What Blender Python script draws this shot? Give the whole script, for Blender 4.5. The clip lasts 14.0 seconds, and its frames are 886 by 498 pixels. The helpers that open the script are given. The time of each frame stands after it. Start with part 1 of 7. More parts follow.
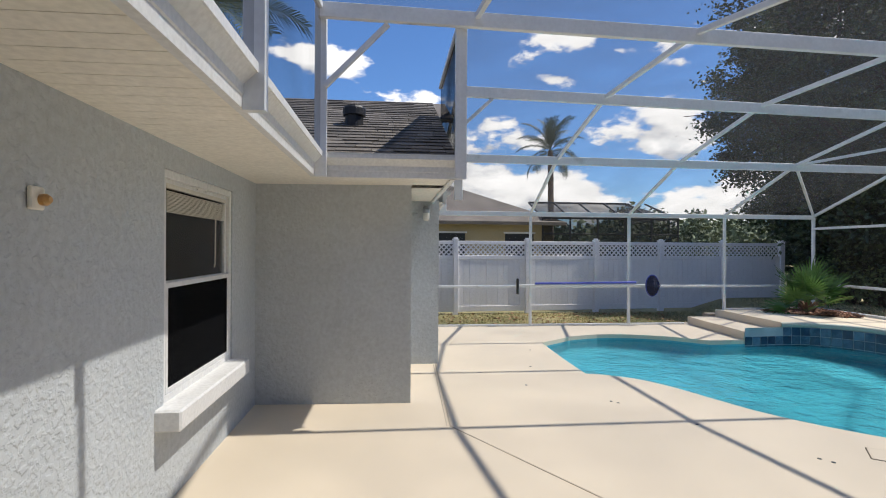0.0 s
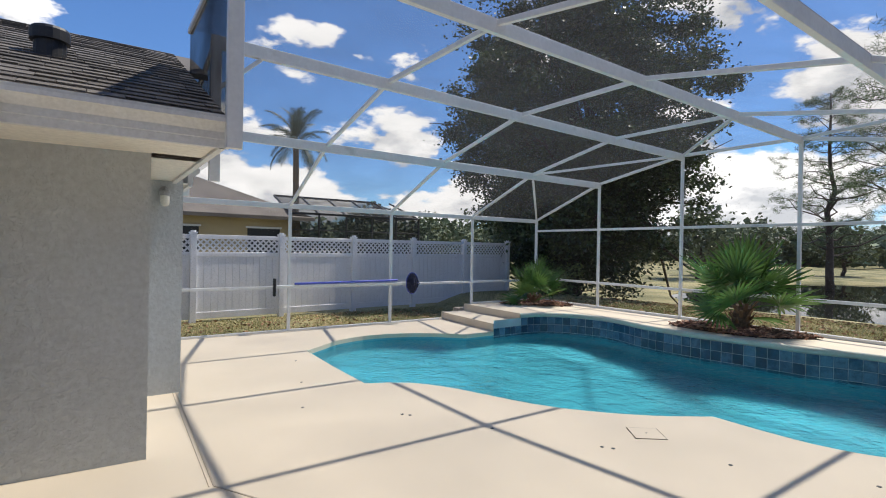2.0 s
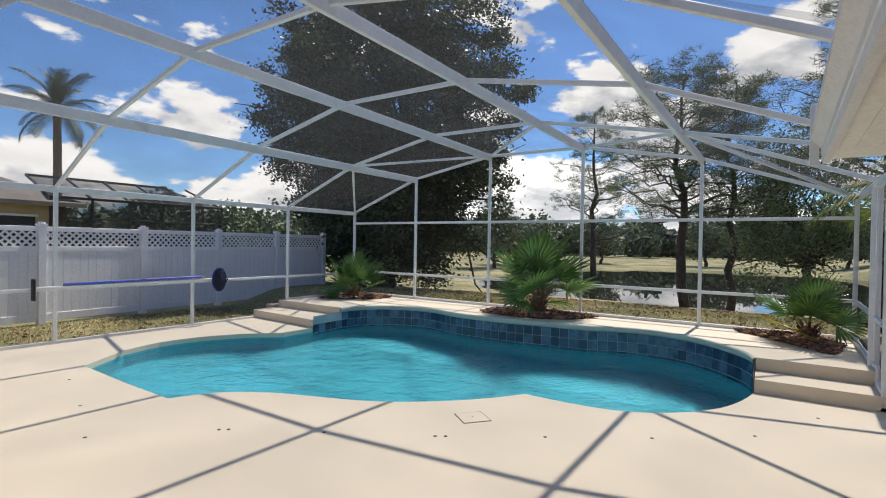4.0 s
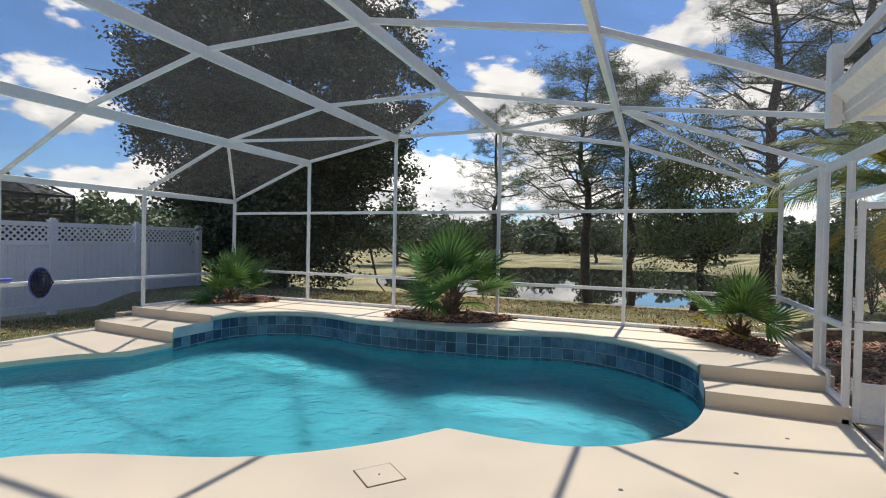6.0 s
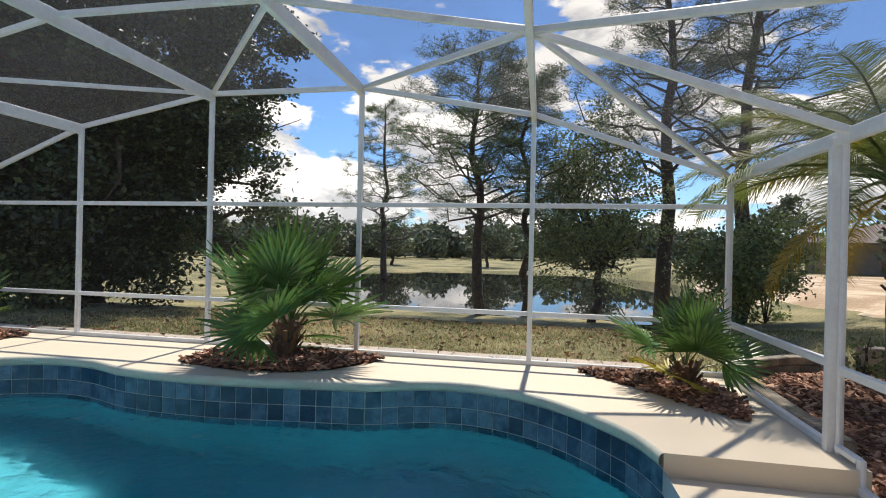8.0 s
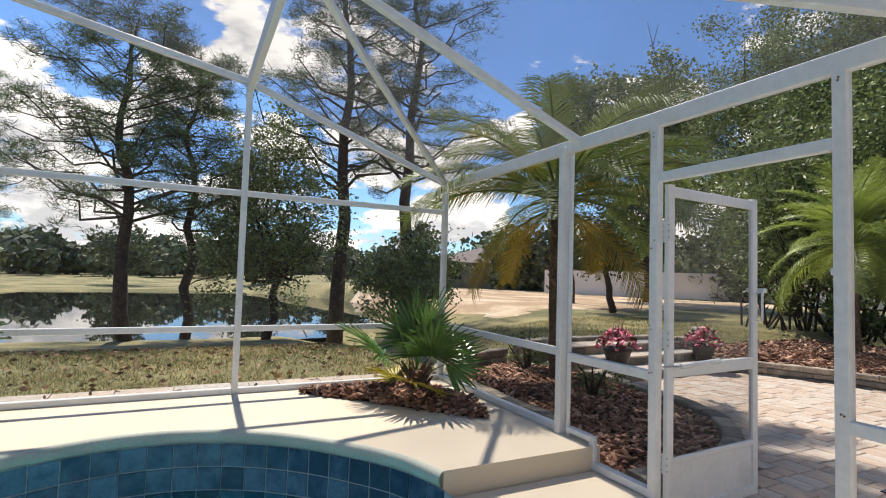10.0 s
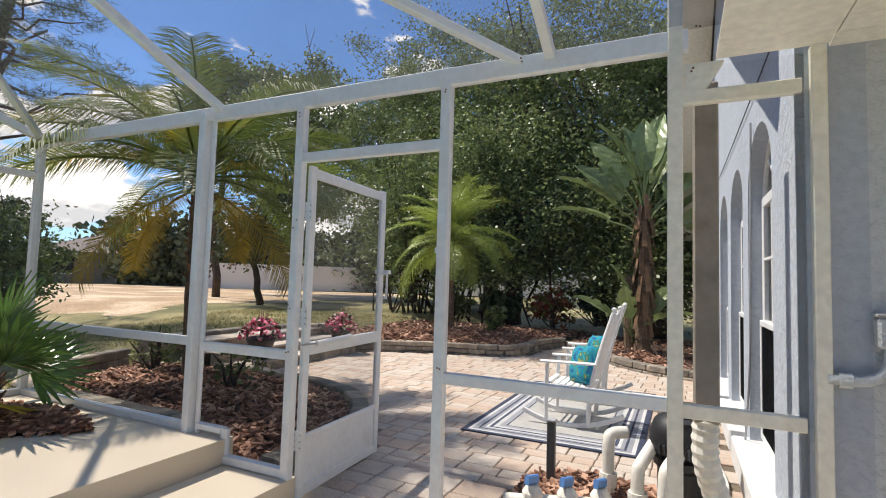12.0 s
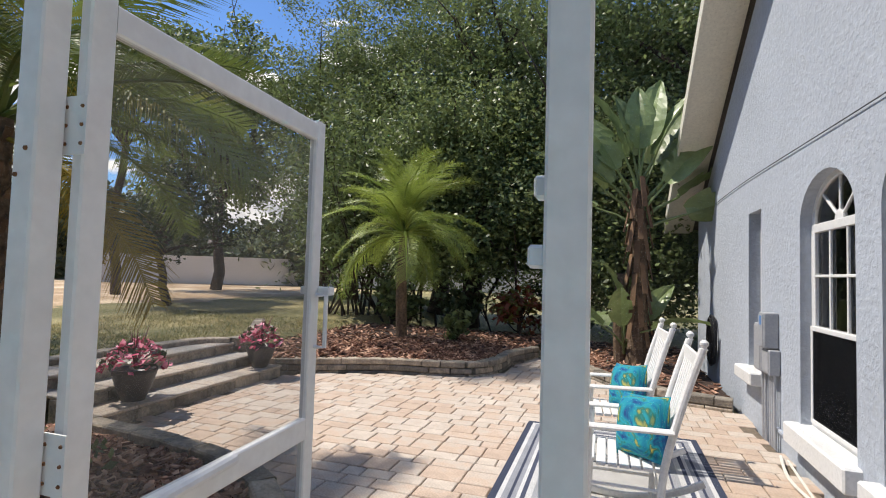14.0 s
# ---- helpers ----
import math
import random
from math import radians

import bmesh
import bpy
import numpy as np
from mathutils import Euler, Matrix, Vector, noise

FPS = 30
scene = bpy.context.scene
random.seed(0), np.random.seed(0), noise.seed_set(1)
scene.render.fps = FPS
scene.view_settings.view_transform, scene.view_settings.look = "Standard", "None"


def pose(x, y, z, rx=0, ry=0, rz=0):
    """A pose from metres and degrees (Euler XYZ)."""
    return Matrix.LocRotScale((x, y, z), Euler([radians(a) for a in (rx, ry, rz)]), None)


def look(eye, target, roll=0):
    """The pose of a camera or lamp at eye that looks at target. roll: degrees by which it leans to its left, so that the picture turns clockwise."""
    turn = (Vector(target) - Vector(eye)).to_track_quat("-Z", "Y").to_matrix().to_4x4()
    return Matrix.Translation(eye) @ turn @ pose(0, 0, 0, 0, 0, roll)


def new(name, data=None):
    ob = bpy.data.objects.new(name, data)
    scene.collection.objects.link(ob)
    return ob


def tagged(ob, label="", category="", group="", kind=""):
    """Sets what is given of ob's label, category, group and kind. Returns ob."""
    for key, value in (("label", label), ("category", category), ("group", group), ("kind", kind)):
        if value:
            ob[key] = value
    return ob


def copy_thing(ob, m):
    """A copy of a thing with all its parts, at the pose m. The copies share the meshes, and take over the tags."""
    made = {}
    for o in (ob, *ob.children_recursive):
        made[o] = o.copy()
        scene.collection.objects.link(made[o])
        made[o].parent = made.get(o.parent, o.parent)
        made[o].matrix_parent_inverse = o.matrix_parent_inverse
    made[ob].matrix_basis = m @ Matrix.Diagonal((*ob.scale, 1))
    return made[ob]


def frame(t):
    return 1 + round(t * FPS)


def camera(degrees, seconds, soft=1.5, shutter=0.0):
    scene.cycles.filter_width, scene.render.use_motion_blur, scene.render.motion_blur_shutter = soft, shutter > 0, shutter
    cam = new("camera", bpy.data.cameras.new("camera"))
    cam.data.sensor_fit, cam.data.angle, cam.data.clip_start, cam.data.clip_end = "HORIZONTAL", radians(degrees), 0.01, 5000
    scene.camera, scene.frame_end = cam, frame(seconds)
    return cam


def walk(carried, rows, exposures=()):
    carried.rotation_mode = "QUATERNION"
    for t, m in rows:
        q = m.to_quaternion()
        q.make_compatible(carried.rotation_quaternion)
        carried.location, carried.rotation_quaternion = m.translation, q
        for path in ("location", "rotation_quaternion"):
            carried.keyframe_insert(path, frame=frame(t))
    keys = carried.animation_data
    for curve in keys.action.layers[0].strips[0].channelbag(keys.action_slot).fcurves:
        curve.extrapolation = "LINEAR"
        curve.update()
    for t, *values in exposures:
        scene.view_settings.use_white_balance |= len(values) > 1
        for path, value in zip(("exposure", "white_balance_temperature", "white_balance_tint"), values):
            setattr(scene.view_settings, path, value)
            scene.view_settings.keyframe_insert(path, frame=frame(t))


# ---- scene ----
cam = camera(82.4, 14.0, soft=1.05)
PATH = [
    (0, (0.851, -0.343, 1.58), (1.049, 1.647, 1.578), 0.3),
    (0.5, (0.946, -0.008, 1.554), (1.093, 1.986, 1.548), 0.2),
    (1, (0.823, 0.3, 1.541), (1.198, 2.264, 1.536), 0.6),
    (1.5, (0.759, 0.474, 1.528), (1.607, 2.286, 1.535), 0.6),
    (2, (0.7, 0.596, 1.569), (1.838, 2.24, 1.567), 1.0),
    (2.5, (0.682, 0.668, 1.586), (2.016, 2.158, 1.578), 1.2),
    (3, (0.66, 0.733, 1.569), (2.13, 2.089, 1.565), 1.0),
    (3.5, (0.652, 0.792, 1.582), (2.23, 2.022, 1.569), 1.1),
    (3.7, (0.652, 0.803, 1.586), (2.264, 1.985, 1.569), 1.1),
    (5.8, (1.594, 1.448, 1.535), (3.414, 2.276, 1.508), 0.8),
    (6, (1.793, 1.544, 1.518), (3.635, 2.324, 1.493), 1.1),
    (6.5, (2.416, 1.714, 1.536), (4.317, 2.333, 1.517), 1.2),
    (7, (3.127, 1.751, 1.516), (5.062, 2.259, 1.512), 1.6),
    (7.2, (3.388, 1.764, 1.529), (5.331, 2.235, 1.528), 1.6),
    (9.3, (5.135, 2.169, 1.564), (7.132, 2.094, 1.623), 1.5),
    (9.5, (5.155, 2.213, 1.505), (7.137, 1.957, 1.585), 1.8),
    (10, (5.19, 2.428, 1.376), (6.972, 1.527, 1.482), 1.8),
    (10.5, (5.219, 2.573, 1.314), (6.564, 1.097, 1.429), 1.7),
    (11, (5.199, 2.638, 1.339), (6.222, 0.923, 1.439), 1.6),
    (11.5, (5.161, 2.567, 1.309), (6.056, 0.783, 1.433), 1.7),
    (12, (5.234, 2.3, 1.29), (6.081, 0.492, 1.417), 1.7),
    (12.5, (5.473, 1.845, 1.332), (6.257, 0.008, 1.439), 1.7),
    (13, (5.73, 1.386, 1.356), (6.421, -0.487, 1.473), 2.0),
    (13.5, (6.004, 0.993, 1.409), (6.656, -0.895, 1.507), 1.7),
    (14, (6.264, 0.639, 1.42), (6.881, -1.261, 1.517), 1.7),
]
walk(cam, [(t, look(eye, target, roll)) for t, eye, target, roll in PATH], [(0, 0.37, 6500, 10), (3.7, 0.31, 6600, 10), (6.0, 0.38, 6750, 10), (9.5, 0.46, 6900, 11), (11.5, 0.54, 6900, 11), (14, 0.40, 6800, 11)])

# ---- world, sun ----
SUN_EL = radians(58.5)                       # the sun stands over +x
world = bpy.data.worlds.new("sky")
scene.world = world
world.use_nodes = True
wn, wl = world.node_tree.nodes, world.node_tree.links
wn.clear()


def wnode(kind, **sets):
    n = wn.new(kind)
    for k, v in sets.items():
        if k == "op":
            n.operation = v
        else:
            n.inputs[int(k[1:])].default_value = v
    return n


w_out = wn.new("ShaderNodeOutputWorld")
w_bg = wn.new("ShaderNodeBackground")
w_sky = wn.new("ShaderNodeTexSky")
w_sky.sky_type, w_sky.sun_disc = "NISHITA", False
w_sky.sun_elevation, w_sky.sun_rotation = SUN_EL, radians(93)
w_sky.air_density, w_sky.dust_density, w_sky.ozone_density = 1.0, 0.3, 2.5
w_co = wn.new("ShaderNodeTexCoord")
w_sep = wn.new("ShaderNodeSeparateXYZ")
wl.new(w_co.outputs["Generated"], w_sep.inputs[0])
w_noise = wn.new("ShaderNodeTexNoise")
w_noise.inputs["Scale"].default_value = 4.4
w_noise.inputs["Detail"].default_value = 9
w_noise.inputs["Roughness"].default_value = 0.55
w_map = wn.new("ShaderNodeMapping")            # heaped clouds, flatter than wide
w_map.inputs["Scale"].default_value = (1.0, 1.0, 2.3)
w_map.inputs["Location"].default_value = (3.1, 1.7, 0.4)
wl.new(w_co.outputs["Generated"], w_map.inputs["Vector"])
wl.new(w_map.outputs[0], w_noise.inputs["Vector"])
w_up = wn.new("ShaderNodeVectorMath")
w_up.inputs[1].default_value = (0.0, 0.0, 0.10)
wl.new(w_map.outputs[0], w_up.inputs[0])
w_noise2 = wn.new("ShaderNodeTexNoise")
w_noise2.inputs["Scale"].default_value, w_noise2.inputs["Detail"].default_value, w_noise2.inputs["Roughness"].default_value = 4.4, 5, 0.55
wl.new(w_up.outputs[0], w_noise2.inputs["Vector"])
w_dif = wnode("ShaderNodeMath", op="SUBTRACT")
wl.new(w_noise2.outputs[0], w_dif.inputs[0])
wl.new(w_noise.outputs[0], w_dif.inputs[1])
w_hor = wn.new("ShaderNodeMapRange")          # more cloud towards the horizon
for i, v in enumerate((0.04, 0.55, 0.085, -0.115)):
    w_hor.inputs[i + 1].default_value = v
wl.new(w_sep.outputs[2], w_hor.inputs[0])
w_sum = wnode("ShaderNodeMath", op="ADD")
wl.new(w_noise.outputs[0], w_sum.inputs[0])
wl.new(w_hor.outputs[0], w_sum.inputs[1])
w_ramp = wn.new("ShaderNodeMapRange")
w_ramp.interpolation_type = "SMOOTHSTEP"
for i, v in enumerate((0.50, 0.55, 0.0, 1.0)):
    w_ramp.inputs[i + 1].default_value = v
wl.new(w_sum.outputs[0], w_ramp.inputs[0])
w_under = wn.new("ShaderNodeMapRange")        # cloud shading in the colour: undersides greyer, tops whiter
for i, v in enumerate((-0.07, 0.06, 1.0, 0.15)):
    w_under.inputs[i + 1].default_value = v
wl.new(w_dif.outputs[0], w_under.inputs[0])
w_cc = wn.new("ShaderNodeMix")
w_cc.data_type = "RGBA"
w_cc.inputs[6].default_value = (2.7, 2.85, 3.1, 1)
w_cc.inputs[7].default_value = (6.0, 5.9, 5.8, 1)
wl.new(w_under.outputs[0], w_cc.inputs[0])
w_mix = wn.new("ShaderNodeMix")
w_mix.data_type = "RGBA"
wl.new(w_ramp.outputs[0], w_mix.inputs[0])
w_deep = wn.new("ShaderNodeMix")               # a clear, dry, deep blue
w_deep.data_type, w_deep.blend_type = "RGBA", "MULTIPLY"
w_deep.inputs[0].default_value = 1.0
w_deep.inputs[7].default_value = (0.38, 0.53, 0.72, 1)
wl.new(w_sky.outputs[0], w_deep.inputs[6])
wl.new(w_deep.outputs[2], w_mix.inputs[6])
wl.new(w_cc.outputs[2], w_mix.inputs[7])
wl.new(w_mix.outputs[2], w_bg.inputs[0])
w_bg.inputs[1].default_value = 0.18
wl.new(w_bg.outputs[0], w_out.inputs[0])

sun = new("sun", bpy.data.lights.new("sun", "SUN"))
sun.data.energy, sun.data.angle, sun.data.color = 4.2, radians(0.8), (1.0, 0.955, 0.88)
sun.matrix_world = look((30, 5, 47), (30 - math.cos(SUN_EL), 5 + 0.033 * math.cos(SUN_EL), 47 - math.sin(SUN_EL)))


# ---- materials ----
def mat(name, base, rough=0.7, metal=0.0, var=0.12, scale=3.0, grain=60.0, grain_var=0.08, bump=0.0, bump_scale=60.0,
        rand=0.0, second=None, patch=(0.45, 0.6), spec=0.5, trans=0.0, bump2=None, island=0.0, dist=0.01):
    """A surface whose colour varies at two sizes, with relief."""
    m = bpy.data.materials.new(name)
    m.use_nodes = True
    n, l = m.node_tree.nodes, m.node_tree.links
    p = n["Principled BSDF"]
    co = n.new("ShaderNodeTexCoord")
    big = n.new("ShaderNodeTexNoise")
    big.inputs["Scale"].default_value, big.inputs["Detail"].default_value = scale, 5
    fine = n.new("ShaderNodeTexNoise")
    fine.inputs["Scale"].default_value, fine.inputs["Detail"].default_value = grain, 3
    for t in (big, fine):
        l.new(co.outputs["Object"], t.inputs["Vector"])
    val = None

    def scaled(src, lo, hi):
        r = n.new("ShaderNodeMapRange")
        for i, v in enumerate((0.3, 0.7, lo, hi)):
            r.inputs[i + 1].default_value = v
        l.new(src, r.inputs[0])
        return r.outputs[0]
    a = scaled(big.outputs[0], 1 - var, 1 + var)
    b = scaled(fine.outputs[0], 1 - grain_var, 1 + grain_var)
    mul = n.new("ShaderNodeMath")
    mul.operation = "MULTIPLY"
    l.new(a, mul.inputs[0]), l.new(b, mul.inputs[1])
    val = mul.outputs[0]
    if rand or island:
        info = n.new("ShaderNodeObjectInfo" if rand else "ShaderNodeNewGeometry")
        r = n.new("ShaderNodeMapRange")
        for i, v in enumerate((0, 1, 1 - (rand or island), 1 + (rand or island))):
            r.inputs[i + 1].default_value = v
        l.new(info.outputs["Random" if rand else "Random Per Island"], r.inputs[0])
        m2 = n.new("ShaderNodeMath")
        m2.operation = "MULTIPLY"
        l.new(val, m2.inputs[0]), l.new(r.outputs[0], m2.inputs[1])
        val = m2.outputs[0]
    src = None
    if second:
        mx = n.new("ShaderNodeMix")
        mx.data_type = "RGBA"
        mx.inputs[6].default_value, mx.inputs[7].default_value = (*base, 1), (*second, 1)
        r = n.new("ShaderNodeMapRange")
        for i, v in enumerate((patch[0], patch[1], 0, 1)):
            r.inputs[i + 1].default_value = v
        if rand or island:
            add = n.new("ShaderNodeMath")
            add.operation = "MULTIPLY_ADD"
            info2 = n.new("ShaderNodeObjectInfo" if rand else "ShaderNodeNewGeometry")
            l.new(info2.outputs["Random" if rand else "Random Per Island"], add.inputs[0])
            add.inputs[1].default_value = 0.5
            l.new(big.outputs[0], add.inputs[2])
            sub = n.new("ShaderNodeMath")
            sub.operation = "SUBTRACT"
            sub.inputs[1].default_value = 0.25
            l.new(add.outputs[0], sub.inputs[0])
            l.new(sub.outputs[0], r.inputs[0])
        else:
            l.new(big.outputs[0], r.inputs[0])
        l.new(r.outputs[0], mx.inputs[0])
        src = mx.outputs[2]
    vm = n.new("ShaderNodeVectorMath")
    vm.operation = "SCALE"
    if src:
        l.new(src, vm.inputs[0])
    else:
        vm.inputs[0].default_value = base
    l.new(val, vm.inputs["Scale"])
    l.new(vm.outputs[0], p.inputs["Base Color"])
    p.inputs["Roughness"].default_value, p.inputs["Metallic"].default_value = rough, metal
    p.inputs["Specular IOR Level"].default_value = spec
    if bump:
        bt = n.new("ShaderNodeTexNoise")
        bt.inputs["Scale"].default_value, bt.inputs["Detail"].default_value = bump_scale, 4
        l.new(co.outputs["Object"], bt.inputs["Vector"])
        hsrc = bt.outputs[0]
        if bump2:                               # flattened blobs, as trowelled stucco has
            r = n.new("ShaderNodeMapRange")
            r.interpolation_type = "SMOOTHSTEP"
            for i, v in enumerate((bump2[0], bump2[1], 0, 1)):
                r.inputs[i + 1].default_value = v
            l.new(bt.outputs[0], r.inputs[0])
            hsrc = r.outputs[0]
        bp = n.new("ShaderNodeBump")
        bp.inputs["Strength"].default_value, bp.inputs["Distance"].default_value = bump, dist
        l.new(hsrc, bp.inputs["Height"])
        l.new(bp.outputs[0], p.inputs["Normal"])
    if trans:
        out = n["Material Output"]
        tr = n.new("ShaderNodeBsdfTranslucent")
        l.new(vm.outputs[0], tr.inputs[0])
        ms = n.new("ShaderNodeMixShader")
        ms.inputs[0].default_value = trans
        l.new(p.outputs[0], ms.inputs[1]), l.new(tr.outputs[0], ms.inputs[2])
        l.new(ms.outputs[0], out.inputs[0])
    return m


STUCCO = mat("grey_stucco", (0.50, 0.53, 0.55), 0.85, var=0.05, scale=1.2, grain=25, bump=0.5, bump_scale=34, bump2=(0.42, 0.62), dist=0.008)
STUCCO_PALE = mat("pale_blue_stucco", (0.41, 0.45, 0.51), 0.85, var=0.05, scale=1.2, grain=25, bump=0.4, bump_scale=26, bump2=(0.42, 0.62), dist=0.006)
DECK = mat("cream_deck_coating", (0.70, 0.60, 0.46), 0.75, var=0.04, scale=0.9, grain=160, grain_var=0.06, bump=0.25, bump_scale=140, dist=0.003)
ALU = mat("white_painted_aluminium", (0.76, 0.77, 0.77), 0.38, var=0.05, scale=4, grain=30, grain_var=0.04, second=(0.60, 0.61, 0.60), patch=(0.60, 0.75))
CREAM_ALU = mat("cream_painted_aluminium", (0.80, 0.77, 0.66), 0.45, var=0.04, scale=3, grain=30)
SOFFIT = mat("cream_vinyl_soffit", (0.84, 0.80, 0.71), 0.55, var=0.03, scale=2, grain=30)
TRIM = mat("white_trim_paint", (0.72, 0.72, 0.71), 0.5, var=0.04, scale=3, grain=40)
VINYL = mat("white_vinyl_fence", (0.79, 0.78, 0.79), 0.45, var=0.04, scale=1.5, grain=30)
SHINGLE = mat("weathered_grey_shingle", (0.13, 0.115, 0.10), 0.95, var=0.25, scale=1.5, grain=90, grain_var=0.35, island=0.3, bump=0.5, bump_scale=200, dist=0.004)
SHINGLE_TAN = mat("tan_shingle", (0.165, 0.14, 0.115), 0.95, var=0.2, scale=1, grain=60, grain_var=0.25, bump=0.4, bump_scale=120)
TILE = mat("blue_slate_pool_tile", (0.030, 0.085, 0.155), 0.25, var=0.25, scale=9, grain=50, grain_var=0.2, rand=0.35, second=(0.07, 0.135, 0.20), patch=(0.4, 0.65), bump=0.2, bump_scale=25)
GROUT = mat("pale_grout", (0.42, 0.47, 0.50), 0.9)
# slightly green; duller than the deck, with the edge's shade in the colour
COPING = mat("seafoam_coping_edge", (0.56, 0.57, 0.48), 0.7, var=0.08, scale=5)
PLASTER = mat("aqua_pool_plaster", (0.11, 0.40, 0.47), 0.8, var=0.10, scale=0.8, grain=14, grain_var=0.08)
MULCH_BASE = mat("dark_mulch_soil", (0.045, 0.026, 0.018), 0.95, var=0.3, scale=8, grain=60, grain_var=0.4, bump=1.0, bump_scale=40, dist=0.02)
CHIP = mat("red_brown_mulch_chips", (0.22, 0.105, 0.065), 0.9, var=0.2, scale=5, grain=60, island=0.6, second=(0.36, 0.22, 0.15), patch=(0.5, 0.75))
GRASS_SOIL = mat("dry_lawn", (0.19, 0.18, 0.075), 0.95, var=0.25, scale=0.35, grain=40, grain_var=0.5, second=(0.30, 0.255, 0.12), patch=(0.42, 0.60), bump=0.8, bump_scale=60, dist=0.03)
BLADE = mat("lawn_blades", (0.20, 0.22, 0.07), 0.8, var=0.2, scale=0.5, grain=30, island=0.4, second=(0.46, 0.38, 0.20), patch=(0.40, 0.62), trans=0.25)
CONC = mat("weathered_concrete_curb", (0.50, 0.42, 0.34), 0.9, var=0.2, scale=2.5, grain=40, grain_var=0.2, rand=0.12, second=(0.36, 0.33, 0.29), patch=(0.5, 0.7), bump=0.4, bump_scale=60)
STONE = mat("grey_retaining_block", (0.25, 0.22, 0.18), 0.92, var=0.3, scale=6, grain=40, grain_var=0.25, rand=0.25, second=(0.32, 0.27, 0.21), patch=(0.45, 0.65), bump=0.7, bump_scale=30, dist=0.015)
PAVER = mat("tan_rose_pavers", (0.54, 0.415, 0.325), 0.9, var=0.12, scale=7, grain=70, grain_var=0.15, rand=0.16, second=(0.46, 0.395, 0.335), patch=(0.40, 0.62), bump=0.35, bump_scale=80, dist=0.006)
SAND = mat("joint_sand", (0.16, 0.125, 0.09), 0.95, var=0.2, scale=8, grain=90, grain_var=0.3)
BARK = mat("pine_bark", (0.075, 0.055, 0.042), 0.95, var=0.3, scale=4, grain=25, grain_var=0.4, bump=0.9, bump_scale=18, dist=0.03)
PALM_BARK = mat("palm_trunk_fibre", (0.14, 0.095, 0.06), 0.95, var=0.3, scale=6, grain=30, grain_var=0.4, bump=0.9, bump_scale=22, dist=0.02)
# dark tone puts the big oak's backlit shade into the leaf colour
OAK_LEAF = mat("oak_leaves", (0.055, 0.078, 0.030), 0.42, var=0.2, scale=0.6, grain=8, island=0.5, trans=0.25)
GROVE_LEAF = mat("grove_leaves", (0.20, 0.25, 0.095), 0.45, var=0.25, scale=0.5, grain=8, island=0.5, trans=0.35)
LIGHT_LEAF = mat("bright_leaves", (0.17, 0.215, 0.08), 0.5, var=0.2, scale=0.6, grain=8, island=0.5, trans=0.35)
PINE_LEAF = mat("pine_needles", (0.105, 0.15, 0.06), 0.6, var=0.2, scale=0.5, grain=6, island=0.45, trans=0.2)
FAR_LEAF = mat("distant_foliage", (0.14, 0.165, 0.09), 0.8, var=0.25, scale=0.12, grain=1.5, grain_var=0.35, island=0.35)
PALM_LEAF = mat("fan_palm_leaf", (0.105, 0.20, 0.05), 0.26, var=0.2, scale=4, grain=20, rand=0.25, trans=0.25, spec=0.6)
FROND = mat("feather_palm_frond", (0.15, 0.20, 0.045), 0.55, var=0.2, scale=2, grain=20, rand=0.3, second=(0.30, 0.24, 0.03), patch=(0.62, 0.85), trans=0.35)
DRY_LEAF = mat("dry_palm_boots", (0.17, 0.10, 0.055), 0.9, var=0.3, scale=6, grain=30, rand=0.3)
BIG_LEAF = mat("broad_banana_leaf", (0.19, 0.25, 0.10), 0.38, var=0.2, scale=3, grain=20, rand=0.3, trans=0.25)
RED_LEAF = mat("croton_leaf", (0.22, 0.055, 0.025), 0.5, var=0.3, scale=4, grain=20, island=0.5, second=(0.10, 0.10, 0.02), patch=(0.5, 0.6), trans=0.2)
WHITE_WOOD = mat("white_painted_wood", (0.80, 0.79, 0.77), 0.5, var=0.05, scale=4, grain=50)
PVC = mat("white_pvc_pipe", (0.72, 0.70, 0.63), 0.45, var=0.08, scale=5, grain=30)
DARK_METAL = mat("dark_grey_metal", (0.06, 0.065, 0.07), 0.5, var=0.1)
GREY_METAL = mat("grey_painted_metal", (0.36, 0.37, 0.39), 0.45, var=0.1, scale=5)
BLACK = mat("black_plastic", (0.012, 0.012, 0.013), 0.5, var=0.1)
RUST = mat("rusty_screw", (0.16, 0.075, 0.03), 0.8, var=0.3)
BROWN_METAL = mat("weathered_brown_downspout", (0.30, 0.265, 0.22), 0.7, var=0.25, scale=4, grain=30, second=(0.17, 0.12, 0.085), patch=(0.55, 0.72))
BEIGE_WALL = mat("beige_neighbour_stucco", (0.46, 0.37, 0.22), 0.85, var=0.06, scale=1)
# near-black colour that stands for the gloom of unlit rooms
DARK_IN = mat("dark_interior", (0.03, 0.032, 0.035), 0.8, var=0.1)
BLIND = mat("cream_blind_slat", (0.66, 0.63, 0.55), 0.6, var=0.05)


def plain(name, base, rough, metal=0.0, **more):
    return mat(name, base, rough, metal, var=0.03, grain_var=0.02, **more)


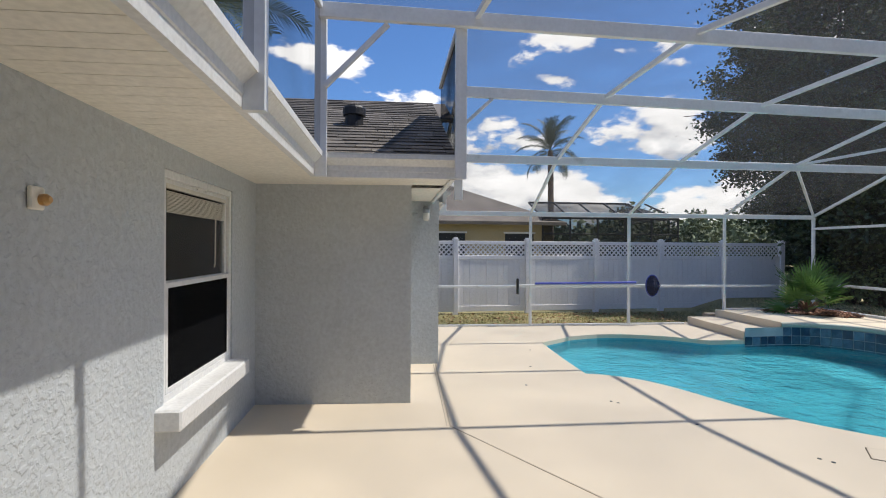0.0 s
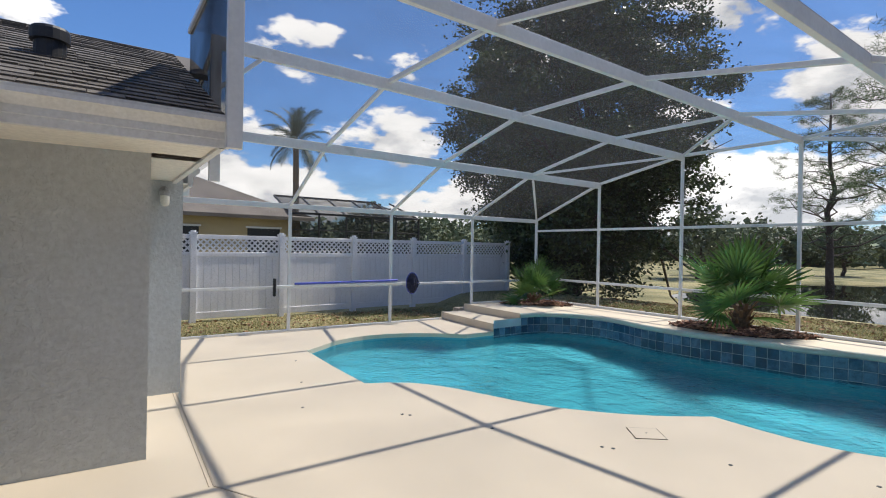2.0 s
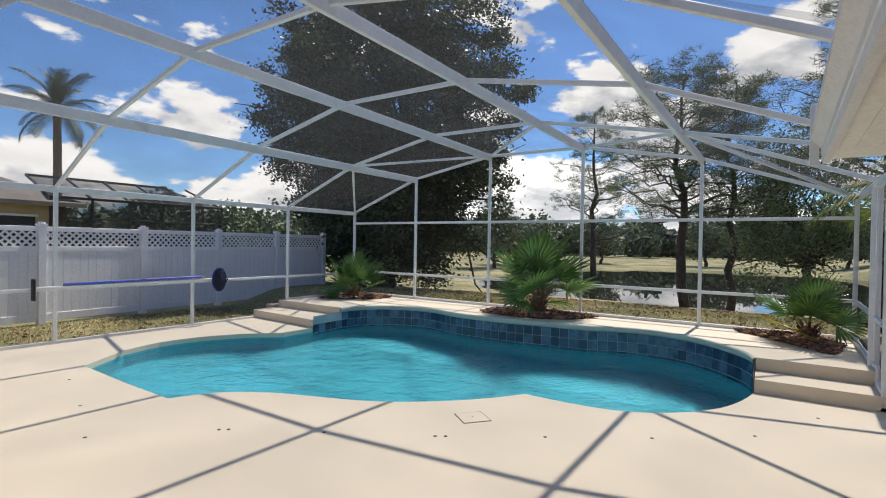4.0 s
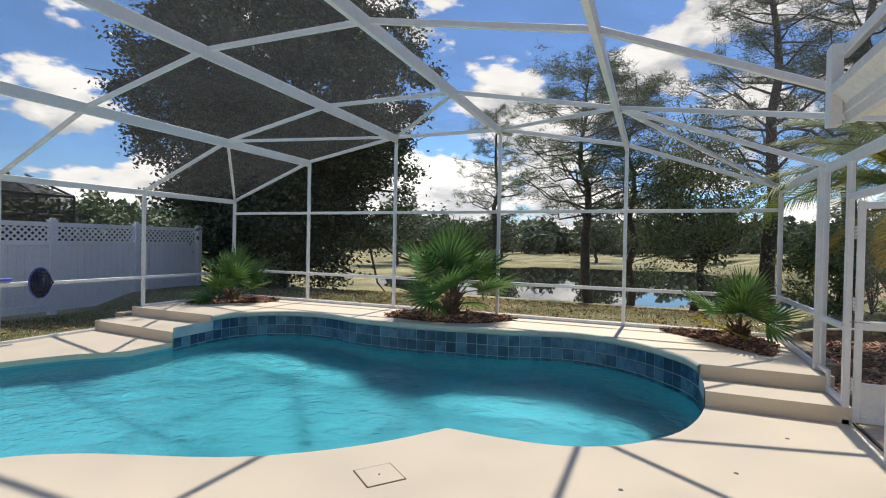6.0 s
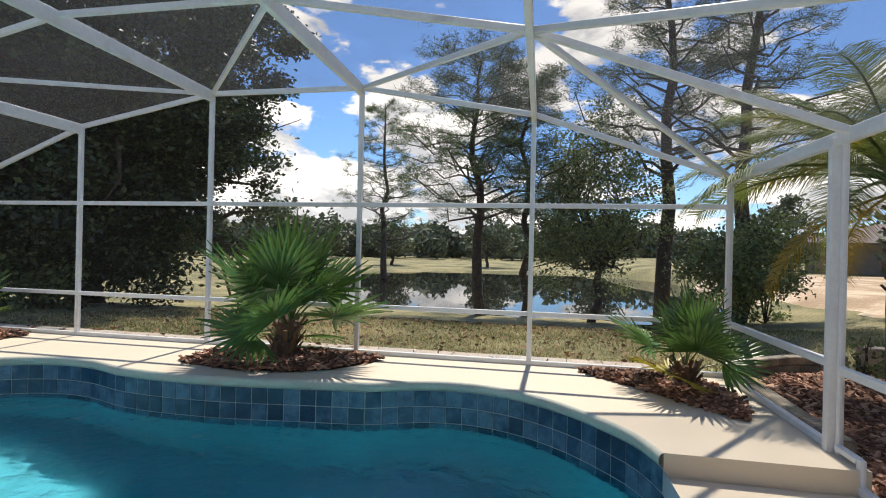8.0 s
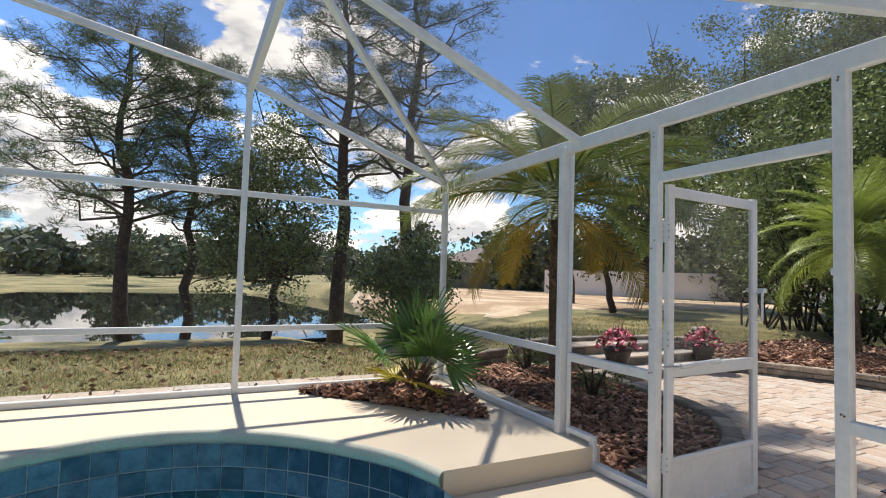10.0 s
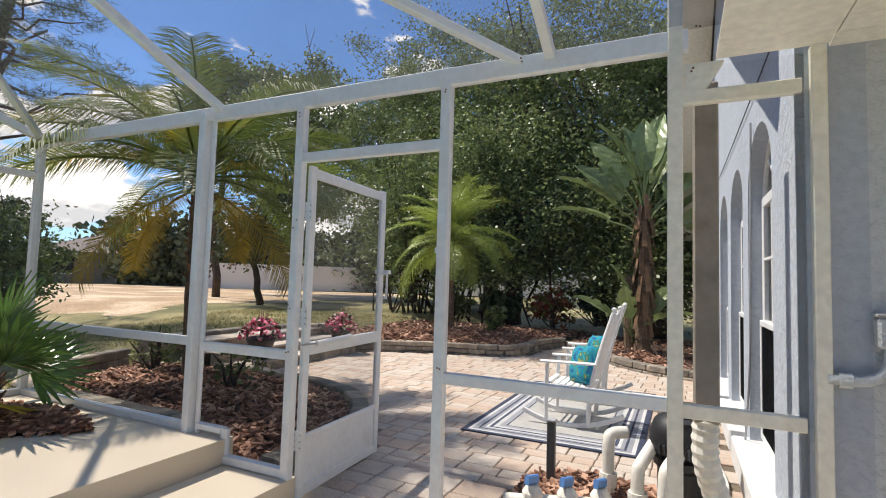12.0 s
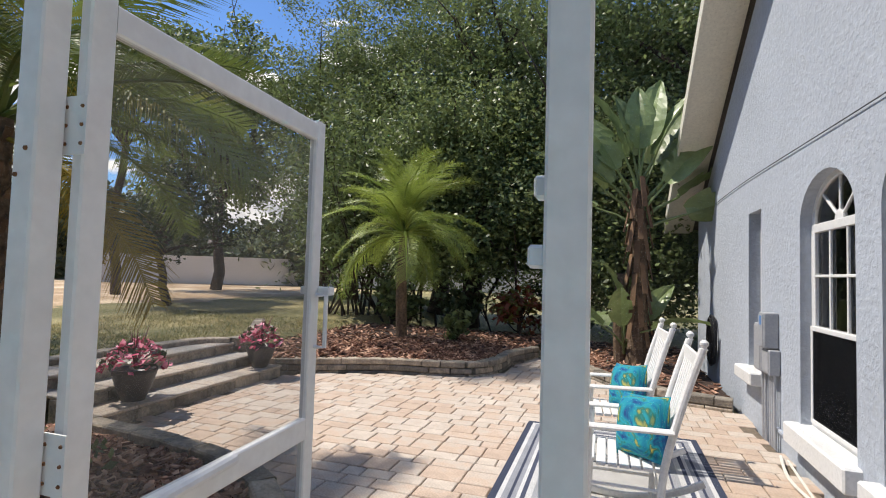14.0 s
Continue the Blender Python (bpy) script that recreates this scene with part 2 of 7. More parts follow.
def glassy(name, tint, rough, part_clear):
    m = bpy.data.materials.new(name)
    m.use_nodes = True
    n, l = m.node_tree.nodes, m.node_tree.links
    n.clear()
    out, ms = n.new("ShaderNodeOutputMaterial"), n.new("ShaderNodeMixShader")
    tr, gl, fr = n.new("ShaderNodeBsdfTransparent"), n.new("ShaderNodeBsdfGlossy"), n.new("ShaderNodeFresnel")
    tr.inputs[0].default_value = (*tint, 1)
    gl.inputs["Roughness"].default_value = rough
    fr.inputs[0].default_value = part_clear
    l.new(fr.outputs[0], ms.inputs[0]), l.new(tr.outputs[0], ms.inputs[1]), l.new(gl.outputs[0], ms.inputs[2])
    l.new(ms.outputs[0], out.inputs[0])
    return m


GLASS = glassy("window_glass", (0.85, 0.87, 0.88), 0.02, 1.5)


def mesh_screen(name, cover, colour):
    m = bpy.data.materials.new(name)
    m.use_nodes = True
    n, l = m.node_tree.nodes, m.node_tree.links
    n.clear()
    out, ms = n.new("ShaderNodeOutputMaterial"), n.new("ShaderNodeMixShader")
    tr, df = n.new("ShaderNodeBsdfTransparent"), n.new("ShaderNodeBsdfDiffuse")
    tr.inputs[0].default_value = (1, 1, 1, 1)
    df.inputs[0].default_value = (*colour, 1)
    co, nz, r = n.new("ShaderNodeTexCoord"), n.new("ShaderNodeTexNoise"), n.new("ShaderNodeMapRange")
    nz.inputs["Scale"].default_value = 1.3
    l.new(co.outputs["Object"], nz.inputs["Vector"])
    for i, v in enumerate((0.3, 0.7, cover * 0.85, cover * 1.15)):
        r.inputs[i + 1].default_value = v
    l.new(nz.outputs[0], r.inputs[0])
    l.new(r.outputs[0], ms.inputs[0])
    back, both = n.new("ShaderNodeBsdfTranslucent"), n.new("ShaderNodeMixShader")
    back.inputs[0].default_value = (*colour, 1)
    l.new(df.outputs[0], both.inputs[1]), l.new(back.outputs[0], both.inputs[2])
    l.new(tr.outputs[0], ms.inputs[1]), l.new(both.outputs[0], ms.inputs[2])
    l.new(ms.outputs[0], out.inputs[0])
    return m


SCREEN = mesh_screen("fibreglass_screen", 0.09, (0.07, 0.07, 0.075))
SCREEN_ROOF = mesh_screen("dusty_roof_screen", 0.36, (0.085, 0.085, 0.09))
SCREEN_DARK = mesh_screen("dark_sun_screen", 0.80, (0.012, 0.012, 0.014))


def water(name, tint, wave, strength, deep=None, ior=1.33):
    m = bpy.data.materials.new(name)
    m.use_nodes = True
    n, l = m.node_tree.nodes, m.node_tree.links
    n.clear()
    out, ms = n.new("ShaderNodeOutputMaterial"), n.new("ShaderNodeMixShader")
    gl, fr = n.new("ShaderNodeBsdfGlossy"), n.new("ShaderNodeFresnel")
    if deep:
        rf = n.new("ShaderNodeBsdfDiffuse")
        rf.inputs[0].default_value = (*deep, 1)
    else:
        rf = n.new("ShaderNodeBsdfRefraction")
        rf.inputs[0].default_value = (*tint, 1)
        rf.inputs["Roughness"].default_value, rf.inputs["IOR"].default_value = 0.0, 1.33
    gl.inputs["Roughness"].default_value = 0.02
    fr.inputs[0].default_value = ior
    co = n.new("ShaderNodeTexCoord")
    a, b = n.new("ShaderNodeTexNoise"), n.new("ShaderNodeTexNoise")
    a.inputs["Scale"].default_value, a.inputs["Detail"].default_value, a.inputs["Distortion"].default_value = wave, 3, 0.6
    b.inputs["Scale"].default_value, b.inputs["Detail"].default_value = wave * 0.27, 2
    ad = n.new("ShaderNodeMath")
    ad.operation = "MULTIPLY_ADD"
    ad.inputs[1].default_value = 2.5
    l.new(co.outputs["Object"], a.inputs["Vector"]), l.new(co.outputs["Object"], b.inputs["Vector"])
    l.new(b.outputs[0], ad.inputs[0]), l.new(a.outputs[0], ad.inputs[2])
    bp = n.new("ShaderNodeBump")
    bp.inputs["Strength"].default_value, bp.inputs["Distance"].default_value = strength, 0.03
    l.new(ad.outputs[0], bp.inputs["Height"])
    for s in (gl, rf, fr):
        l.new(bp.outputs[0], s.inputs["Normal"])
    l.new(fr.outputs[0], ms.inputs[0]), l.new(rf.outputs[0], ms.inputs[1]), l.new(gl.outputs[0], ms.inputs[2])
    l.new(ms.outputs[0], out.inputs[0])
    return m


POOL_WATER = water("pool_water", (0.52, 0.87, 0.93), 12.0, 0.55)
LAKE_WATER = water("lake_water", None, 1.2, 0.02, (0.018, 0.020, 0.016), 1.9)


# ---- building helpers ----
class Geo:
    """Vertices and faces of one mesh, in the world's metres."""

    def __init__(self):
        self.v, self.f = [], []

    def add(self, verts, faces):
        k = len(self.v)
        self.v += [tuple(p) for p in verts]
        self.f += [tuple(k + i for i in f) for f in faces]
        return self

    def box(self, x0, x1, y0, y1, z0, z1, b=0.0):
        """A box; b: width of the chamfer round its edges."""
        if not b:
            return self.add([(x, y, z) for z in (z0, z1) for y in (y0, y1) for x in (x0, x1)],
                            [(0, 2, 3, 1), (4, 5, 7, 6), (0, 1, 5, 4), (2, 6, 7, 3), (0, 4, 6, 2), (1, 3, 7, 5)])
        bm = bmesh.new()
        bmesh.ops.create_cube(bm, size=1)
        for w in bm.verts:
            w.co = Vector((x0 + (w.co.x + .5) * (x1 - x0), y0 + (w.co.y + .5) * (y1 - y0), z0 + (w.co.z + .5) * (z1 - z0)))
        bmesh.ops.bevel(bm, geom=bm.edges[:], offset=b, segments=1, affect="EDGES", profile=0.5)
        bm.verts.index_update()
        self.add([w.co[:] for w in bm.verts], [[w.index for w in f.verts] for f in bm.faces])
        bm.free()
        return self

    def bar(self, p, q, w, h, up=(0, 0, 1), c=0.004):
        """A chamfered bar from p to q, w wide and h high across up."""
        p, q, up = Vector(p), Vector(q), Vector(up)
        d = (q - p).normalized()
        s = d.cross(up)
        if s.length < 1e-4:
            s = d.cross(Vector((1, 0, 0)))
        s.normalize()
        u = s.cross(d)
        a, b = w / 2, h / 2
        ring = [(-a, -b + c), (-a + c, -b), (a - c, -b), (a, -b + c), (a, b - c), (a - c, b), (-a + c, b), (-a, b - c)]
        vs = [e + s * x + u * y for e in (p, q) for x, y in ring]
        return self.add(vs, [(i, (i + 1) % 8, 8 + (i + 1) % 8, 8 + i) for i in range(8)] + [tuple(range(7, -1, -1)), tuple(range(8, 16))])

    def tube(self, pts, radii, n=8, cap=True):
        pts = [Vector(p) for p in pts]
        if not hasattr(radii, "__len__"):
            radii = [radii] * len(pts)
        vs, fs = [], []
        side = None
        for i, p in enumerate(pts):
            d = (pts[min(i + 1, len(pts) - 1)] - pts[max(i - 1, 0)]).normalized()
            if side is None:
                side = d.cross(Vector((0, 0, 1)))
                if side.length < 1e-3:
                    side = Vector((1, 0, 0))
            side = (side - d * side.dot(d)).normalized()
            u = d.cross(side)
            for k in range(n):
                a = 2 * math.pi * k / n
                vs.append(p + (side * math.cos(a) + u * math.sin(a)) * radii[i])
        for i in range(len(pts) - 1):
            for k in range(n):
                fs.append((i * n + k, i * n + (k + 1) % n, (i + 1) * n + (k + 1) % n, (i + 1) * n + k))
        if cap:
            fs += [tuple(range(n - 1, -1, -1)), tuple(range((len(pts) - 1) * n, len(pts) * n))]
        return self.add(vs, fs)

    def lathe(self, c, profile, n=16, axis="z"):
        vs, fs = [], []
        for r, h in profile:
            for k in range(n):
                a = 2 * math.pi * k / n
                o = (r * math.cos(a), r * math.sin(a), h)
                if axis == "x":
                    o = (h, r * math.cos(a), r * math.sin(a))
                if axis == "y":
                    o = (r * math.cos(a), h, r * math.sin(a))
                vs.append((c[0] + o[0], c[1] + o[1], c[2] + o[2]))
        m = len(profile)
        for i in range(m - 1):
            for k in range(n):
                fs.append((i * n + k, i * n + (k + 1) % n, (i + 1) * n + (k + 1) % n, (i + 1) * n + k))
        fs += [tuple(range(n - 1, -1, -1)), tuple(range((m - 1) * n, m * n))]
        return self.add(vs, fs)

    def prism(self, outline, z0, z1):
        """An upright prism over an outline that runs anticlockwise."""
        n = len(outline)
        vs = [(x, y, z0) for x, y in outline] + [(x, y, z1) for x, y in outline]
        return self.add(vs, [tuple(range(n - 1, -1, -1)), tuple(range(n, 2 * n))] + [(i, (i + 1) % n, n + (i + 1) % n, n + i) for i in range(n)])

    def slab(self, a, b, c, d, t):
        """A sheet of thickness t under the corners a, b, c, d."""
        vs = [Vector(p) for p in (a, b, c, d)]
        nrm = (vs[1] - vs[0]).cross(vs[2] - vs[0]).normalized()
        lo = [p - nrm * t for p in vs]
        return self.add(vs + lo, [(0, 1, 2, 3), (7, 6, 5, 4), (0, 4, 5, 1), (1, 5, 6, 2), (2, 6, 7, 3), (3, 7, 4, 0)])


BASE = {}


def thing(name, at, label, category, group="", kind=""):
    ob = new(name)
    ob.location = at
    ob.empty_display_size = 0.1
    BASE[ob.name] = Vector(at)
    return tagged(ob, label, category, group, kind)


def part(name, geo, material, parent=None, label="", smooth=False):
    """One mesh object; under a thing or a part where one is given."""
    off = BASE[parent.name] if parent else Vector((0, 0, 0))
    me = bpy.data.meshes.new(name)
    me.from_pydata([(v[0] - off.x, v[1] - off.y, v[2] - off.z) for v in geo.v], [], geo.f)
    me.materials.append(material)
    if smooth:
        me.shade_smooth()
    me.update()
    ob = new(name, me)
    if parent:
        ob.parent = parent
    BASE[ob.name] = off
    if label:
        ob["label"] = label
    return ob


def structure(name, geo, material, label, category, kind="structure", smooth=False):
    return tagged(part(name, geo, material, smooth=smooth), label, category, kind=kind)


def again(ob, m, parent):
    """Another object on the same mesh, under parent."""
    o = bpy.data.objects.new(ob.name.split(".")[0], ob.data)
    scene.collection.objects.link(o)
    o.parent = parent
    o.matrix_local = m
    BASE[o.name] = BASE[parent.name]
    return o


def smooth_line(pts, per=6):
    """Catmull-Rom through pts."""
    out = []
    for i in range(len(pts) - 1):
        p0, p1, p2, p3 = (Vector(pts[max(0, min(len(pts) - 1, j))]) for j in (i - 1, i, i + 1, i + 2))
        for k in range(per):
            t = k / per
            out.append(0.5 * ((2 * p1) + (p2 - p0) * t + (2 * p0 - 5 * p1 + 4 * p2 - p3) * t * t + (3 * p1 - p0 - 3 * p2 + p3) * t ** 3))
    return out + [Vector(pts[-1])]


# ---- ground, lake ----
def step01(a, b, v):
    t = min(1, max(0, (v - a) / (b - a)))
    return t * t * (3 - 2 * t)


def pond_r(x, y):
    """1 on the shore of the pond, a rounded oblong."""
    return (abs((x - 35.5) / 14.8) ** 3 + abs((y - 5.0) / (11.5 if y > 5 else 13.5)) ** 3) ** (1 / 3)


def ground_z(x, y):
    if -0.4 < x < 9.75 and 0.5 < y < 9.5:
        return -2.6
    z = -0.06
    z += 0.32 * step01(8.4, 10.1, x) * step01(-1.5, 0.0, y)                     # lawn beside the raised ledge
    z += 0.42 * step01(10.95, 11.5, x) * step01(-1.6, -2.2, y) + 0.002 * max(0, min(x, 60) - 12) * step01(-2, -8, y)
    z += 0.10 * step01(-7.9, -8.8, y) * step01(9.6, 8.4, x)                     # planted bed behind the patio
    z -= 0.74 * step01(11.0, 20.5, x) * step01(-8, -2, y)                       # the lawn falls to the pond
    r = pond_r(x, y)
    z -= 1.6 * step01(1.04, 0.90, r)
    z += 0.5 * step01(60, 130, x)
    if x > 12:
        z += 0.06 * noise.noise((x * 0.2, y * 0.2, 0)) * step01(12, 16, x)
    return z


def spread(lo, hi, a, b, fine, grow=1.25):
    v, s = [], fine
    x = a
    while x < b:
        v.append(x)
        x += fine
    while x < hi:
        v.append(x)
        s *= grow
        x += s
    s, x = fine, a - fine
    while x > lo:
        v.insert(0, x)
        s *= grow
        x -= s
    return [lo] + v + [hi]


gx, gy = spread(-900, 900, -1, 24, 0.45, 1.12), spread(-900, 900, -9, 18, 0.45, 1.15)
g = Geo()
g.add([(x, y, ground_z(x, y)) for y in gy for x in gx],
      [(j * len(gx) + i, j * len(gx) + i + 1, (j + 1) * len(gx) + i + 1, (j + 1) * len(gx) + i) for j in range(len(gy) - 1) for i in range(len(gx) - 1)])
structure("ground", g, GRASS_SOIL, "dry patchy green and straw-coloured lawn round the house", "lawn", smooth=True)

g = Geo()
oblong = lambda a: (abs(math.cos(a)) ** 3 + abs(math.sin(a)) ** 3) ** (-1 / 3)
g.add([(35.5 + 15.3 * math.cos(a) * oblong(a), 5.0 + (12.0 if math.sin(a) > 0 else 14.0) * math.sin(a) * oblong(a), -0.62) for a in np.linspace(0, 2 * math.pi, 72, endpoint=False)], [tuple(range(72))])
structure("water", g, LAKE_WATER, "still dark pond that mirrors the clouds", "pond")

# ---- pool and deck ----
NEAR = [(3.36, 7.97), (3.31, 6.8), (3.30, 5.88)] + [tuple(p) for p in smooth_line([(3.56, 5.78), (3.82, 5.58), (4.05, 5.22), (4.2, 4.85), (4.42, 4.3), (4.72, 3.85), (5.15, 3.42), (5.62, 3.1)], 3)] \
    + [tuple(p) for p in smooth_line([(5.61, 2.68), (5.64, 2.27), (5.78, 1.9), (6.05, 1.58), (6.4, 1.33), (6.8, 1.18), (7.22, 1.09)], 3)]
EDGE = [tuple(p) for p in smooth_line([(7.72, 1.10), (8.02, 1.2), (8.28, 1.37), (8.62, 1.67), (8.88, 2.03), (9.02, 2.42), (9.03, 2.8), (8.93, 3.15), (8.80, 3.42)], 4)] \
    + [tuple(p) for p in smooth_line([(8.72, 4.1), (8.63, 4.8), (8.62, 5.5), (8.68, 6.0)], 4)] \
    + [tuple(p) for p in smooth_line([(8.84, 6.45), (8.88, 6.9), (8.76, 7.35), (8.53, 7.7), (8.2, 7.95), (7.74, 8.03)], 4)]
NORTH = [(7.0, 7.97), (6.35, 7.95)] + [tuple(p) for p in smooth_line([(5.9, 8.38), (5.3, 8.66), (4.64, 8.72), (4.05, 8.53)], 3)]
POOL = NEAR + EDGE + NORTH
WATER_Z, LEDGE_Z = -0.10, 0.30


def filled(loops, z):
    """Faces of a flat sheet with holes."""
    bm = bmesh.new()
    for lp in loops:
        vs = [bm.verts.new((x, y, z)) for x, y in lp]
        for i in range(len(vs)):
            bm.edges.new((vs[i], vs[(i + 1) % len(vs)]))
    bmesh.ops.triangle_fill(bm, edges=bm.edges[:], use_beauty=True, normal=(0, 0, 1))
    bm.verts.index_update()
    out = [v.co[:] for v in bm.verts], [[v.index for v in f.verts] for f in bm.faces]
    bm.free()
    return out


def ring_wall(geo, loop, z0, z1, out=False, closed=True):
    n = len(loop)
    vs = [(x, y, z0) for x, y in loop] + [(x, y, z1) for x, y in loop]
    fs = [(i, (i + 1) % n, n + (i + 1) % n, n + i) for i in range(n if closed else n - 1)]
    geo.add(vs, fs if out else [f[::-1] for f in fs])


g = Geo()
OUT = [(-4.0, -3.2), (4.83, -3.2), (4.83, -0.06), (10.06, -0.06), (10.06, 9.95), (-4.0, 9.95)]
g.add(*filled([OUT, POOL], 0.0))
ring_wall(g, OUT, -0.14, 0.0, out=True)
ring_wall(g, POOL, -0.07, 0.0)
structure("floor", g, DECK, "cream textured pool deck coating in bright sun", "pool deck")
g = Geo()                                            # raised ledge and its steps
LEDGE = EDGE + [(7.78, 9.93), (10.05, 9.93), (10.05, -0.05), (7.72, -0.05)]
g.add(*filled([LEDGE], LEDGE_Z))
ring_wall(g, LEDGE, 0.002, LEDGE_Z, out=True)
structure("ledge", g, DECK, "raised cream-coated ledge along the far side of the pool", "raised ledge")
for nm, o in (("step_south", [(7.22, -0.05), (7.71, -0.05), (7.71, 1.10), (7.60, 1.10), (7.22, 1.09)]),
              ("step_north", [(7.0, 7.97), (7.73, 8.03), (7.77, 9.93), (7.15, 9.93)])):
    structure(nm, Geo().prism(o, 0.002, 0.15), DECK, "cream-coated low step up to the raised ledge", "step")
g = Geo()                                            # rounded lip of the ledge over the tiles
lip = [Vector((*p, 0)) for p in EDGE]
inn = []
for i, p in enumerate(lip):
    d = (lip[min(i + 1, len(lip) - 1)] - lip[max(i - 1, 0)]).normalized()
    inn.append(p + Vector((-d.y, d.x, 0)))
prof = [(0.0, 0.300), (0.022, 0.292), (0.032, 0.272), (0.032, 0.235), (0.018, 0.215), (0.0, 0.212)]
vs = [(p.x + (q.x - p.x) * a, p.y + (q.y - p.y) * a, z) for p, q in zip(lip, inn) for a, z in prof]
m = len(prof)
g.add(vs, [(i * m + k, (i + 1) * m + k, (i + 1) * m + k + 1, i * m + k + 1) for i in range(len(lip) - 1) for k in range(m - 1)])
structure("coping", g, COPING, "rounded seafoam-tinted coping lip above the pool tiles, toned as a shaded edge", "coping", smooth=True)

g = Geo()
vs, fs = filled([POOL], 0.0)
floor_z = lambda x, y: -0.72 - 0.055 * (8.7 - y) - 0.03 * (x - 3.3)
g.add([(x, y, floor_z(x, y)) for x, y, z in vs], fs)
n = len(POOL)
g.add([(x, y, -0.07) for x, y in POOL] + [(x, y, floor_z(x, y)) for x, y in POOL], [(i, n + i, n + (i + 1) % n, (i + 1) % n) for i in range(n)])
structure("pool_basin", g, PLASTER, "aqua plastered free-form swimming pool basin", "swimming pool")
g = Geo()
g.add(*filled([POOL], WATER_Z))
pw = structure("pool_water", g, POOL_WATER, "rippled turquoise swimming pool water", "water")
pw.visible_shadow = False

# ---- walls of the house ----


def holed_wall(axis, at, thick, outline, holes):
    """A wall in the plane axis = at, its outline and openings in (along, up); thick goes to the negative side."""
    bm = bmesh.new()
    for lp in [outline] + holes:
        vs = [bm.verts.new((u, v, 0)) for u, v in lp]
        for i in range(len(vs)):
            bm.edges.new((vs[i], vs[(i + 1) % len(vs)]))
    bmesh.ops.triangle_fill(bm, edges=bm.edges[:], use_beauty=True, normal=(0, 0, 1))
    bm.verts.index_update()
    flat, tri = [v.co[:2] for v in bm.verts], [[v.index for v in f.verts] for f in bm.faces]
    bm.free()
    put = (lambda u, v, w: (at - w, u, v)) if axis == "x" else (lambda u, v, w: (u, at - w, v))
    geo = Geo()
    geo.add([put(u, v, 0) for u, v in flat], tri)
    geo.add([put(u, v, thick) for u, v in flat], [t[::-1] for t in tri])
    for lp in [outline] + holes:
        k = len(lp)
        geo.add([put(u, v, 0) for u, v in lp] + [put(u, v, thick) for u, v in lp], [(i, (i + 1) % k, k + (i + 1) % k, k + i) for i in range(k)])
    return geo


def arch(y0, y1, z0, zs, rise):
    c, r = (y0 + y1) / 2, (y1 - y0) / 2
    return [(y0, z0), (y1, z0)] + [(c + r * math.cos(a), zs + rise * math.sin(a)) for a in np.linspace(0, math.pi, 15)]


WX = -0.52
W_WIN = [(2.86, 0.62), (4.16, 0.62), (4.16, 2.06), (2.86, 2.06)]
structure("wall_west", holed_wall("x", WX, 0.22, [(-3.2, -0.05), (5.06, -0.05), (5.06, 2.24), (-3.2, 2.24)], [W_WIN]), STUCCO, "grey knockdown-textured stucco house wall", "wall")
g = Geo().prism([(-0.74, 4.92), (WX, 4.90), (1.04, 4.83), (1.04, 6.57), (1.48, 6.57), (1.48, 9.6), (-0.74, 9.6)], -0.05, 2.24)
structure("wall_wing", g, STUCCO, "grey stucco projecting house wing", "wall")
ARCHES = [(-1.50, -0.56), (-2.74, -1.80), (-3.98, -3.05)]
A_Z0, A_MEET, A_Z1, A_RISE = 0.34, 1.09, 1.88, 0.35
S_HOLES = [arch(a, b, A_Z0, A_Z1, A_RISE) for a, b in ARCHES] + [[(-5.48, 0.55), (-5.02, 0.55), (-5.02, 2.15), (-5.48, 2.15)]]
structure("wall_gable", holed_wall("x", 4.83, 0.22, [(-8.6, -0.1), (0.0, -0.1), (0.0, 2.40), (-4.3, 4.85), (-8.6, 2.40)], S_HOLES), STUCCO_PALE, "pale blue-grey textured stucco gable wall with arched windows", "wall")
structure("wall_south", holed_wall("y", 0.0, 0.22, [(3.0, -0.05), (4.61, -0.05), (4.61, 2.24), (3.0, 2.24)], []), STUCCO, "grey stucco house wall beside the screen enclosure", "wall")
structure("wall_porch_side", holed_wall("x", 3.22, 0.22, [(-3.2, -0.05), (-0.22, -0.05), (-0.22, 2.24), (-3.2, 2.24)], []), STUCCO, "plain grey stucco porch side wall", "wall")
structure("wall_porch_back", holed_wall("y", -3.2, 0.22, [(-0.74, -0.05), (3.22, -0.05), (3.22, 2.24), (-0.74, 2.24)], []), STUCCO, "plain grey stucco porch back wall", "wall")
structure("wall_back", holed_wall("y", -8.4, 0.2, [(-9, -0.1), (4.61, -0.1), (4.61, 2.25), (-9, 2.25)], []), STUCCO_PALE, "plain pale stucco rear house wall", "wall")
structure("wall_far_west", holed_wall("x", -9.0, 0.2, [(-8.6, -0.1), (9.6, -0.1), (9.6, 2.25), (-8.6, 2.25)], []), STUCCO, "plain grey stucco outer house wall", "wall")
structure("wall_far_north", holed_wall("y", 9.6, 0.2, [(-9, -0.1), (-0.74, -0.1), (-0.74, 2.25), (-9, 2.25)], []), STUCCO, "plain grey stucco outer house wall", "wall")
# added sheets behind the windows, room gloom painted as near-black
g = Geo()
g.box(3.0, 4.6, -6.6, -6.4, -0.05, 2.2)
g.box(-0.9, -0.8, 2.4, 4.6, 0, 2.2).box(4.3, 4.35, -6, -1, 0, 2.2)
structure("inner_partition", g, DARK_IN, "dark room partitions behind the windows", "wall")

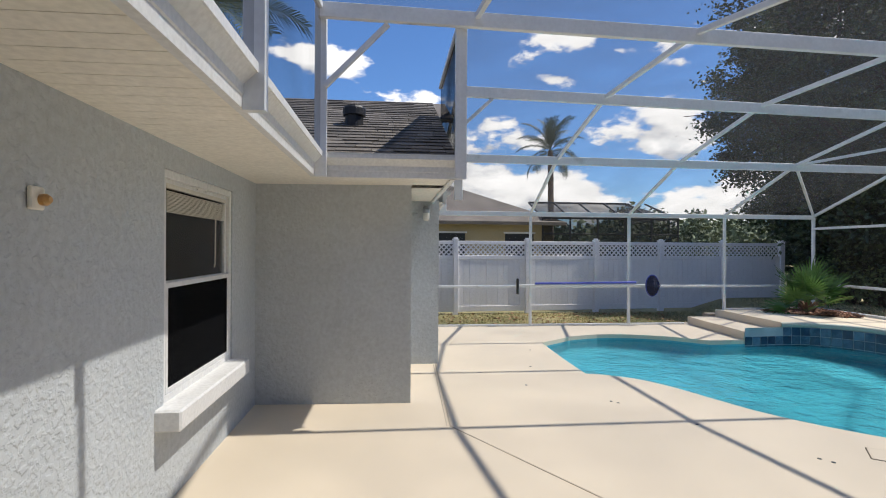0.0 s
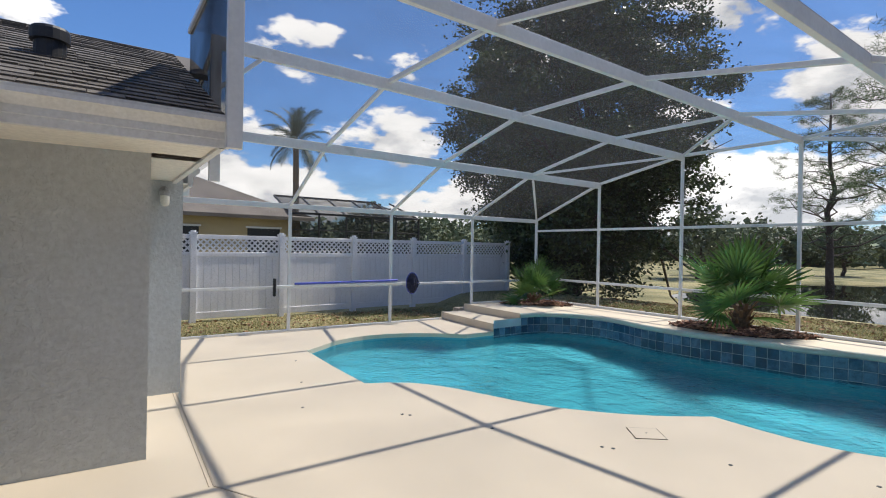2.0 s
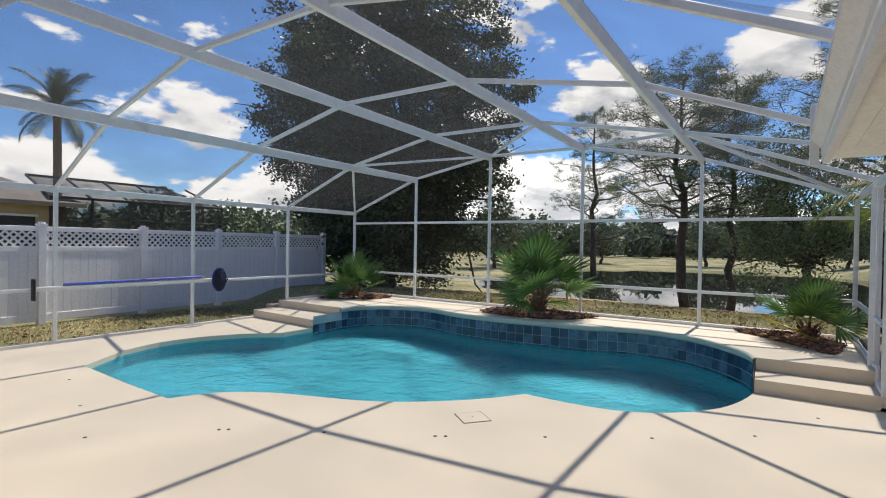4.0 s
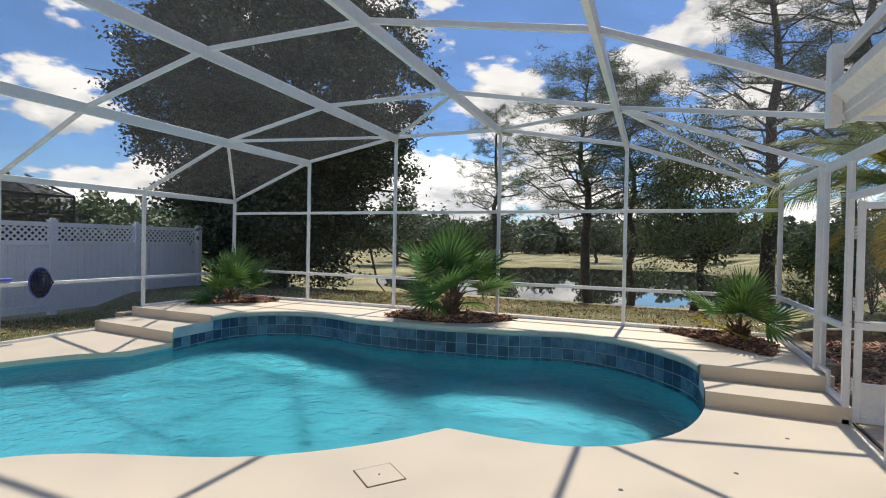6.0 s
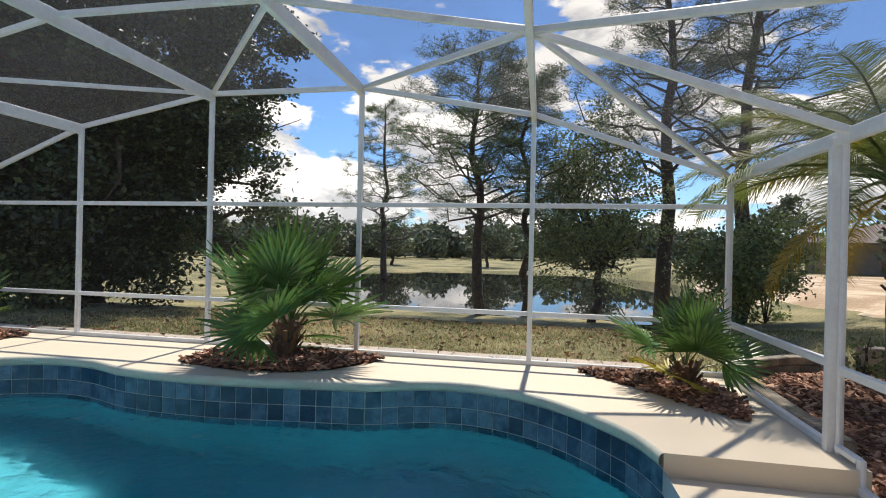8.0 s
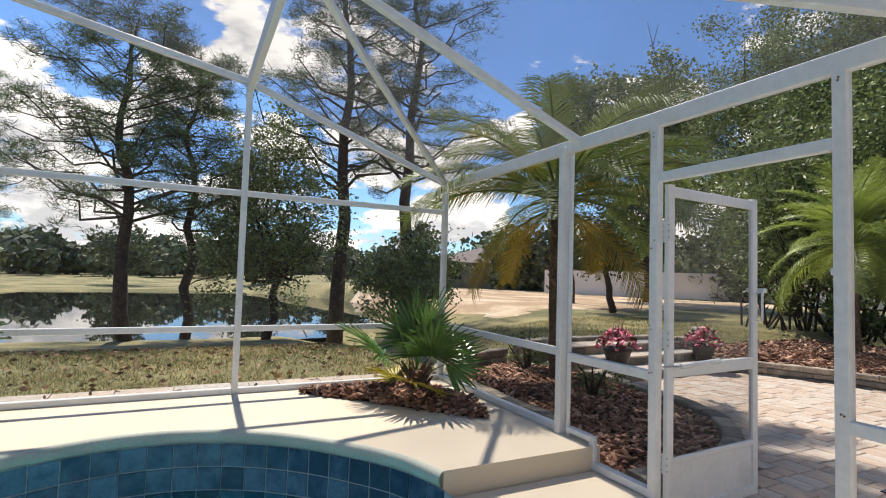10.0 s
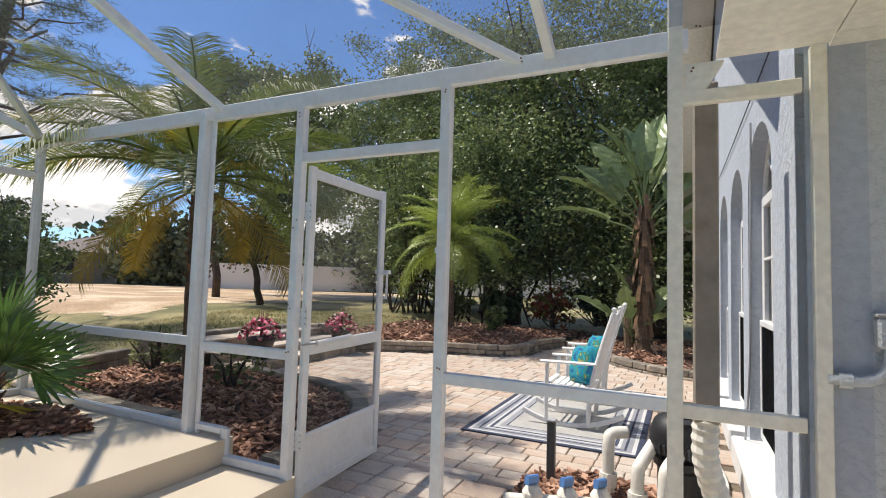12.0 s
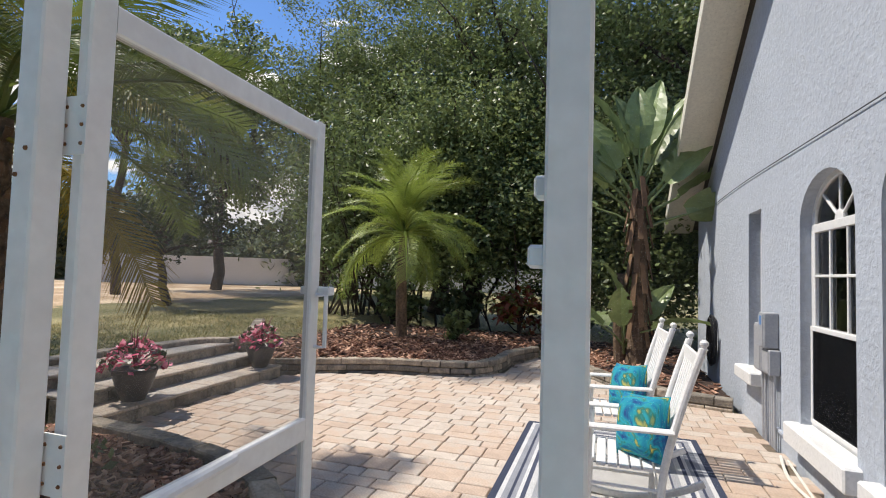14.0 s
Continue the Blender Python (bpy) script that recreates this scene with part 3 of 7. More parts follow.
# soffits and porch ceiling
g = Geo()
EAVE_X, EAVE_Y, ES_Y = 0.17, 4.15, 0.62
for x0, x1, y0, y1 in ((WX, EAVE_X, 0.62, 4.15), (WX, 1.40, 4.15, 5.02), (1.04, 1.40, 4.8, 6.57), (1.40, 1.58, 6.75, 9.95), (-0.52, 4.72, 0.0, ES_Y)):
    n = max(1, round((y1 - y0) / 0.13))
    for i in range(n):
        a, b = y0 + (y1 - y0) * i / n, y0 + (y1 - y0) * (i + 1) / n
        g.box(x0, x1, a, b - 0.004, 2.222, 2.2255)
    g.box(x0, x1, y0, y1, 2.226, 2.235)
structure("soffit", g, SOFFIT, "cream ribbed vinyl soffit under the eaves", "soffit")
structure("soffit_corner", Geo().box(4.725, 5.10, 0.03, ES_Y - 0.035, 2.222, 2.235), SOFFIT, "cream soffit at the corner of the eave", "soffit")
structure("ceiling", Geo().box(WX, 3.0, -3.2, 0.0, 2.215, 2.24), SOFFIT, "cream porch ceiling", "ceiling")

# fascia with gutter: board, trough, lip
def gutter(name, p, q, outward, z=2.20, label="white aluminium fascia and gutter along the eave"):
    p, q, o = Vector((*p, 0)), Vector((*q, 0)), Vector((*outward, 0))
    d = (q - p).normalized()
    prof = [(-0.03, 0.0), (0.012, 0.0), (0.016, 0.05), (0.022, 0.055), (0.022, 0.10), (0.075, 0.155), (0.085, 0.155), (0.085, 0.20), (0.065, 0.20), (-0.03, 0.19)]
    vs = [e + o * a + Vector((0, 0, z + b)) for e in (p, q) for a, b in prof]
    m = len(prof)
    return structure(name, Geo().add(vs, [(i, (i + 1) % m, m + (i + 1) % m, m + i) for i in range(m)] + [tuple(range(m)), tuple(range(2 * m - 1, m - 1, -1))]), TRIM, label, "gutter")


gutter("gutter_west", (EAVE_X, 0.62), (EAVE_X, 4.15), (1, 0))
gutter("gutter_wing", (EAVE_X, 4.15), (1.43, 4.15), (0, -1))
gutter("gutter_wing_east", (1.40, 4.15), (1.40, 6.75), (1, 0))
gutter("gutter_wing_north", (1.58, 6.75), (1.58, 9.95), (1, 0))
gutter("gutter_south", (WX, ES_Y), (5.14, ES_Y), (0, 1))

# roofs
def roof(name, corners, t=0.05, material=SHINGLE, label="weathered grey-brown shingle roof"):
    return structure(name, Geo().slab(*corners, t), material, label, "roof")


ZE, SL = 2.38, 0.45
roof("roof_wing_south", [(-5, 4.12, ZE), (1.42, 4.12, ZE), (1.42, 7.05, ZE + 2.93 * SL), (-5, 7.05, ZE + 2.93 * SL)])
roof("roof_wing_north", [(1.6, 9.95, ZE), (-5, 9.95, ZE), (-5, 7.05, ZE + 2.9 * SL), (1.6, 7.05, ZE + 2.9 * SL)])
roof("roof_wing_step", [(1.425, 5.95, ZE + 1.83 * SL), (1.6, 5.95, ZE + 1.83 * SL), (1.6, 7.05, ZE + 2.93 * SL), (1.425, 7.05, ZE + 2.93 * SL)])
roof("roof_main", [(0.15, -3.3, ZE), (0.15, 4.1, ZE), (-4.6, 4.1, ZE + 4.75 * SL), (-4.6, -3.3, ZE + 4.75 * SL)])
roof("roof_main_west", [(-9.3, 9.95, ZE), (-9.3, -3.4, ZE), (-4.6, -3.4, ZE + 4.7 * SL), (-4.6, 9.95, ZE + 4.7 * SL)])
GS = 0.57                                            # slope of the gable roof
S_TOP = 2.36 + 4.92 * GS
roof("roof_gable_north", [(4.95, ES_Y, 2.36), (-9, ES_Y, 2.36), (-9, -4.3, S_TOP), (4.95, -4.3, S_TOP)])
roof("roof_gable_overhang", [(5.28, -0.35, 2.36 + 0.97 * GS), (4.955, -0.35, 2.36 + 0.97 * GS), (4.955, -4.3, S_TOP), (5.28, -4.3, S_TOP)])
roof("roof_gable_south", [(-9, -9.2, 2.36), (5.28, -9.2, 2.36), (5.28, -4.3, S_TOP), (-9, -4.3, S_TOP)])
g = Geo()                                            # gable rake: soffit board and fascia
for a, b in (((5.06, -0.35, 2.27 + 0.97 * GS), (5.06, -4.3, S_TOP - 0.09)), ((5.06, -9.2, 2.27), (5.06, -4.3, S_TOP - 0.09))):
    g.bar(a, b, 0.44, 0.03)
    g.bar((5.29, a[1], a[2] + 0.03), (5.29, b[1], b[2] + 0.03), 0.025, 0.19)
structure("rake_trim", g, CREAM_ALU, "cream rake board and soffit along the gable roof", "trim")
rng = random.Random(3)
g = Geo()                                            # shingle tabs on the slope that is seen
u = Vector((0, 1, SL)).normalized()
nrm = Vector((0, -SL, 1)).normalized()
for r in range(23):
    x = -3.0 - rng.random() * 0.3
    while x < 1.38:
        w = rng.uniform(0.13, 0.36)
        x1 = min(x + w, 1.42)
        o = Vector((0, 4.10, ZE)) + u * (r * 0.14)
        lift = rng.uniform(0.006, 0.014)
        p = [o + Vector((x, 0, 0)), o + Vector((x1 - 0.006, 0, 0)), o + Vector((x1 - 0.006, 0, 0)) + u * 0.15, o + Vector((x, 0, 0)) + u * 0.15]
        top = [p[0] + nrm * (lift + 0.006), p[1] + nrm * (lift + 0.006), p[2] + nrm * 0.004, p[3] + nrm * 0.004]
        g.add(p + top, [(4, 5, 6, 7), (0, 1, 5, 4), (1, 2, 6, 5), (3, 0, 4, 7)])
        x = x1
tagged(part("shingles", g, SHINGLE), "weathered overlapping grey shingle tabs", "shingles", kind="stuff")
g = Geo()
g.lathe((0.42, 5.35, 2.98), [(0.10, -0.2), (0.10, 0.06), (0.125, 0.065), (0.125, 0.14), (0.115, 0.16), (0.05, 0.165)], 18)
tagged(part("roof_vent", g, BLACK, smooth=False), "dark round plumbing vent on the shingle roof", "roof vent")

# ---- screen enclosure ----
YS = [0.0, 2.0, 4.0, 5.97, 7.9, 9.83]
XS = [1.57, 3.67, 5.78, 7.91, 9.97]
XR = [1.57, 3.59, 5.75, 7.90, 9.97]                   # the purlins where they cross the roof beams
EX = 9.97


def ztop(k, x):
    """Top of beam k at x: the roof beams fall a little towards the far wall."""
    return (2.38, 3.085 + 0.02 * (EX - x), 3.455 + 0.02 * (EX - x), 3.455 + 0.02 * (EX - x), 3.09 + 0.005 * (EX - x), 2.345)[k]


def joint(k, i, drop=0.03):
    x = XS[i] if k in (0, 5) else XR[i]
    return (x, YS[k], ztop(k, x) - drop)


ZS = [ztop(k, EX) for k in range(6)]
cage = thing("screen_enclosure", (EX, 0, 0), "white aluminium pool screen enclosure with an arched roof", "screen enclosure")


def member(name, p, q, w, h, up=(0, 0, 1), material=ALU):
    return part(name, Geo().bar(p, q, w, h, up), material, cage)


BW, BH = 0.05, 0.13
west_end = [5.2, 0.20, 0.22, 1.63, 1.65, 1.65]
for k in range(6):                                    # beams that run from the house to the far wall
    low, deep = (0.05, 0.09) if k in (0, 5) else (BH / 2, BH)
    member("eave_beam" if k in (0, 5) else "roof_beam", (west_end[k], YS[k], ztop(k, west_end[k]) - low), (EX + 0.02, YS[k], ztop(k, EX + 0.02) - low), BW + 0.002 * k, deep)
member("eave_beam", (WX, ES_Y + 0.02, 2.58), (5.16, ES_Y + 0.02, 2.58), 0.045, 0.05)
for i, x in enumerate(XS):                            # purlins over the arch
    for k in range(5):
        if x < 1.9 and k >= 2:
            continue
        p = (x, ES_Y + 0.02, 2.58) if x < 5 and k == 0 else joint(k, i)
        if i == 4:
            member("end_rafter", p, joint(k + 1, i), 0.05, 0.055)
        else:
            member("purlin", p, joint(k + 1, i), 0.046, 0.05)
for p, q in ((joint(5, 4), joint(4, 3)), (joint(4, 3), joint(3, 4)), (joint(3, 4), joint(2, 3)), (joint(2, 4), joint(1, 3)),
             (joint(1, 3), joint(0, 4)), (joint(1, 3), (5.92, 0.0, 2.35))):
    member("diagonal_brace", p, q, 0.044, 0.044)
RAIL_E, UP_E = 0.86, 2.05
for k in range(1, 5):
    member("post", (EX, YS[k], LEDGE_Z), (EX, YS[k], ZS[k]), 0.052, 0.052, (1, 0, 0))
member("corner_post", (EX, 9.83, LEDGE_Z), (EX, 9.83, 2.34), 0.055, 0.055, (1, 0, 0))
member("corner_post", (EX, 0.0, LEDGE_Z), (EX, 0.0, 2.38), 0.055, 0.055, (1, 0, 0))
for k in range(5):
    for z in (RAIL_E, UP_E):
        member("rail", (EX, YS[k] + 0.027, z), (EX, YS[k + 1] - 0.027, z), 0.045, 0.05)
    member("bottom_channel", (EX, YS[k] + 0.027, LEDGE_Z + 0.025), (EX, YS[k + 1] - 0.027, LEDGE_Z + 0.025), 0.05, 0.05)
nx = [1.67] + XS[1:]
for i, x in enumerate(nx[1:-1]):
    member("post", (x, 9.83, 0.0 if x < 7.5 else LEDGE_Z), (x, 9.83, 2.335), 0.052, 0.052, (1, 0, 0))
for i in range(len(nx) - 1):
    member("rail", (nx[i] + 0.027, 9.83, 0.81), (nx[i + 1] - 0.027, 9.83, 0.81), 0.045, 0.05)
    zb = 0.0 if i < 2 else LEDGE_Z if i > 2 else 0.0
    member("bottom_channel", (nx[i] + 0.027, 9.83, zb + 0.02), (min(nx[i + 1] - 0.027, 7.0 if i == 2 else 99), 9.83, zb + 0.02), 0.05, 0.04)
# south wall with the door
S2, S3, S4, S5 = 8.04, 7.25, 6.31, 5.25
member("post", (S2, 0, LEDGE_Z), (S2, 0, 2.33), 0.10, 0.055, (1, 0, 0))
member("post", (S2 - 0.062, 0.0, LEDGE_Z), (S2 - 0.062, 0.0, 2.30), 0.02, 0.03, (1, 0, 0))
for x in (S3, S4):
    member("post", (x, 0, 0), (x, 0, 2.30), 0.052, 0.055, (1, 0, 0))
member("post", (S5, 0, 0), (S5, 0, 2.60), 0.055, 0.06, (1, 0, 0), CREAM_ALU)
member("post", (4.76, 0, 0), (4.76, 0, 2.22), 0.09, 0.05, (1, 0, 0), CREAM_ALU)
for a, b, z, mt in ((S2 + 0.05, EX - 0.028, 0.86, ALU), (S3 + 0.026, S2 - 0.072, 0.84, ALU), (S5 + 0.03, S4 - 0.026, 0.815, ALU), (S4 + 0.026, S3 - 0.026, 1.985, ALU), (4.81, S5 - 0.03, 0.80, CREAM_ALU), (4.81, S5 - 0.03, 2.08, CREAM_ALU)):
    member("rail", (a, 0, z), (b, 0, z), 0.045, 0.055, material=mt)
member("bottom_channel", (S2 + 0.05, 0, LEDGE_Z + 0.025), (EX - 0.028, 0, LEDGE_Z + 0.025), 0.05, 0.05)
member("bottom_channel", (S5 + 0.03, 0, 0.02), (S4 - 0.026, 0, 0.02), 0.05, 0.04)
member("bottom_channel", (S3 + 0.026, 0, 0.02), (7.22 + 0.0, 0, 0.02), 0.05, 0.04)
member("step_channel", (7.735, 0.0, 0.15), (7.735, 0.0, 0.36), 0.03, 0.055, (1, 0, 0))
member("step_channel", (7.75, 0.0, 0.345), (S2 - 0.07, 0.0, 0.345), 0.05, 0.035)
member("step_channel", (7.27, 0.0, 0.18), (7.72, 0.0, 0.18), 0.05, 0.05)
# posts that stand on the gutters
for x, y, z1 in ((0.235, 2.0, ztop(1, 0.235)), (0.235, 4.06, ztop(2, 0.235)), (1.44, 4.06, ztop(2, 1.44)), (1.67, 5.97, ztop(3, 1.67)), (1.67, 7.9, ztop(4, 1.67)), (5.15, ES_Y + 0.06, 2.62)):
    member("gutter_post", (x, y, 2.19), (x, y, z1), 0.055, 0.10, (1, 0, 0))
member("knee_brace", (0.27, 4.03, 2.95), (0.80, 4.03, 3.50), 0.04, 0.045)
member("knee_brace", (1.67, 5.97, 3.08), (2.1, 5.97, 3.48), 0.035, 0.04)
member("knee_brace", (1.67, 7.9, 2.68), (2.05, 7.9, 3.0), 0.035, 0.04)
for y0, y1, z0, z1 in ((0.7, 2.0, 2.6, 3.26), (2.0, 4.06, 3.26, 3.63)):
    member("top_rail", (0.235, y0, z0), (0.235, y1, z1), 0.045, 0.05)
for y0, y1, z0, z1 in ((4.06, 5.97, 3.60, 3.60), (5.97, 7.9, 3.59, 3.10), (7.9, 9.83, 3.10, 2.32)):
    x = 1.44 if y0 < 5 else 1.67
    member("top_rail", (x, y0, z0), (x, y1, z1), 0.045, 0.05)
g = Geo()                                             # tapered plate and small framed light over the narrow bay
g.add([(x, y, z) for y in (-0.02, 0.02) for x, z in ((5.22, 2.105), (5.14, 2.105), (5.07, 2.22), (5.22, 2.22))], [(0, 1, 2, 3), (7, 6, 5, 4), (0, 4, 5, 1), (1, 5, 6, 2), (2, 6, 7, 3), (3, 7, 4, 0)])
part("corner_plate", g, CREAM_ALU, cage)


def screen(pts, material=SCREEN):
    p = part("screen_panel", Geo().add(pts, [tuple(range(len(pts)))]), material, cage)
    return p


for k in range(5):                                     # roof panels
    for i in range(-1, len(XS) - 1):
        x0, x1 = (XR[i] if i >= 0 else 0.25), XR[i + 1]
        if k >= 2:
            x0 = max(x0, 1.46 if k == 2 else 1.68)
        if x1 - x0 < 0.05:
            continue
        low = [(x0, YS[k], ztop(k, x0) - 0.002), (x1, YS[k], ztop(k, x1) - 0.002)]
        if k == 0 and x1 < 5:
            low = [(x0, ES_Y + 0.02, 2.60), (x1, ES_Y + 0.02, 2.60)]
        screen(low + [(x1, YS[k + 1], ztop(k + 1, x1) - 0.002), (x0, YS[k + 1], ztop(k + 1, x0) - 0.002)], SCREEN_ROOF)
    y0, y1 = YS[k], YS[k + 1]
    for z0, z1 in ((LEDGE_Z, RAIL_E), (RAIL_E, UP_E)):
        screen([(EX, y0, z0), (EX, y1, z0), (EX, y1, z1), (EX, y0, z1)])
    screen([(EX, y0, UP_E), (EX, y1, UP_E), (EX, y1, ZS[k + 1]), (EX, y0, ZS[k])])
for i in range(len(nx) - 1):
    for z0, z1 in ((0.0 if i < 3 else LEDGE_Z, 0.81), (0.81, 2.29)):
        screen([(nx[i], 9.83, z0), (nx[i + 1], 9.83, z0), (nx[i + 1], 9.83, z1), (nx[i], 9.83, z1)])
for a, b, z0, z1 in ((S2, EX, LEDGE_Z, 0.86), (S2, EX, 0.86, 2.32), (S3, S2, 0.2, 0.86), (S3, S2, 0.86, 2.32), (S4, S3, 2.0, 2.32), (S5, S4, 0.02, 0.86), (S5, S4, 0.86, 2.32), (4.8, S5, 0.02, 0.83), (4.8, S5, 0.83, 2.08), (4.8, S5, 2.08, 2.21)):
    screen([(a, 0, z0), (b, 0, z0), (b, 0, z1), (a, 0, z1)])
HAZY = mesh_screen("blue_grey_screen", 0.38, (0.05, 0.055, 0.065))
for (xa, ya, za), (xb, yb, zb), mt in (((0.235, 0.7, 2.6), (0.235, 2.0, 3.24), HAZY), ((0.235, 2.0, 3.24), (0.235, 4.06, 3.61), HAZY), ((0.235, 4.06, 3.61), (1.44, 4.06, 3.58), SCREEN),
                                       ((1.44, 4.06, 3.58), (1.44, 5.97, 3.58), SCREEN_DARK), ((1.67, 5.97, 3.57), (1.67, 7.9, 3.08), HAZY), ((1.67, 7.9, 3.08), (1.67, 9.83, 2.39), HAZY)):
    screen([(xa, ya, 2.38), (xb, yb, 2.38), (xb, yb, zb), (xa, ya, za)], mt)
screen([(-0.4, ES_Y + 0.03, 2.38), (5.15, ES_Y + 0.03, 2.38), (5.15, ES_Y + 0.03, 2.57), (-0.4, ES_Y + 0.03, 2.57)], HAZY)


# ---- windows ----
def sash_bars(geo, y0, y1, z0, z1, x, w=0.035, d=0.03):
    """Frame bars of a sash in a wall that faces +x."""
    for a, b in (((x, y0, z0 + w / 2), (x, y1, z0 + w / 2)), ((x, y0, z1 - w / 2), (x, y1, z1 - w / 2))):
        geo.bar(a, b, d, w)
    for y in (y0 + w / 2, y1 - w / 2):
        geo.bar((x, y, z0 + w), (x, y, z1 - w), w, d, (1, 0, 0))


def pane(x, y0, y1, z0, z1, parent, material=GLASS):
    return part("pane", Geo().box(x - 0.004, x, y0, y1, z0, z1), material, parent)


MESH_DARK = mesh_screen("window_insect_screen", 0.72, (0.02, 0.021, 0.023))
win = thing("window_1", (WX, 3.48, 0.62), "white single-hung window with a raised cream blind", "window", kind="structure")
g = Geo()
x = WX - 0.04
sash_bars(g, 2.86, 4.16, 0.62, 2.06, x, 0.05, 0.06)
part("window_frame", g, TRIM, win)
g = Geo()
sash_bars(g, 2.91, 4.11, 1.33, 2.01, x - 0.01)
part("upper_sash", g, TRIM, win)
g = Geo()
sash_bars(g, 2.91, 4.11, 0.67, 1.36, x + 0.015)
part("lower_sash", g, TRIM, win)
pane(x - 0.012, 2.94, 4.08, 1.36, 1.98, win)
pane(x + 0.012, 2.94, 4.08, 0.70, 1.33, win)
part("insect_screen", Geo().box(x + 0.022, x + 0.024, 2.93, 4.09, 0.70, 1.33), MESH_DARK, win)
part("window_sill", Geo().box(WX - 0.12, WX + 0.15, 2.74, 4.16, 0.50, 0.627, 0.012), TRIM, win, "thick white stucco sill")
g = Geo()
part("head_rail", Geo().box(x - 0.008, x + 0.014, 2.95, 4.07, 1.95, 1.978), BLIND, win)
for i in range(16):
    g = Geo().box(x - 0.008, x + 0.010 + 0.003 * (i % 2), 2.96, 4.06, 1.80 + i * 0.0085, 1.8045 + i * 0.0085)
    part("blind_slat", g, BLIND, win)
part("blind_cord", Geo().tube([(x + 0.003, 3.86, 1.80), (x + 0.003, 3.85, 1.45), (x + 0.003, 3.83, 1.42)], 0.005, 5), BLIND, win)
part("sash_lock", Geo().tube([(x + 0.03, 3.4, 1.99), (x + 0.045, 3.45, 2.0), (x + 0.045, 3.52, 2.0), (x + 0.03, 3.57, 1.99)], 0.008, 6), TRIM, win)

for k, (y0, y1) in enumerate(ARCHES):
    w = thing("window_%d" % (k + 2), (4.83, (y0 + y1) / 2, A_Z0), "tall white arched window with a sunburst top and dark lower screen", "window", kind="structure")
    x, c, r = 4.83 - 0.10, (y0 + y1) / 2, (y1 - y0) / 2
    g = Geo()
    sash_bars(g, y0, y1, A_Z0, A_Z1, x, 0.04, 0.05)
    ring = [(x, c + (r - 0.02) * math.cos(a), A_Z1 + (A_RISE - 0.02) * math.sin(a)) for a in np.linspace(0, math.pi, 15)]
    for a, b in zip(ring, ring[1:]):
        g.bar(a, b, 0.05, 0.04, (1, 0, 0))
    part("window_frame", g, TRIM, w)
    for a in (45, 90, 135):
        part("sunburst_bar", Geo().bar((x, c, A_Z1), (x, c + (r - 0.03) * math.cos(radians(a)), A_Z1 + (A_RISE - 0.03) * math.sin(radians(a))), 0.02, 0.02, (1, 0, 0)), TRIM, w)
    part("sunburst_hub", Geo().lathe((x, c, A_Z1), [(0.07, -0.012), (0.07, 0.012), (0.05, 0.016)], 16, "x"), TRIM, w)
    g = Geo()
    sash_bars(g, y0 + 0.035, y1 - 0.035, A_MEET - 0.02, A_Z1 - 0.03, x + 0.01, 0.035)
    part("upper_sash", g, TRIM, w)
    zm = (A_MEET + A_Z1) / 2
    for yy in (c - 0.14, c + 0.14):
        part("muntin", Geo().bar((x + 0.01, yy, A_MEET + 0.015), (x + 0.01, yy, A_Z1 - 0.065), 0.02, 0.02, (1, 0, 0)), TRIM, w)
    part("muntin", Geo().bar((x + 0.012, y0 + 0.07, zm), (x + 0.012, y1 - 0.07, zm), 0.02, 0.02), TRIM, w)
    g = Geo()
    sash_bars(g, y0 + 0.035, y1 - 0.035, A_Z0 + 0.035, A_MEET + 0.015, x + 0.03, 0.035)
    part("lower_sash", g, TRIM, w)
    part("insect_screen", Geo().box(x + 0.035, x + 0.038, y0 + 0.065, y1 - 0.065, A_Z0 + 0.065, A_MEET - 0.015), MESH_DARK, w)
    pane(x, y0 + 0.04, y1 - 0.04, A_Z0 + 0.03, A_Z1 - 0.01, w)
    n = 14
    g = Geo().add([(x - 0.002, c, A_Z1)] + [(x - 0.002, c + (r - 0.03) * math.cos(a), A_Z1 + (A_RISE - 0.03) * math.sin(a)) for a in np.linspace(0, math.pi, n)], [(0, i, i + 1) for i in range(1, n)])
    part("pane", g, GLASS, w)
    part("window_sill", Geo().box(4.83 - 0.12, 4.83 + 0.10, y0 - 0.07, y1 + 0.07, A_Z0 - 0.15, A_Z0 + 0.006, 0.012), TRIM, w, "thick white stucco sill")
w = thing("window_5", (4.83, -5.25, 0.55), "narrow white single-hung side window", "window", kind="structure")
g = Geo()
sash_bars(g, -5.48, -5.02, 0.55, 2.15, 4.70, 0.04, 0.04)
g.bar((4.70, -5.45, 1.30), (4.70, -5.05, 1.30), 0.04, 0.045)
part("window_frame", g, TRIM, w)
pane(4.69, -5.45, -5.05, 0.58, 2.12, w)
part("window_sill", Geo().box(4.71, 4.95, -5.56, -4.94, 0.43, 0.556, 0.012), TRIM, w, "thick white stucco sill")
structure("wall_baseband", Geo().box(4.832, 4.855, -4.6, -0.6, 0.15, 0.175), STUCCO_PALE, "pale stucco band under the window sills", "trim")

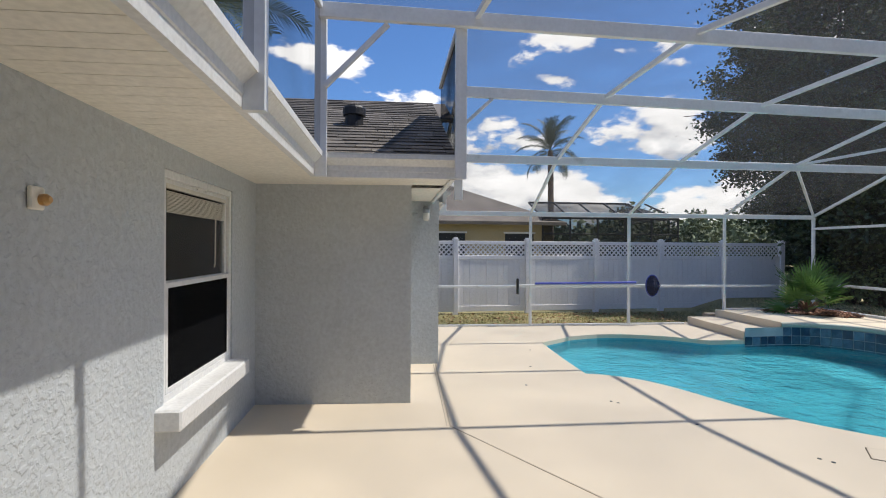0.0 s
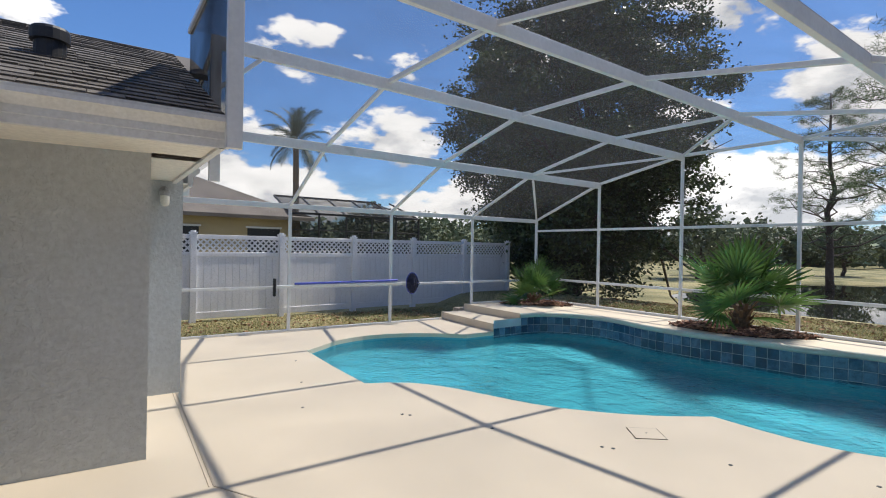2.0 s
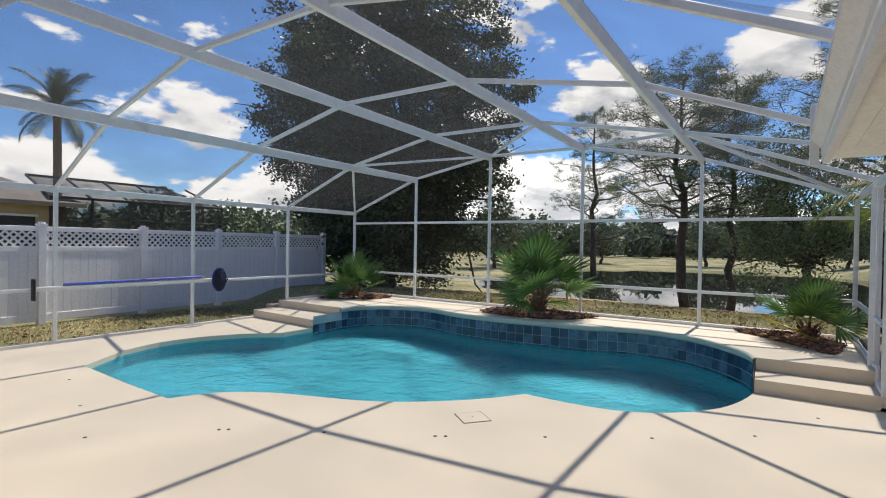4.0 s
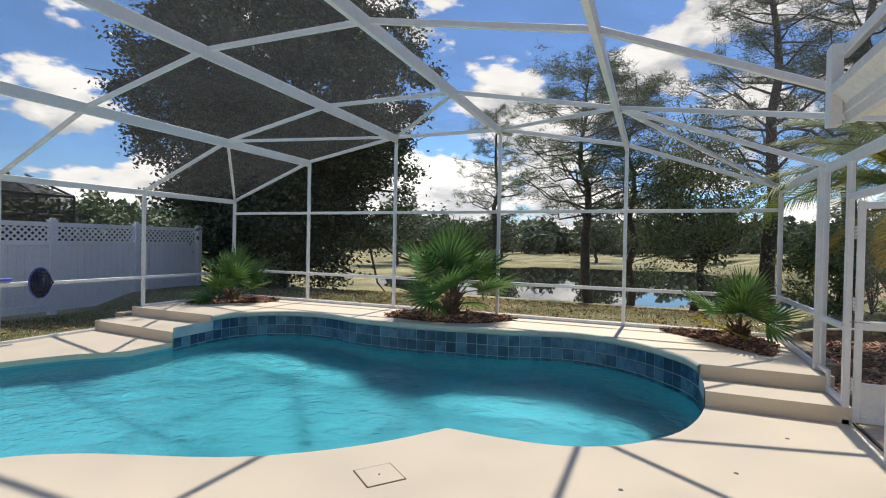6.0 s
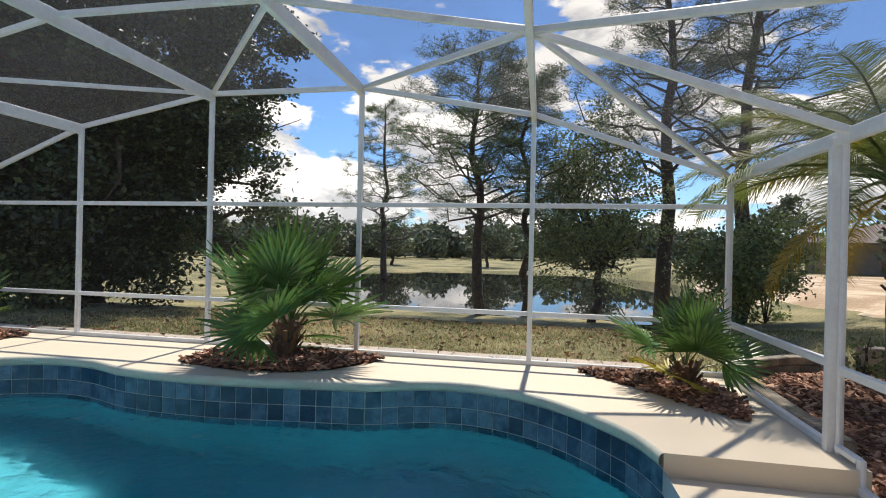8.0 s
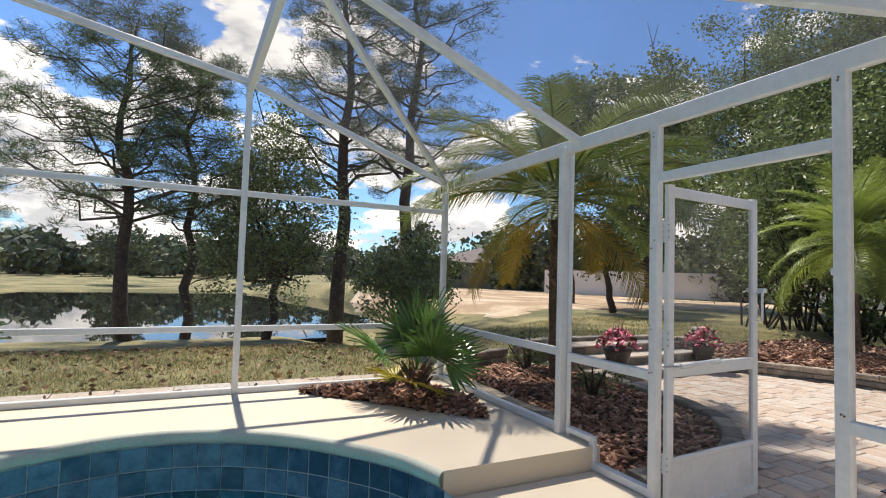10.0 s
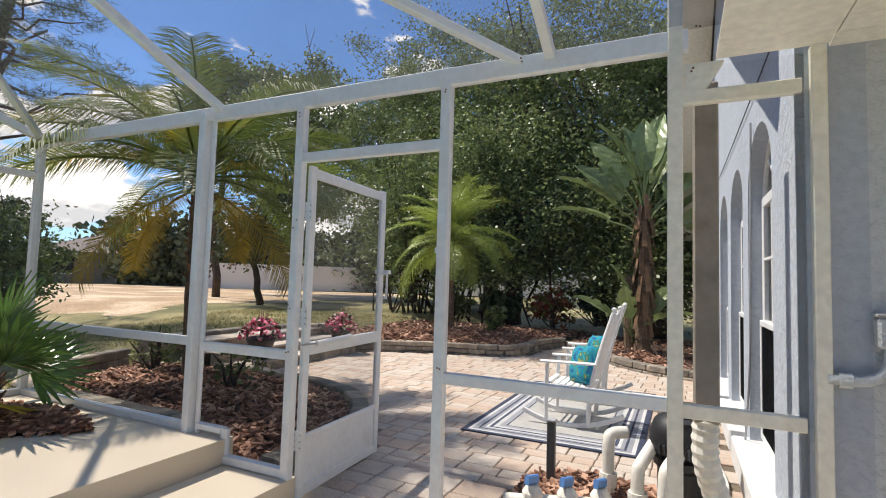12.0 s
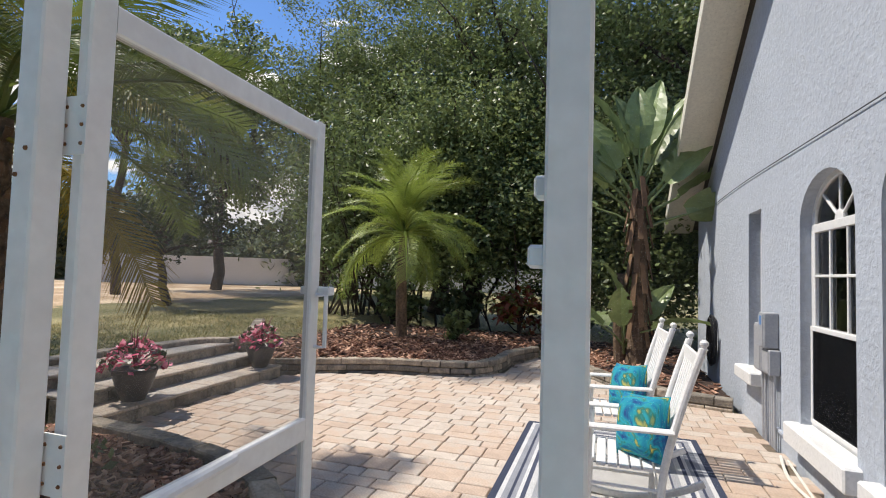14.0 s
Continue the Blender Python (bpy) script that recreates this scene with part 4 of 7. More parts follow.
# ---- lamps and fittings on the house ----
lamp = thing("wall_lamp", (1.30, 6.57, 2.03), "small jar wall lamp with clear ribbed glass", "wall lamp")
part("backplate", Geo().lathe((1.30, 6.568, 2.12), [(0.045, 0.0), (0.045, -0.015), (0.03, -0.03)], 14, "y"), GREY_METAL, lamp)
part("neck", Geo().tube([(1.30, 6.55, 2.12), (1.30, 6.49, 2.13), (1.30, 6.48, 2.10)], 0.014, 8), GREY_METAL, lamp)
part("cap", Geo().lathe((1.30, 6.48, 2.07), [(0.02, 0.04), (0.048, 0.03), (0.05, 0.0), (0.045, -0.01)], 14), GREY_METAL, lamp)
part("jar", Geo().lathe((1.30, 6.48, 1.95), [(0.02, 0.0), (0.04, 0.012), (0.046, 0.05), (0.046, 0.10), (0.04, 0.115)], 14), mat("milky_glass", (0.75, 0.73, 0.66), 0.15, var=0.03), lamp, smooth=True)
box = thing("light_socket", (WX, 1.74, 1.76), "small square cream wall box with an amber bulb", "wall box")
part("plate", Geo().box(WX + 0.001, WX + 0.02, 1.70, 1.78, 1.72, 1.81, 0.006), SOFFIT, box)
part("bulb", Geo().lathe((WX + 0.02, 1.755, 1.76), [(0.022, 0.0), (0.024, 0.02), (0.012, 0.035)], 12, "x"), mat("amber_plastic", (0.55, 0.30, 0.10), 0.3), box)

cond = thing("conduit", (4.57, 0.03, 1.0), "grey painted conduit with a square box on the stucco", "conduit")
part("box", Geo().box(4.53, 4.61, 0.002, 0.06, 1.10, 1.21, 0.01), STUCCO, cond)
part("cover", Geo().box(4.525, 4.615, 0.003, 0.065, 1.21, 1.222, 0.003), GREY_METAL, cond)
pts = [(4.57, 0.035, 1.12), (4.57, 0.035, 1.07)] + [(4.57 + 0.09 - 0.09 * math.cos(a), 0.035, 1.07 - 0.09 * math.sin(a)) for a in np.linspace(0.1, math.pi / 2, 6)] + [(4.75, 0.035, 0.98)]
part("pipe", Geo().tube(pts, 0.02, 10), STUCCO, cond, smooth=True)
part("clamp", Geo().lathe((4.70, 0.035, 0.98), [(0.028, -0.02), (0.028, 0.02)], 10, "x"), STUCCO, cond)

spout = thing("downspout", (5.13, -0.20, 0.7), "weathered brown downspout with a ribbed white drain hose", "downspout")
part("pipe", Geo().box(5.08, 5.18, -0.25, -0.15, 0.72, 2.2, 0.008), BROWN_METAL, spout)
hose = smooth_line([(5.13, -0.20, 0.74), (5.13, -0.22, 0.55), (5.07, -0.31, 0.34), (4.99, -0.45, 0.18), (4.98, -0.60, 0.10)], 9)
part("ribbed_hose", Geo().tube(hose, [0.050 + (0.007 if i % 2 else 0) for i in range(len(hose))], 12), PVC, spout, "dirty white ribbed drain hose")

# ---- screen door, standing open ----
HX, DX = 7.215, 7.262
door = thing("door_1", (HX, -0.03, 0.03), "open white aluminium screen door with a kick plate", "screen door", kind="structure")
dy0, dy1 = -0.045, -0.96
def dpt(s, z):
    return (HX + (DX - HX) * s, dy0 + (dy1 - dy0) * s, z)
for s in (0.03, 0.97):
    part("stile", Geo().bar(dpt(s, 0.03), dpt(s, 1.95), 0.055, 0.03, (1, 0, 0)), ALU, door)
for z, h in ((0.06, 0.06), (0.87, 0.075), (1.91, 0.06), (0.36, 0.03)):
    part("rail", Geo().bar(dpt(0.06, z), dpt(0.94, z), 0.028, h), ALU, door)
part("kick_plate", Geo().bar(dpt(0.06, 0.215), dpt(0.94, 0.215), 0.008, 0.27), ALU, door)
sd = part("screen_panel", Geo().add([dpt(0.05, 0.37), dpt(0.95, 0.37), dpt(0.95, 1.9), dpt(0.05, 1.9)], [(0, 1, 2, 3)]), mesh_screen("door_screen", 0.30, (0.12, 0.12, 0.12)), door)
cl = part("door_closer", Geo().tube([Vector(dpt(0.10, 0.93)) + Vector((-0.035, 0, -0.03)), Vector(dpt(0.50, 0.93)) + Vector((-0.035, 0, -0.02))], 0.016, 10), ALU, door)
part("closer_rod", Geo().tube([Vector((7.20, 0.0, 0.90)), Vector(dpt(0.10, 0.93)) + Vector((-0.035, 0, -0.03))], 0.005, 6), GREY_METAL, door)
part("handle", Geo().tube([Vector(dpt(0.97, 1.33)) + Vector((-0.02, 0, 0)), Vector(dpt(0.97, 1.33)) + Vector((-0.06, 0, 0)), Vector(dpt(0.97, 1.15)) + Vector((-0.06, 0, 0)), Vector(dpt(0.97, 1.15)) + Vector((-0.02, 0, 0))], 0.008, 8), ALU, door)
part("latch", Geo().box(7.20, 7.32, -0.99, -0.95, 1.33, 1.36, 0.004), ALU, door)
for z in (0.30, 1.0, 1.62):
    h = part("hinge", Geo().box(7.178, 7.238, -0.034, -0.030, z, z + 0.11), ALU, door)
    for dx in (7.188, 7.228):
        for dz in (0.02, 0.055, 0.09):
            part("screw", Geo().lathe((dx, -0.034 + 0.004, z + dz), [(0.004, 0.0), (0.003, 0.003)], 6, "y"), RUST, h)
rng = random.Random(11)
for x, y, z in ((S3, 0.0, 0.86), (S4, 0.0, 0.86), (S2, 0.0, 0.86), (S3, 0, 1.6), (S3, 0, 1.1), (5.17, 0.0, 2.4), (5.2, 0.0, 2.2), (S4, 0, 2.24), (S3, 0, 2.24), (5.9, 0, 2.33), (4.76, 0, 1.7), (4.76, 0, 1.2)):
    for k in range(2):
        o = part("screw", Geo().lathe((x + rng.uniform(-0.018, 0.018), 0.031, z + rng.uniform(-0.03, 0.03)), [(0.005, 0.0), (0.004, 0.003)], 6, "y"), RUST, cage)
part("catch", Geo().box(S4 + 0.027, S4 + 0.05, -0.04, 0.0, 1.43, 1.46, 0.004), ALU, cage)
part("catch", Geo().box(S4 + 0.027, S4 + 0.045, -0.04, -0.01, 1.52, 1.55, 0.004), ALU, cage)

# ---- pool net on the rail ----
BLUE = plain("blue_anodised_pole", (0.10, 0.12, 0.45), 0.3, 0.4)
net = thing("pool_net", (3.4, 9.78, 0.82), "blue telescopic pole with a dark leaf net hung along the rail", "pool net")
part("pole", Geo().tube([(3.75, 9.75, 0.875), (5.9, 9.75, 0.895)], 0.022, 10), BLUE, net)
part("inner_pole", Geo().tube([(3.42, 9.75, 0.845), (6.12, 9.75, 0.845)], 0.014, 10), ALU, net)
part("brush", Geo().box(3.36, 3.40, 9.70, 9.78, 0.66, 0.98, 0.01), BLACK, net)
part("hoop", Geo().tube([(6.10 + 0.14 + 0.14 * math.cos(a), 9.72, 0.83 + 0.22 * math.sin(a)) for a in np.linspace(0, 2 * math.pi, 20)], 0.012, 6), BLUE, net)
g = Geo()
for i in range(9):
    a = math.pi * (i + 0.5) / 9
    xx, hh = 6.24 - 0.14 * math.cos(a), 0.22 * math.sin(a)
    g.tube([(xx, 9.72, 0.83 - hh), (xx, 9.64, 0.83), (xx, 9.72, 0.83 + hh)], 0.009, 4)
for i in range(9):
    z = 0.83 - 0.2 + 0.05 * i
    wv = 0.14 * math.sqrt(max(0.05, 1 - ((z - 0.83) / 0.22) ** 2))
    g.tube([(6.24 - wv, 9.72, z), (6.24, 9.66, z), (6.24 + wv, 9.72, z)], 0.009, 4)
g.add([(6.24, 9.63, 0.83)] + [(6.24 + 0.135 * math.cos(a), 9.718, 0.83 + 0.215 * math.sin(a)) for a in np.linspace(0, 2 * math.pi, 20, endpoint=False)], [(0, 1 + i, 1 + (i + 1) % 20) for i in range(20)])
part("net_bag", g, mat("navy_net", (0.015, 0.018, 0.05), 0.8), net)

# ---- deck details ----
structure("deck_joint", Geo().bar((1.53, 9.6, 0.001), (1.37, 4.13, 0.001), 0.012, 0.006, c=0.001).bar((1.50, 9.6, 0.001), (1.34, 4.13, 0.001), 0.006, 0.006, c=0.001)
          .bar((1.37, 4.13, 0.001), (2.6, 2.05, 0.001), 0.012, 0.006, c=0.001), mat("deck_joint", (0.50, 0.42, 0.32), 0.9), "thin control joint in the cream deck", "joint")
sk = thing("skimmer_lid", (4.65, 3.18, 0), "square cream skimmer lid set in the deck", "skimmer lid")
g = Geo()
c, s = math.cos(radians(-38)), math.sin(radians(-38))
part("lid", Geo().prism([(4.655 + (a * c - b * s), 3.175 + (a * s + b * c)) for a, b in ((-.125, -.125), (.125, -.125), (.125, .125), (-.125, .125))], 0.001, 0.005), DECK, sk)
g = Geo()
for a, b in (((-.13, -.13), (.13, -.13)), ((.13, -.13), (.13, .13)), ((.13, .13), (-.13, .13)), ((-.13, .13), (-.13, -.13))):
    g.bar((4.655 + a[0] * c - a[1] * s, 3.175 + a[0] * s + a[1] * c, 0.001), (4.655 + b[0] * c - b[1] * s, 3.175 + b[0] * s + b[1] * c, 0.001), 0.007, 0.005, c=0.001)
part("rim", g, SAND, sk)
part("bolt", Geo().lathe((4.655, 3.175, 0.004), [(0.008, 0), (0.006, 0.004)], 8), DARK_METAL, sk)
for x, y in ((3.12, 4.72), (3.17, 4.66), (2.70, 6.30), (3.6, 3.98), (4.08, 3.19), (4.13, 3.12), (4.61, 2.45), (5.12, 1.72), (5.7, 1.02), (3.0, 7.4), (2.4, 5.4), (6.6, 0.55)):
    tagged(part("deck_anchor", Geo().lathe((x, y, 0.0), [(0.016, 0.0), (0.015, 0.003), (0.006, 0.004)], 10), DARK_METAL), "small dark brass anchor cap flush in the deck", "deck anchor", "deck anchors")

# ---- fence ----
FA, FD = Vector((2.41, 12.15, 0)), Vector((1.868, 0.15, 0))
fence = thing("fence", (2.41, 12.15, -0.06), "white vinyl privacy fence with a lattice top", "fence")
fx = FD.normalized()
fup = Vector((0, 0, 1))
for i in range(-3, 6):
    p = FA + FD * i
    po = part("post", Geo().bar(p + fup * -0.08, p + fup * 1.80, 0.125, 0.125, fx.cross(fup)), VINYL, fence)
    part("cap", Geo().bar(p + fup * 1.80, p + fup * 1.825, 0.15, 0.15, fx.cross(fup)).bar(p + fup * 1.825, p + fup * 1.86, 0.10, 0.10, fx.cross(fup), 0.03), VINYL, po)
    if i == 5:
        break
    q = p + FD
    a, b = p + fx * 0.063, q - fx * 0.063
    for z, h in ((0.08, 0.14), (1.36, 0.10), (1.73, 0.09)):
        part("rail", Geo().bar(a + fup * z, b + fup * z, 0.045, h), VINYL, fence)
    L = (b - a).length
    nb = 12
    for k in range(nb):
        u0, u1 = a + fx * (L * k / nb + 0.002), a + fx * (L * (k + 1) / nb - 0.002)
        part("board", Geo().bar(u0 + fup * 0.73, u1 + fup * 0.73, 0.022, 1.17), VINYL, fence)
    g = Geo()
    z0, z1 = 1.41, 1.69
    for k in range(-3, 17):
        for sgn in (1, -1):
            s0 = L * k / 14
            s1 = s0 + 0.28
            if sgn < 0:
                s0, s1 = s1, s0
            t0, t1 = 0.0, 1.0
            if s0 < 0: t0 = (0 - s0) / (s1 - s0)
            if s1 < 0: t1 = (0 - s0) / (s1 - s0)
            if s0 > L: t0 = (L - s0) / (s1 - s0)
            if s1 > L: t1 = (L - s0) / (s1 - s0)
            if t1 - t0 < 0.08 or max(s0, s1) < 0 or min(s0, s1) > L:
                continue
            P = a + fx * (s0 + (s1 - s0) * t0) + fup * (z0 + (z1 - z0) * t0)
            Q = a + fx * (s0 + (s1 - s0) * t1) + fup * (z0 + (z1 - z0) * t1)
            off = Vector((-fx.y, fx.x, 0)) * (0.006 * sgn)
            g.bar(P + off, Q + off, 0.010, 0.036, (0, 0, 1), 0.002)
    part("lattice", g, VINYL, fence)

# ---- kerbs, beds and stone edging ----
def kerb(name, pts, w, z0, z1, material, label, category, piece, L=0.32, gap=0.008, seed=1, courses=1, batter=0.0):
    """A row of blocks along a line, each block a part."""
    r = random.Random(seed)
    th = thing(name, (*pts[0][:2], z0), label, category)
    line = smooth_line([(*p[:2], 0) for p in pts], 8)
    h = (z1 - z0) / courses
    for c in range(courses):
        acc = -L * 0.5 * (c % 2)
        dist, prev = 0.0, line[0]
        path = []
        for p in line:
            dist += (p - prev).length
            path.append((dist, p))
            prev = p
        def at(s):
            s = max(0, min(dist, s))
            for (d0, p0), (d1, p1) in zip(path, path[1:]):
                if d1 >= s and d1 > d0:
                    return p0 + (p1 - p0) * ((s - d0) / (d1 - d0))
            return path[-1][1]
        s = acc
        while s < dist - 0.03:
            l = L * r.uniform(0.85, 1.15)
            A, B = at(max(0, s)), at(min(dist, s + l) - gap)
            if (B - A).length > 0.05:
                d = (B - A).normalized()
                n = Vector((-d.y, d.x, 0)) * (r.uniform(-0.008, 0.008) + batter * c)
                zz = z0 + h * c
                part(piece, Geo().bar(A + n + Vector((0, 0, zz + h / 2 - 0.004)), B + n + Vector((0, 0, zz + h / 2 - 0.004)), w * r.uniform(0.95, 1.03), h - 0.008 + r.uniform(-0.004, 0.004), c=0.012), material, th)
            s += l
    return th


kerb("kerb_east", [(10.27, 9.9), (10.27, 5), (10.27, 0.15)], 0.36, 0.16, 0.305, CONC, "pale concrete paver kerb along the lawn", "kerb", "paver", 0.42, seed=2)
kerb("kerb_north", [(1.7, 10.07), (5, 10.07), (7.6, 10.10)], 0.2, -0.1, -0.005, CONC, "weathered concrete paver kerb beside the pool deck", "kerb", "paver", 0.40, seed=3)
for pts in ([(7.7, 10.15), (8.9, 10.25), (10.0, 10.35)],):
    kerb("kerb_ledge", pts, 0.2, 0.0, 0.2, CONC, "weathered paver kerb behind the raised ledge", "kerb", "paver", 0.4, seed=4)

BED_SE = [(7.50, -0.12), (7.48, -0.75), (7.66, -1.35), (8.2, -1.95), (9.0, -2.25), (10.25, -2.4)]
kerb("bed_edging", BED_SE, 0.16, -0.06, 0.20, STONE, "grey stone block edging round the mulch bed", "edging", "block", 0.30, seed=5, courses=2)
kerb("bed_wall_east", [(8.2, -0.16), (9.5, -0.17), (10.4, -0.2), (11.2, -0.9), (11.6, -1.9)], 0.14, 0.1, 0.33, STONE, "low grey stone edging between bed and lawn", "edging", "block", 0.34, seed=6, courses=2)
BED_S = [(10.85, -5.25), (10.05, -5.70), (9.2, -6.1), (8.5, -6.22), (7.98, -6.42), (7.80, -7.0), (7.78, -7.6), (7.45, -8.4)]
kerb("bed_wall_south", BED_S, 0.18, -0.06, 0.20, STONE, "curved low retaining wall of grey stone blocks", "retaining wall", "block", 0.30, seed=7, courses=3)
kerb("bed_wall_house", [(4.92, -5.75), (5.6, -6.0), (6.2, -6.65), (6.75, -7.6), (7.3, -8.4)], 0.18, -0.06, 0.14, STONE, "curved low retaining wall of grey stone blocks", "retaining wall", "block", 0.30, seed=8, courses=2)
kerb("lawn_wall", [(11.5, -2.05), (11.62, -3.2), (11.5, -4.9), (11.1, -5.3), (11.7, -6.3), (12.6, -7.6)], 0.2, -0.02, 0.46, STONE, "grey stone retaining wall holding up the lawn", "retaining wall", "block", 0.34, seed=9, courses=4)
for k in range(3):                                     # garden stairs of stone and pavers
    st = thing("garden_step", (10.38 + 0.36 * k, -3.9, -0.06), "wide garden step of grey stone with a paved tread", "step", "garden steps")
    x0, z1 = 10.38 + 0.36 * k, 0.13 + 0.13 * k
    kx = lambda y: x0 - 0.03 * (y + 3.9)
    for i in range(6):
        y0, y1 = -5.25 + 0.45 * i, -5.25 + 0.45 * i + 0.44
        part("block", Geo().box(kx(y0), kx(y0) + 0.16, y0, y1, -0.06, z1 - 0.03, 0.012), STONE, st)
        part("tread", Geo().box(kx(y0) - 0.02, kx(y0) + (0.38 if k < 2 else 0.55), y0 + 0.003, y1 - 0.002, z1 - 0.03, z1, 0.008), CONC, st)


def mulch(name, loop, z, dome, n, seed, label):
    """A bed of soil with chips of bark strewn over it."""
    r = random.Random(seed)
    cx, cy = sum(p[0] for p in loop) / len(loop), sum(p[1] for p in loop) / len(loop)
    g = Geo()
    rings = [1.0, 0.8, 0.5, 0.2]
    for q in rings:
        for x, y in loop:
            g.v.append((cx + (x - cx) * q, cy + (y - cy) * q, z + dome * (1 - q * q) + r.uniform(-0.01, 0.01)))
    m = len(loop)
    for a in range(len(rings) - 1):
        for i in range(m):
            g.f.append((a * m + i, a * m + (i + 1) % m, (a + 1) * m + (i + 1) % m, (a + 1) * m + i))
    g.f.append(tuple((len(rings) - 1) * m + i for i in range(m)))
    g.add([(x, y, z - 0.25) for x, y in loop], [])
    tagged(part(name, g, MULCH_BASE, smooth=True), label, "mulch bed", kind="stuff")
    ch = Geo()
    for _ in range(n):
        i = r.randrange(m)
        a, b, q, t = loop[i], loop[(i + 1) % m], math.sqrt(r.random()) * 0.99, r.random()
        x = cx + ((a[0] + (b[0] - a[0]) * t) - cx) * q
        y = cy + ((a[1] + (b[1] - a[1]) * t) - cy) * q
        zz = z + dome * (1 - q * q) + 0.012
        l, w, h, th, ti = r.uniform(0.02, 0.075), r.uniform(0.008, 0.022), r.uniform(0.004, 0.01), r.uniform(0, 6.28), r.uniform(-0.5, 0.5)
        d = Vector((math.cos(th), math.sin(th), ti)).normalized()
        sd = Vector((-math.sin(th), math.cos(th), r.uniform(-0.4, 0.4))).normalized()
        u = d.cross(sd)
        p = Vector((x, y, zz + r.uniform(0, 0.02)))
        vs = [p + d * l * e + sd * w * f2 + u * h * g2 for g2 in (-1, 1) for f2, e in ((-1, -1), (1, -1), (0.8, 1), (-0.8, 1))]
        ch.add(vs, [(4, 5, 6, 7), (0, 1, 5, 4), (1, 2, 6, 5), (2, 3, 7, 6), (3, 0, 4, 7)])
    tagged(part(name + "_chips", ch, CHIP), "loose red-brown bark chips over the planting bed", "mulch", kind="stuff")


mulch("mulch_bed_middle", [(9.0, 5.62), (8.86, 4.9), (8.93, 4.3), (9.15, 3.95), (9.72, 3.55), (9.9, 4.0), (9.9, 5.2), (9.55, 5.65)], 0.303, 0.05, 1500, 21, "dark mulch planting bed cut into the pool ledge")
mulch("mulch_bed_south", [(9.82, 1.5), (9.3, 1.0), (8.95, 0.72), (8.5, 0.33), (8.75, 0.22), (9.3, 0.2), (9.7, 0.35), (9.88, 0.9)], 0.303, 0.05, 1500, 22, "dark mulch planting bed cut into the pool ledge")
mulch("mulch_bed_north", [(8.5, 9.55), (8.9, 8.95), (9.4, 8.5), (9.75, 8.4), (9.88, 8.9), (9.8, 9.6), (9.2, 9.7)], 0.303, 0.05, 900, 23, "dark mulch planting bed cut into the pool ledge")
mulch("mulch_bed_palm", [(7.52, -0.1), (7.52, -0.75), (7.7, -1.32), (8.22, -1.9), (9.0, -2.18), (10.2, -2.33), (11.0, -2.2), (11.5, -1.95), (11.15, -0.9), (10.35, -0.25), (9.4, -0.14), (8.2, -0.12)], 0.10, 0.14, 4200, 24, "dark bark mulch bed with a palm beside the screen wall")
mulch("mulch_bed_back", [(10.8, -5.2), (10.05, -5.68), (9.2, -6.12), (8.5, -6.26), (8.02, -6.45), (7.86, -7.0), (7.84, -7.6), (7.5, -8.4), (7.2, -10.4), (12.4, -10.4), (12.4, -7.6), (11.6, -6.2)], 0.16, 0.16, 4200, 25, "red-brown mulch bed behind the retaining wall")
mulch("mulch_bed_house", [(4.9, -5.85), (5.55, -6.1), (6.15, -6.72), (6.7, -7.65), (7.25, -8.45), (7.5, -10.4), (4.9, -10.4)], 0.09, 0.06, 1200, 26, "dark mulch bed beside the house wall")
mulch("mulch_patch", [(5.35, -0.45), (6.1, -0.5), (6.15, -1.1), (5.8, -1.3), (5.3, -1.2)], 0.0, 0.03, 700, 27, "small mulch patch round the pool pipes")

# ---- patio furniture ----
def rug_at(x0, x1, y0, y1, z):
    th = thing("outdoor_rug", ((x0 + x1) / 2, (y0 + y1) / 2, z), "grey outdoor rug with navy and white border stripes on the pavers", "rug")
    cols = [("navy_weave", (0.035, 0.045, 0.08)), ("white_weave", (0.55, 0.55, 0.55)), ("grey_weave", (0.26, 0.27, 0.30)), ("navy_weave", (0.035, 0.045, 0.08)), ("grey_weave", (0.26, 0.27, 0.30)),
            ("white_weave", (0.55, 0.55, 0.55)), ("navy_weave", (0.05, 0.06, 0.10)), ("white_weave", (0.5, 0.5, 0.5)), ("grey_weave", (0.30, 0.31, 0.33)), ("navy_weave", (0.06, 0.07, 0.11)), ("beige_weave", (0.42, 0.41, 0.39))]
    ws = [0.05, 0.03, 0.04, 0.02, 0.03, 0.025, 0.03, 0.04, 0.05, 0.015]
    e = 0.0
    ms = {}
    for i, (nm, c) in enumerate(cols):
        mt = ms.setdefault((nm, c), mat(nm, c, 0.95, var=0.1, scale=6, grain=140, grain_var=0.25, bump=0.4, bump_scale=200))
        if i < len(ws):
            o, q = e, e + ws[i]
            g = Geo()
            g.box(x0 + o, x1 - o, y0 + o, y0 + q, z, z + 0.008).box(x0 + o, x1 - o, y1 - q, y1 - o, z, z + 0.008)
            g.box(x0 + o, x0 + q, y0 + q, y1 - q, z, z + 0.008).box(x1 - q, x1 - o, y0 + q, y1 - q, z, z + 0.008)
            part("border_stripe", g, mt, th)
            e = q
        else:
            part("field", Geo().box(x0 + e, x1 - e, y0 + e, y1 - e, z, z + 0.008), mt, th)


PZ = 0.0
rug_at(5.49, 6.97, -4.42, -1.87, PZ)


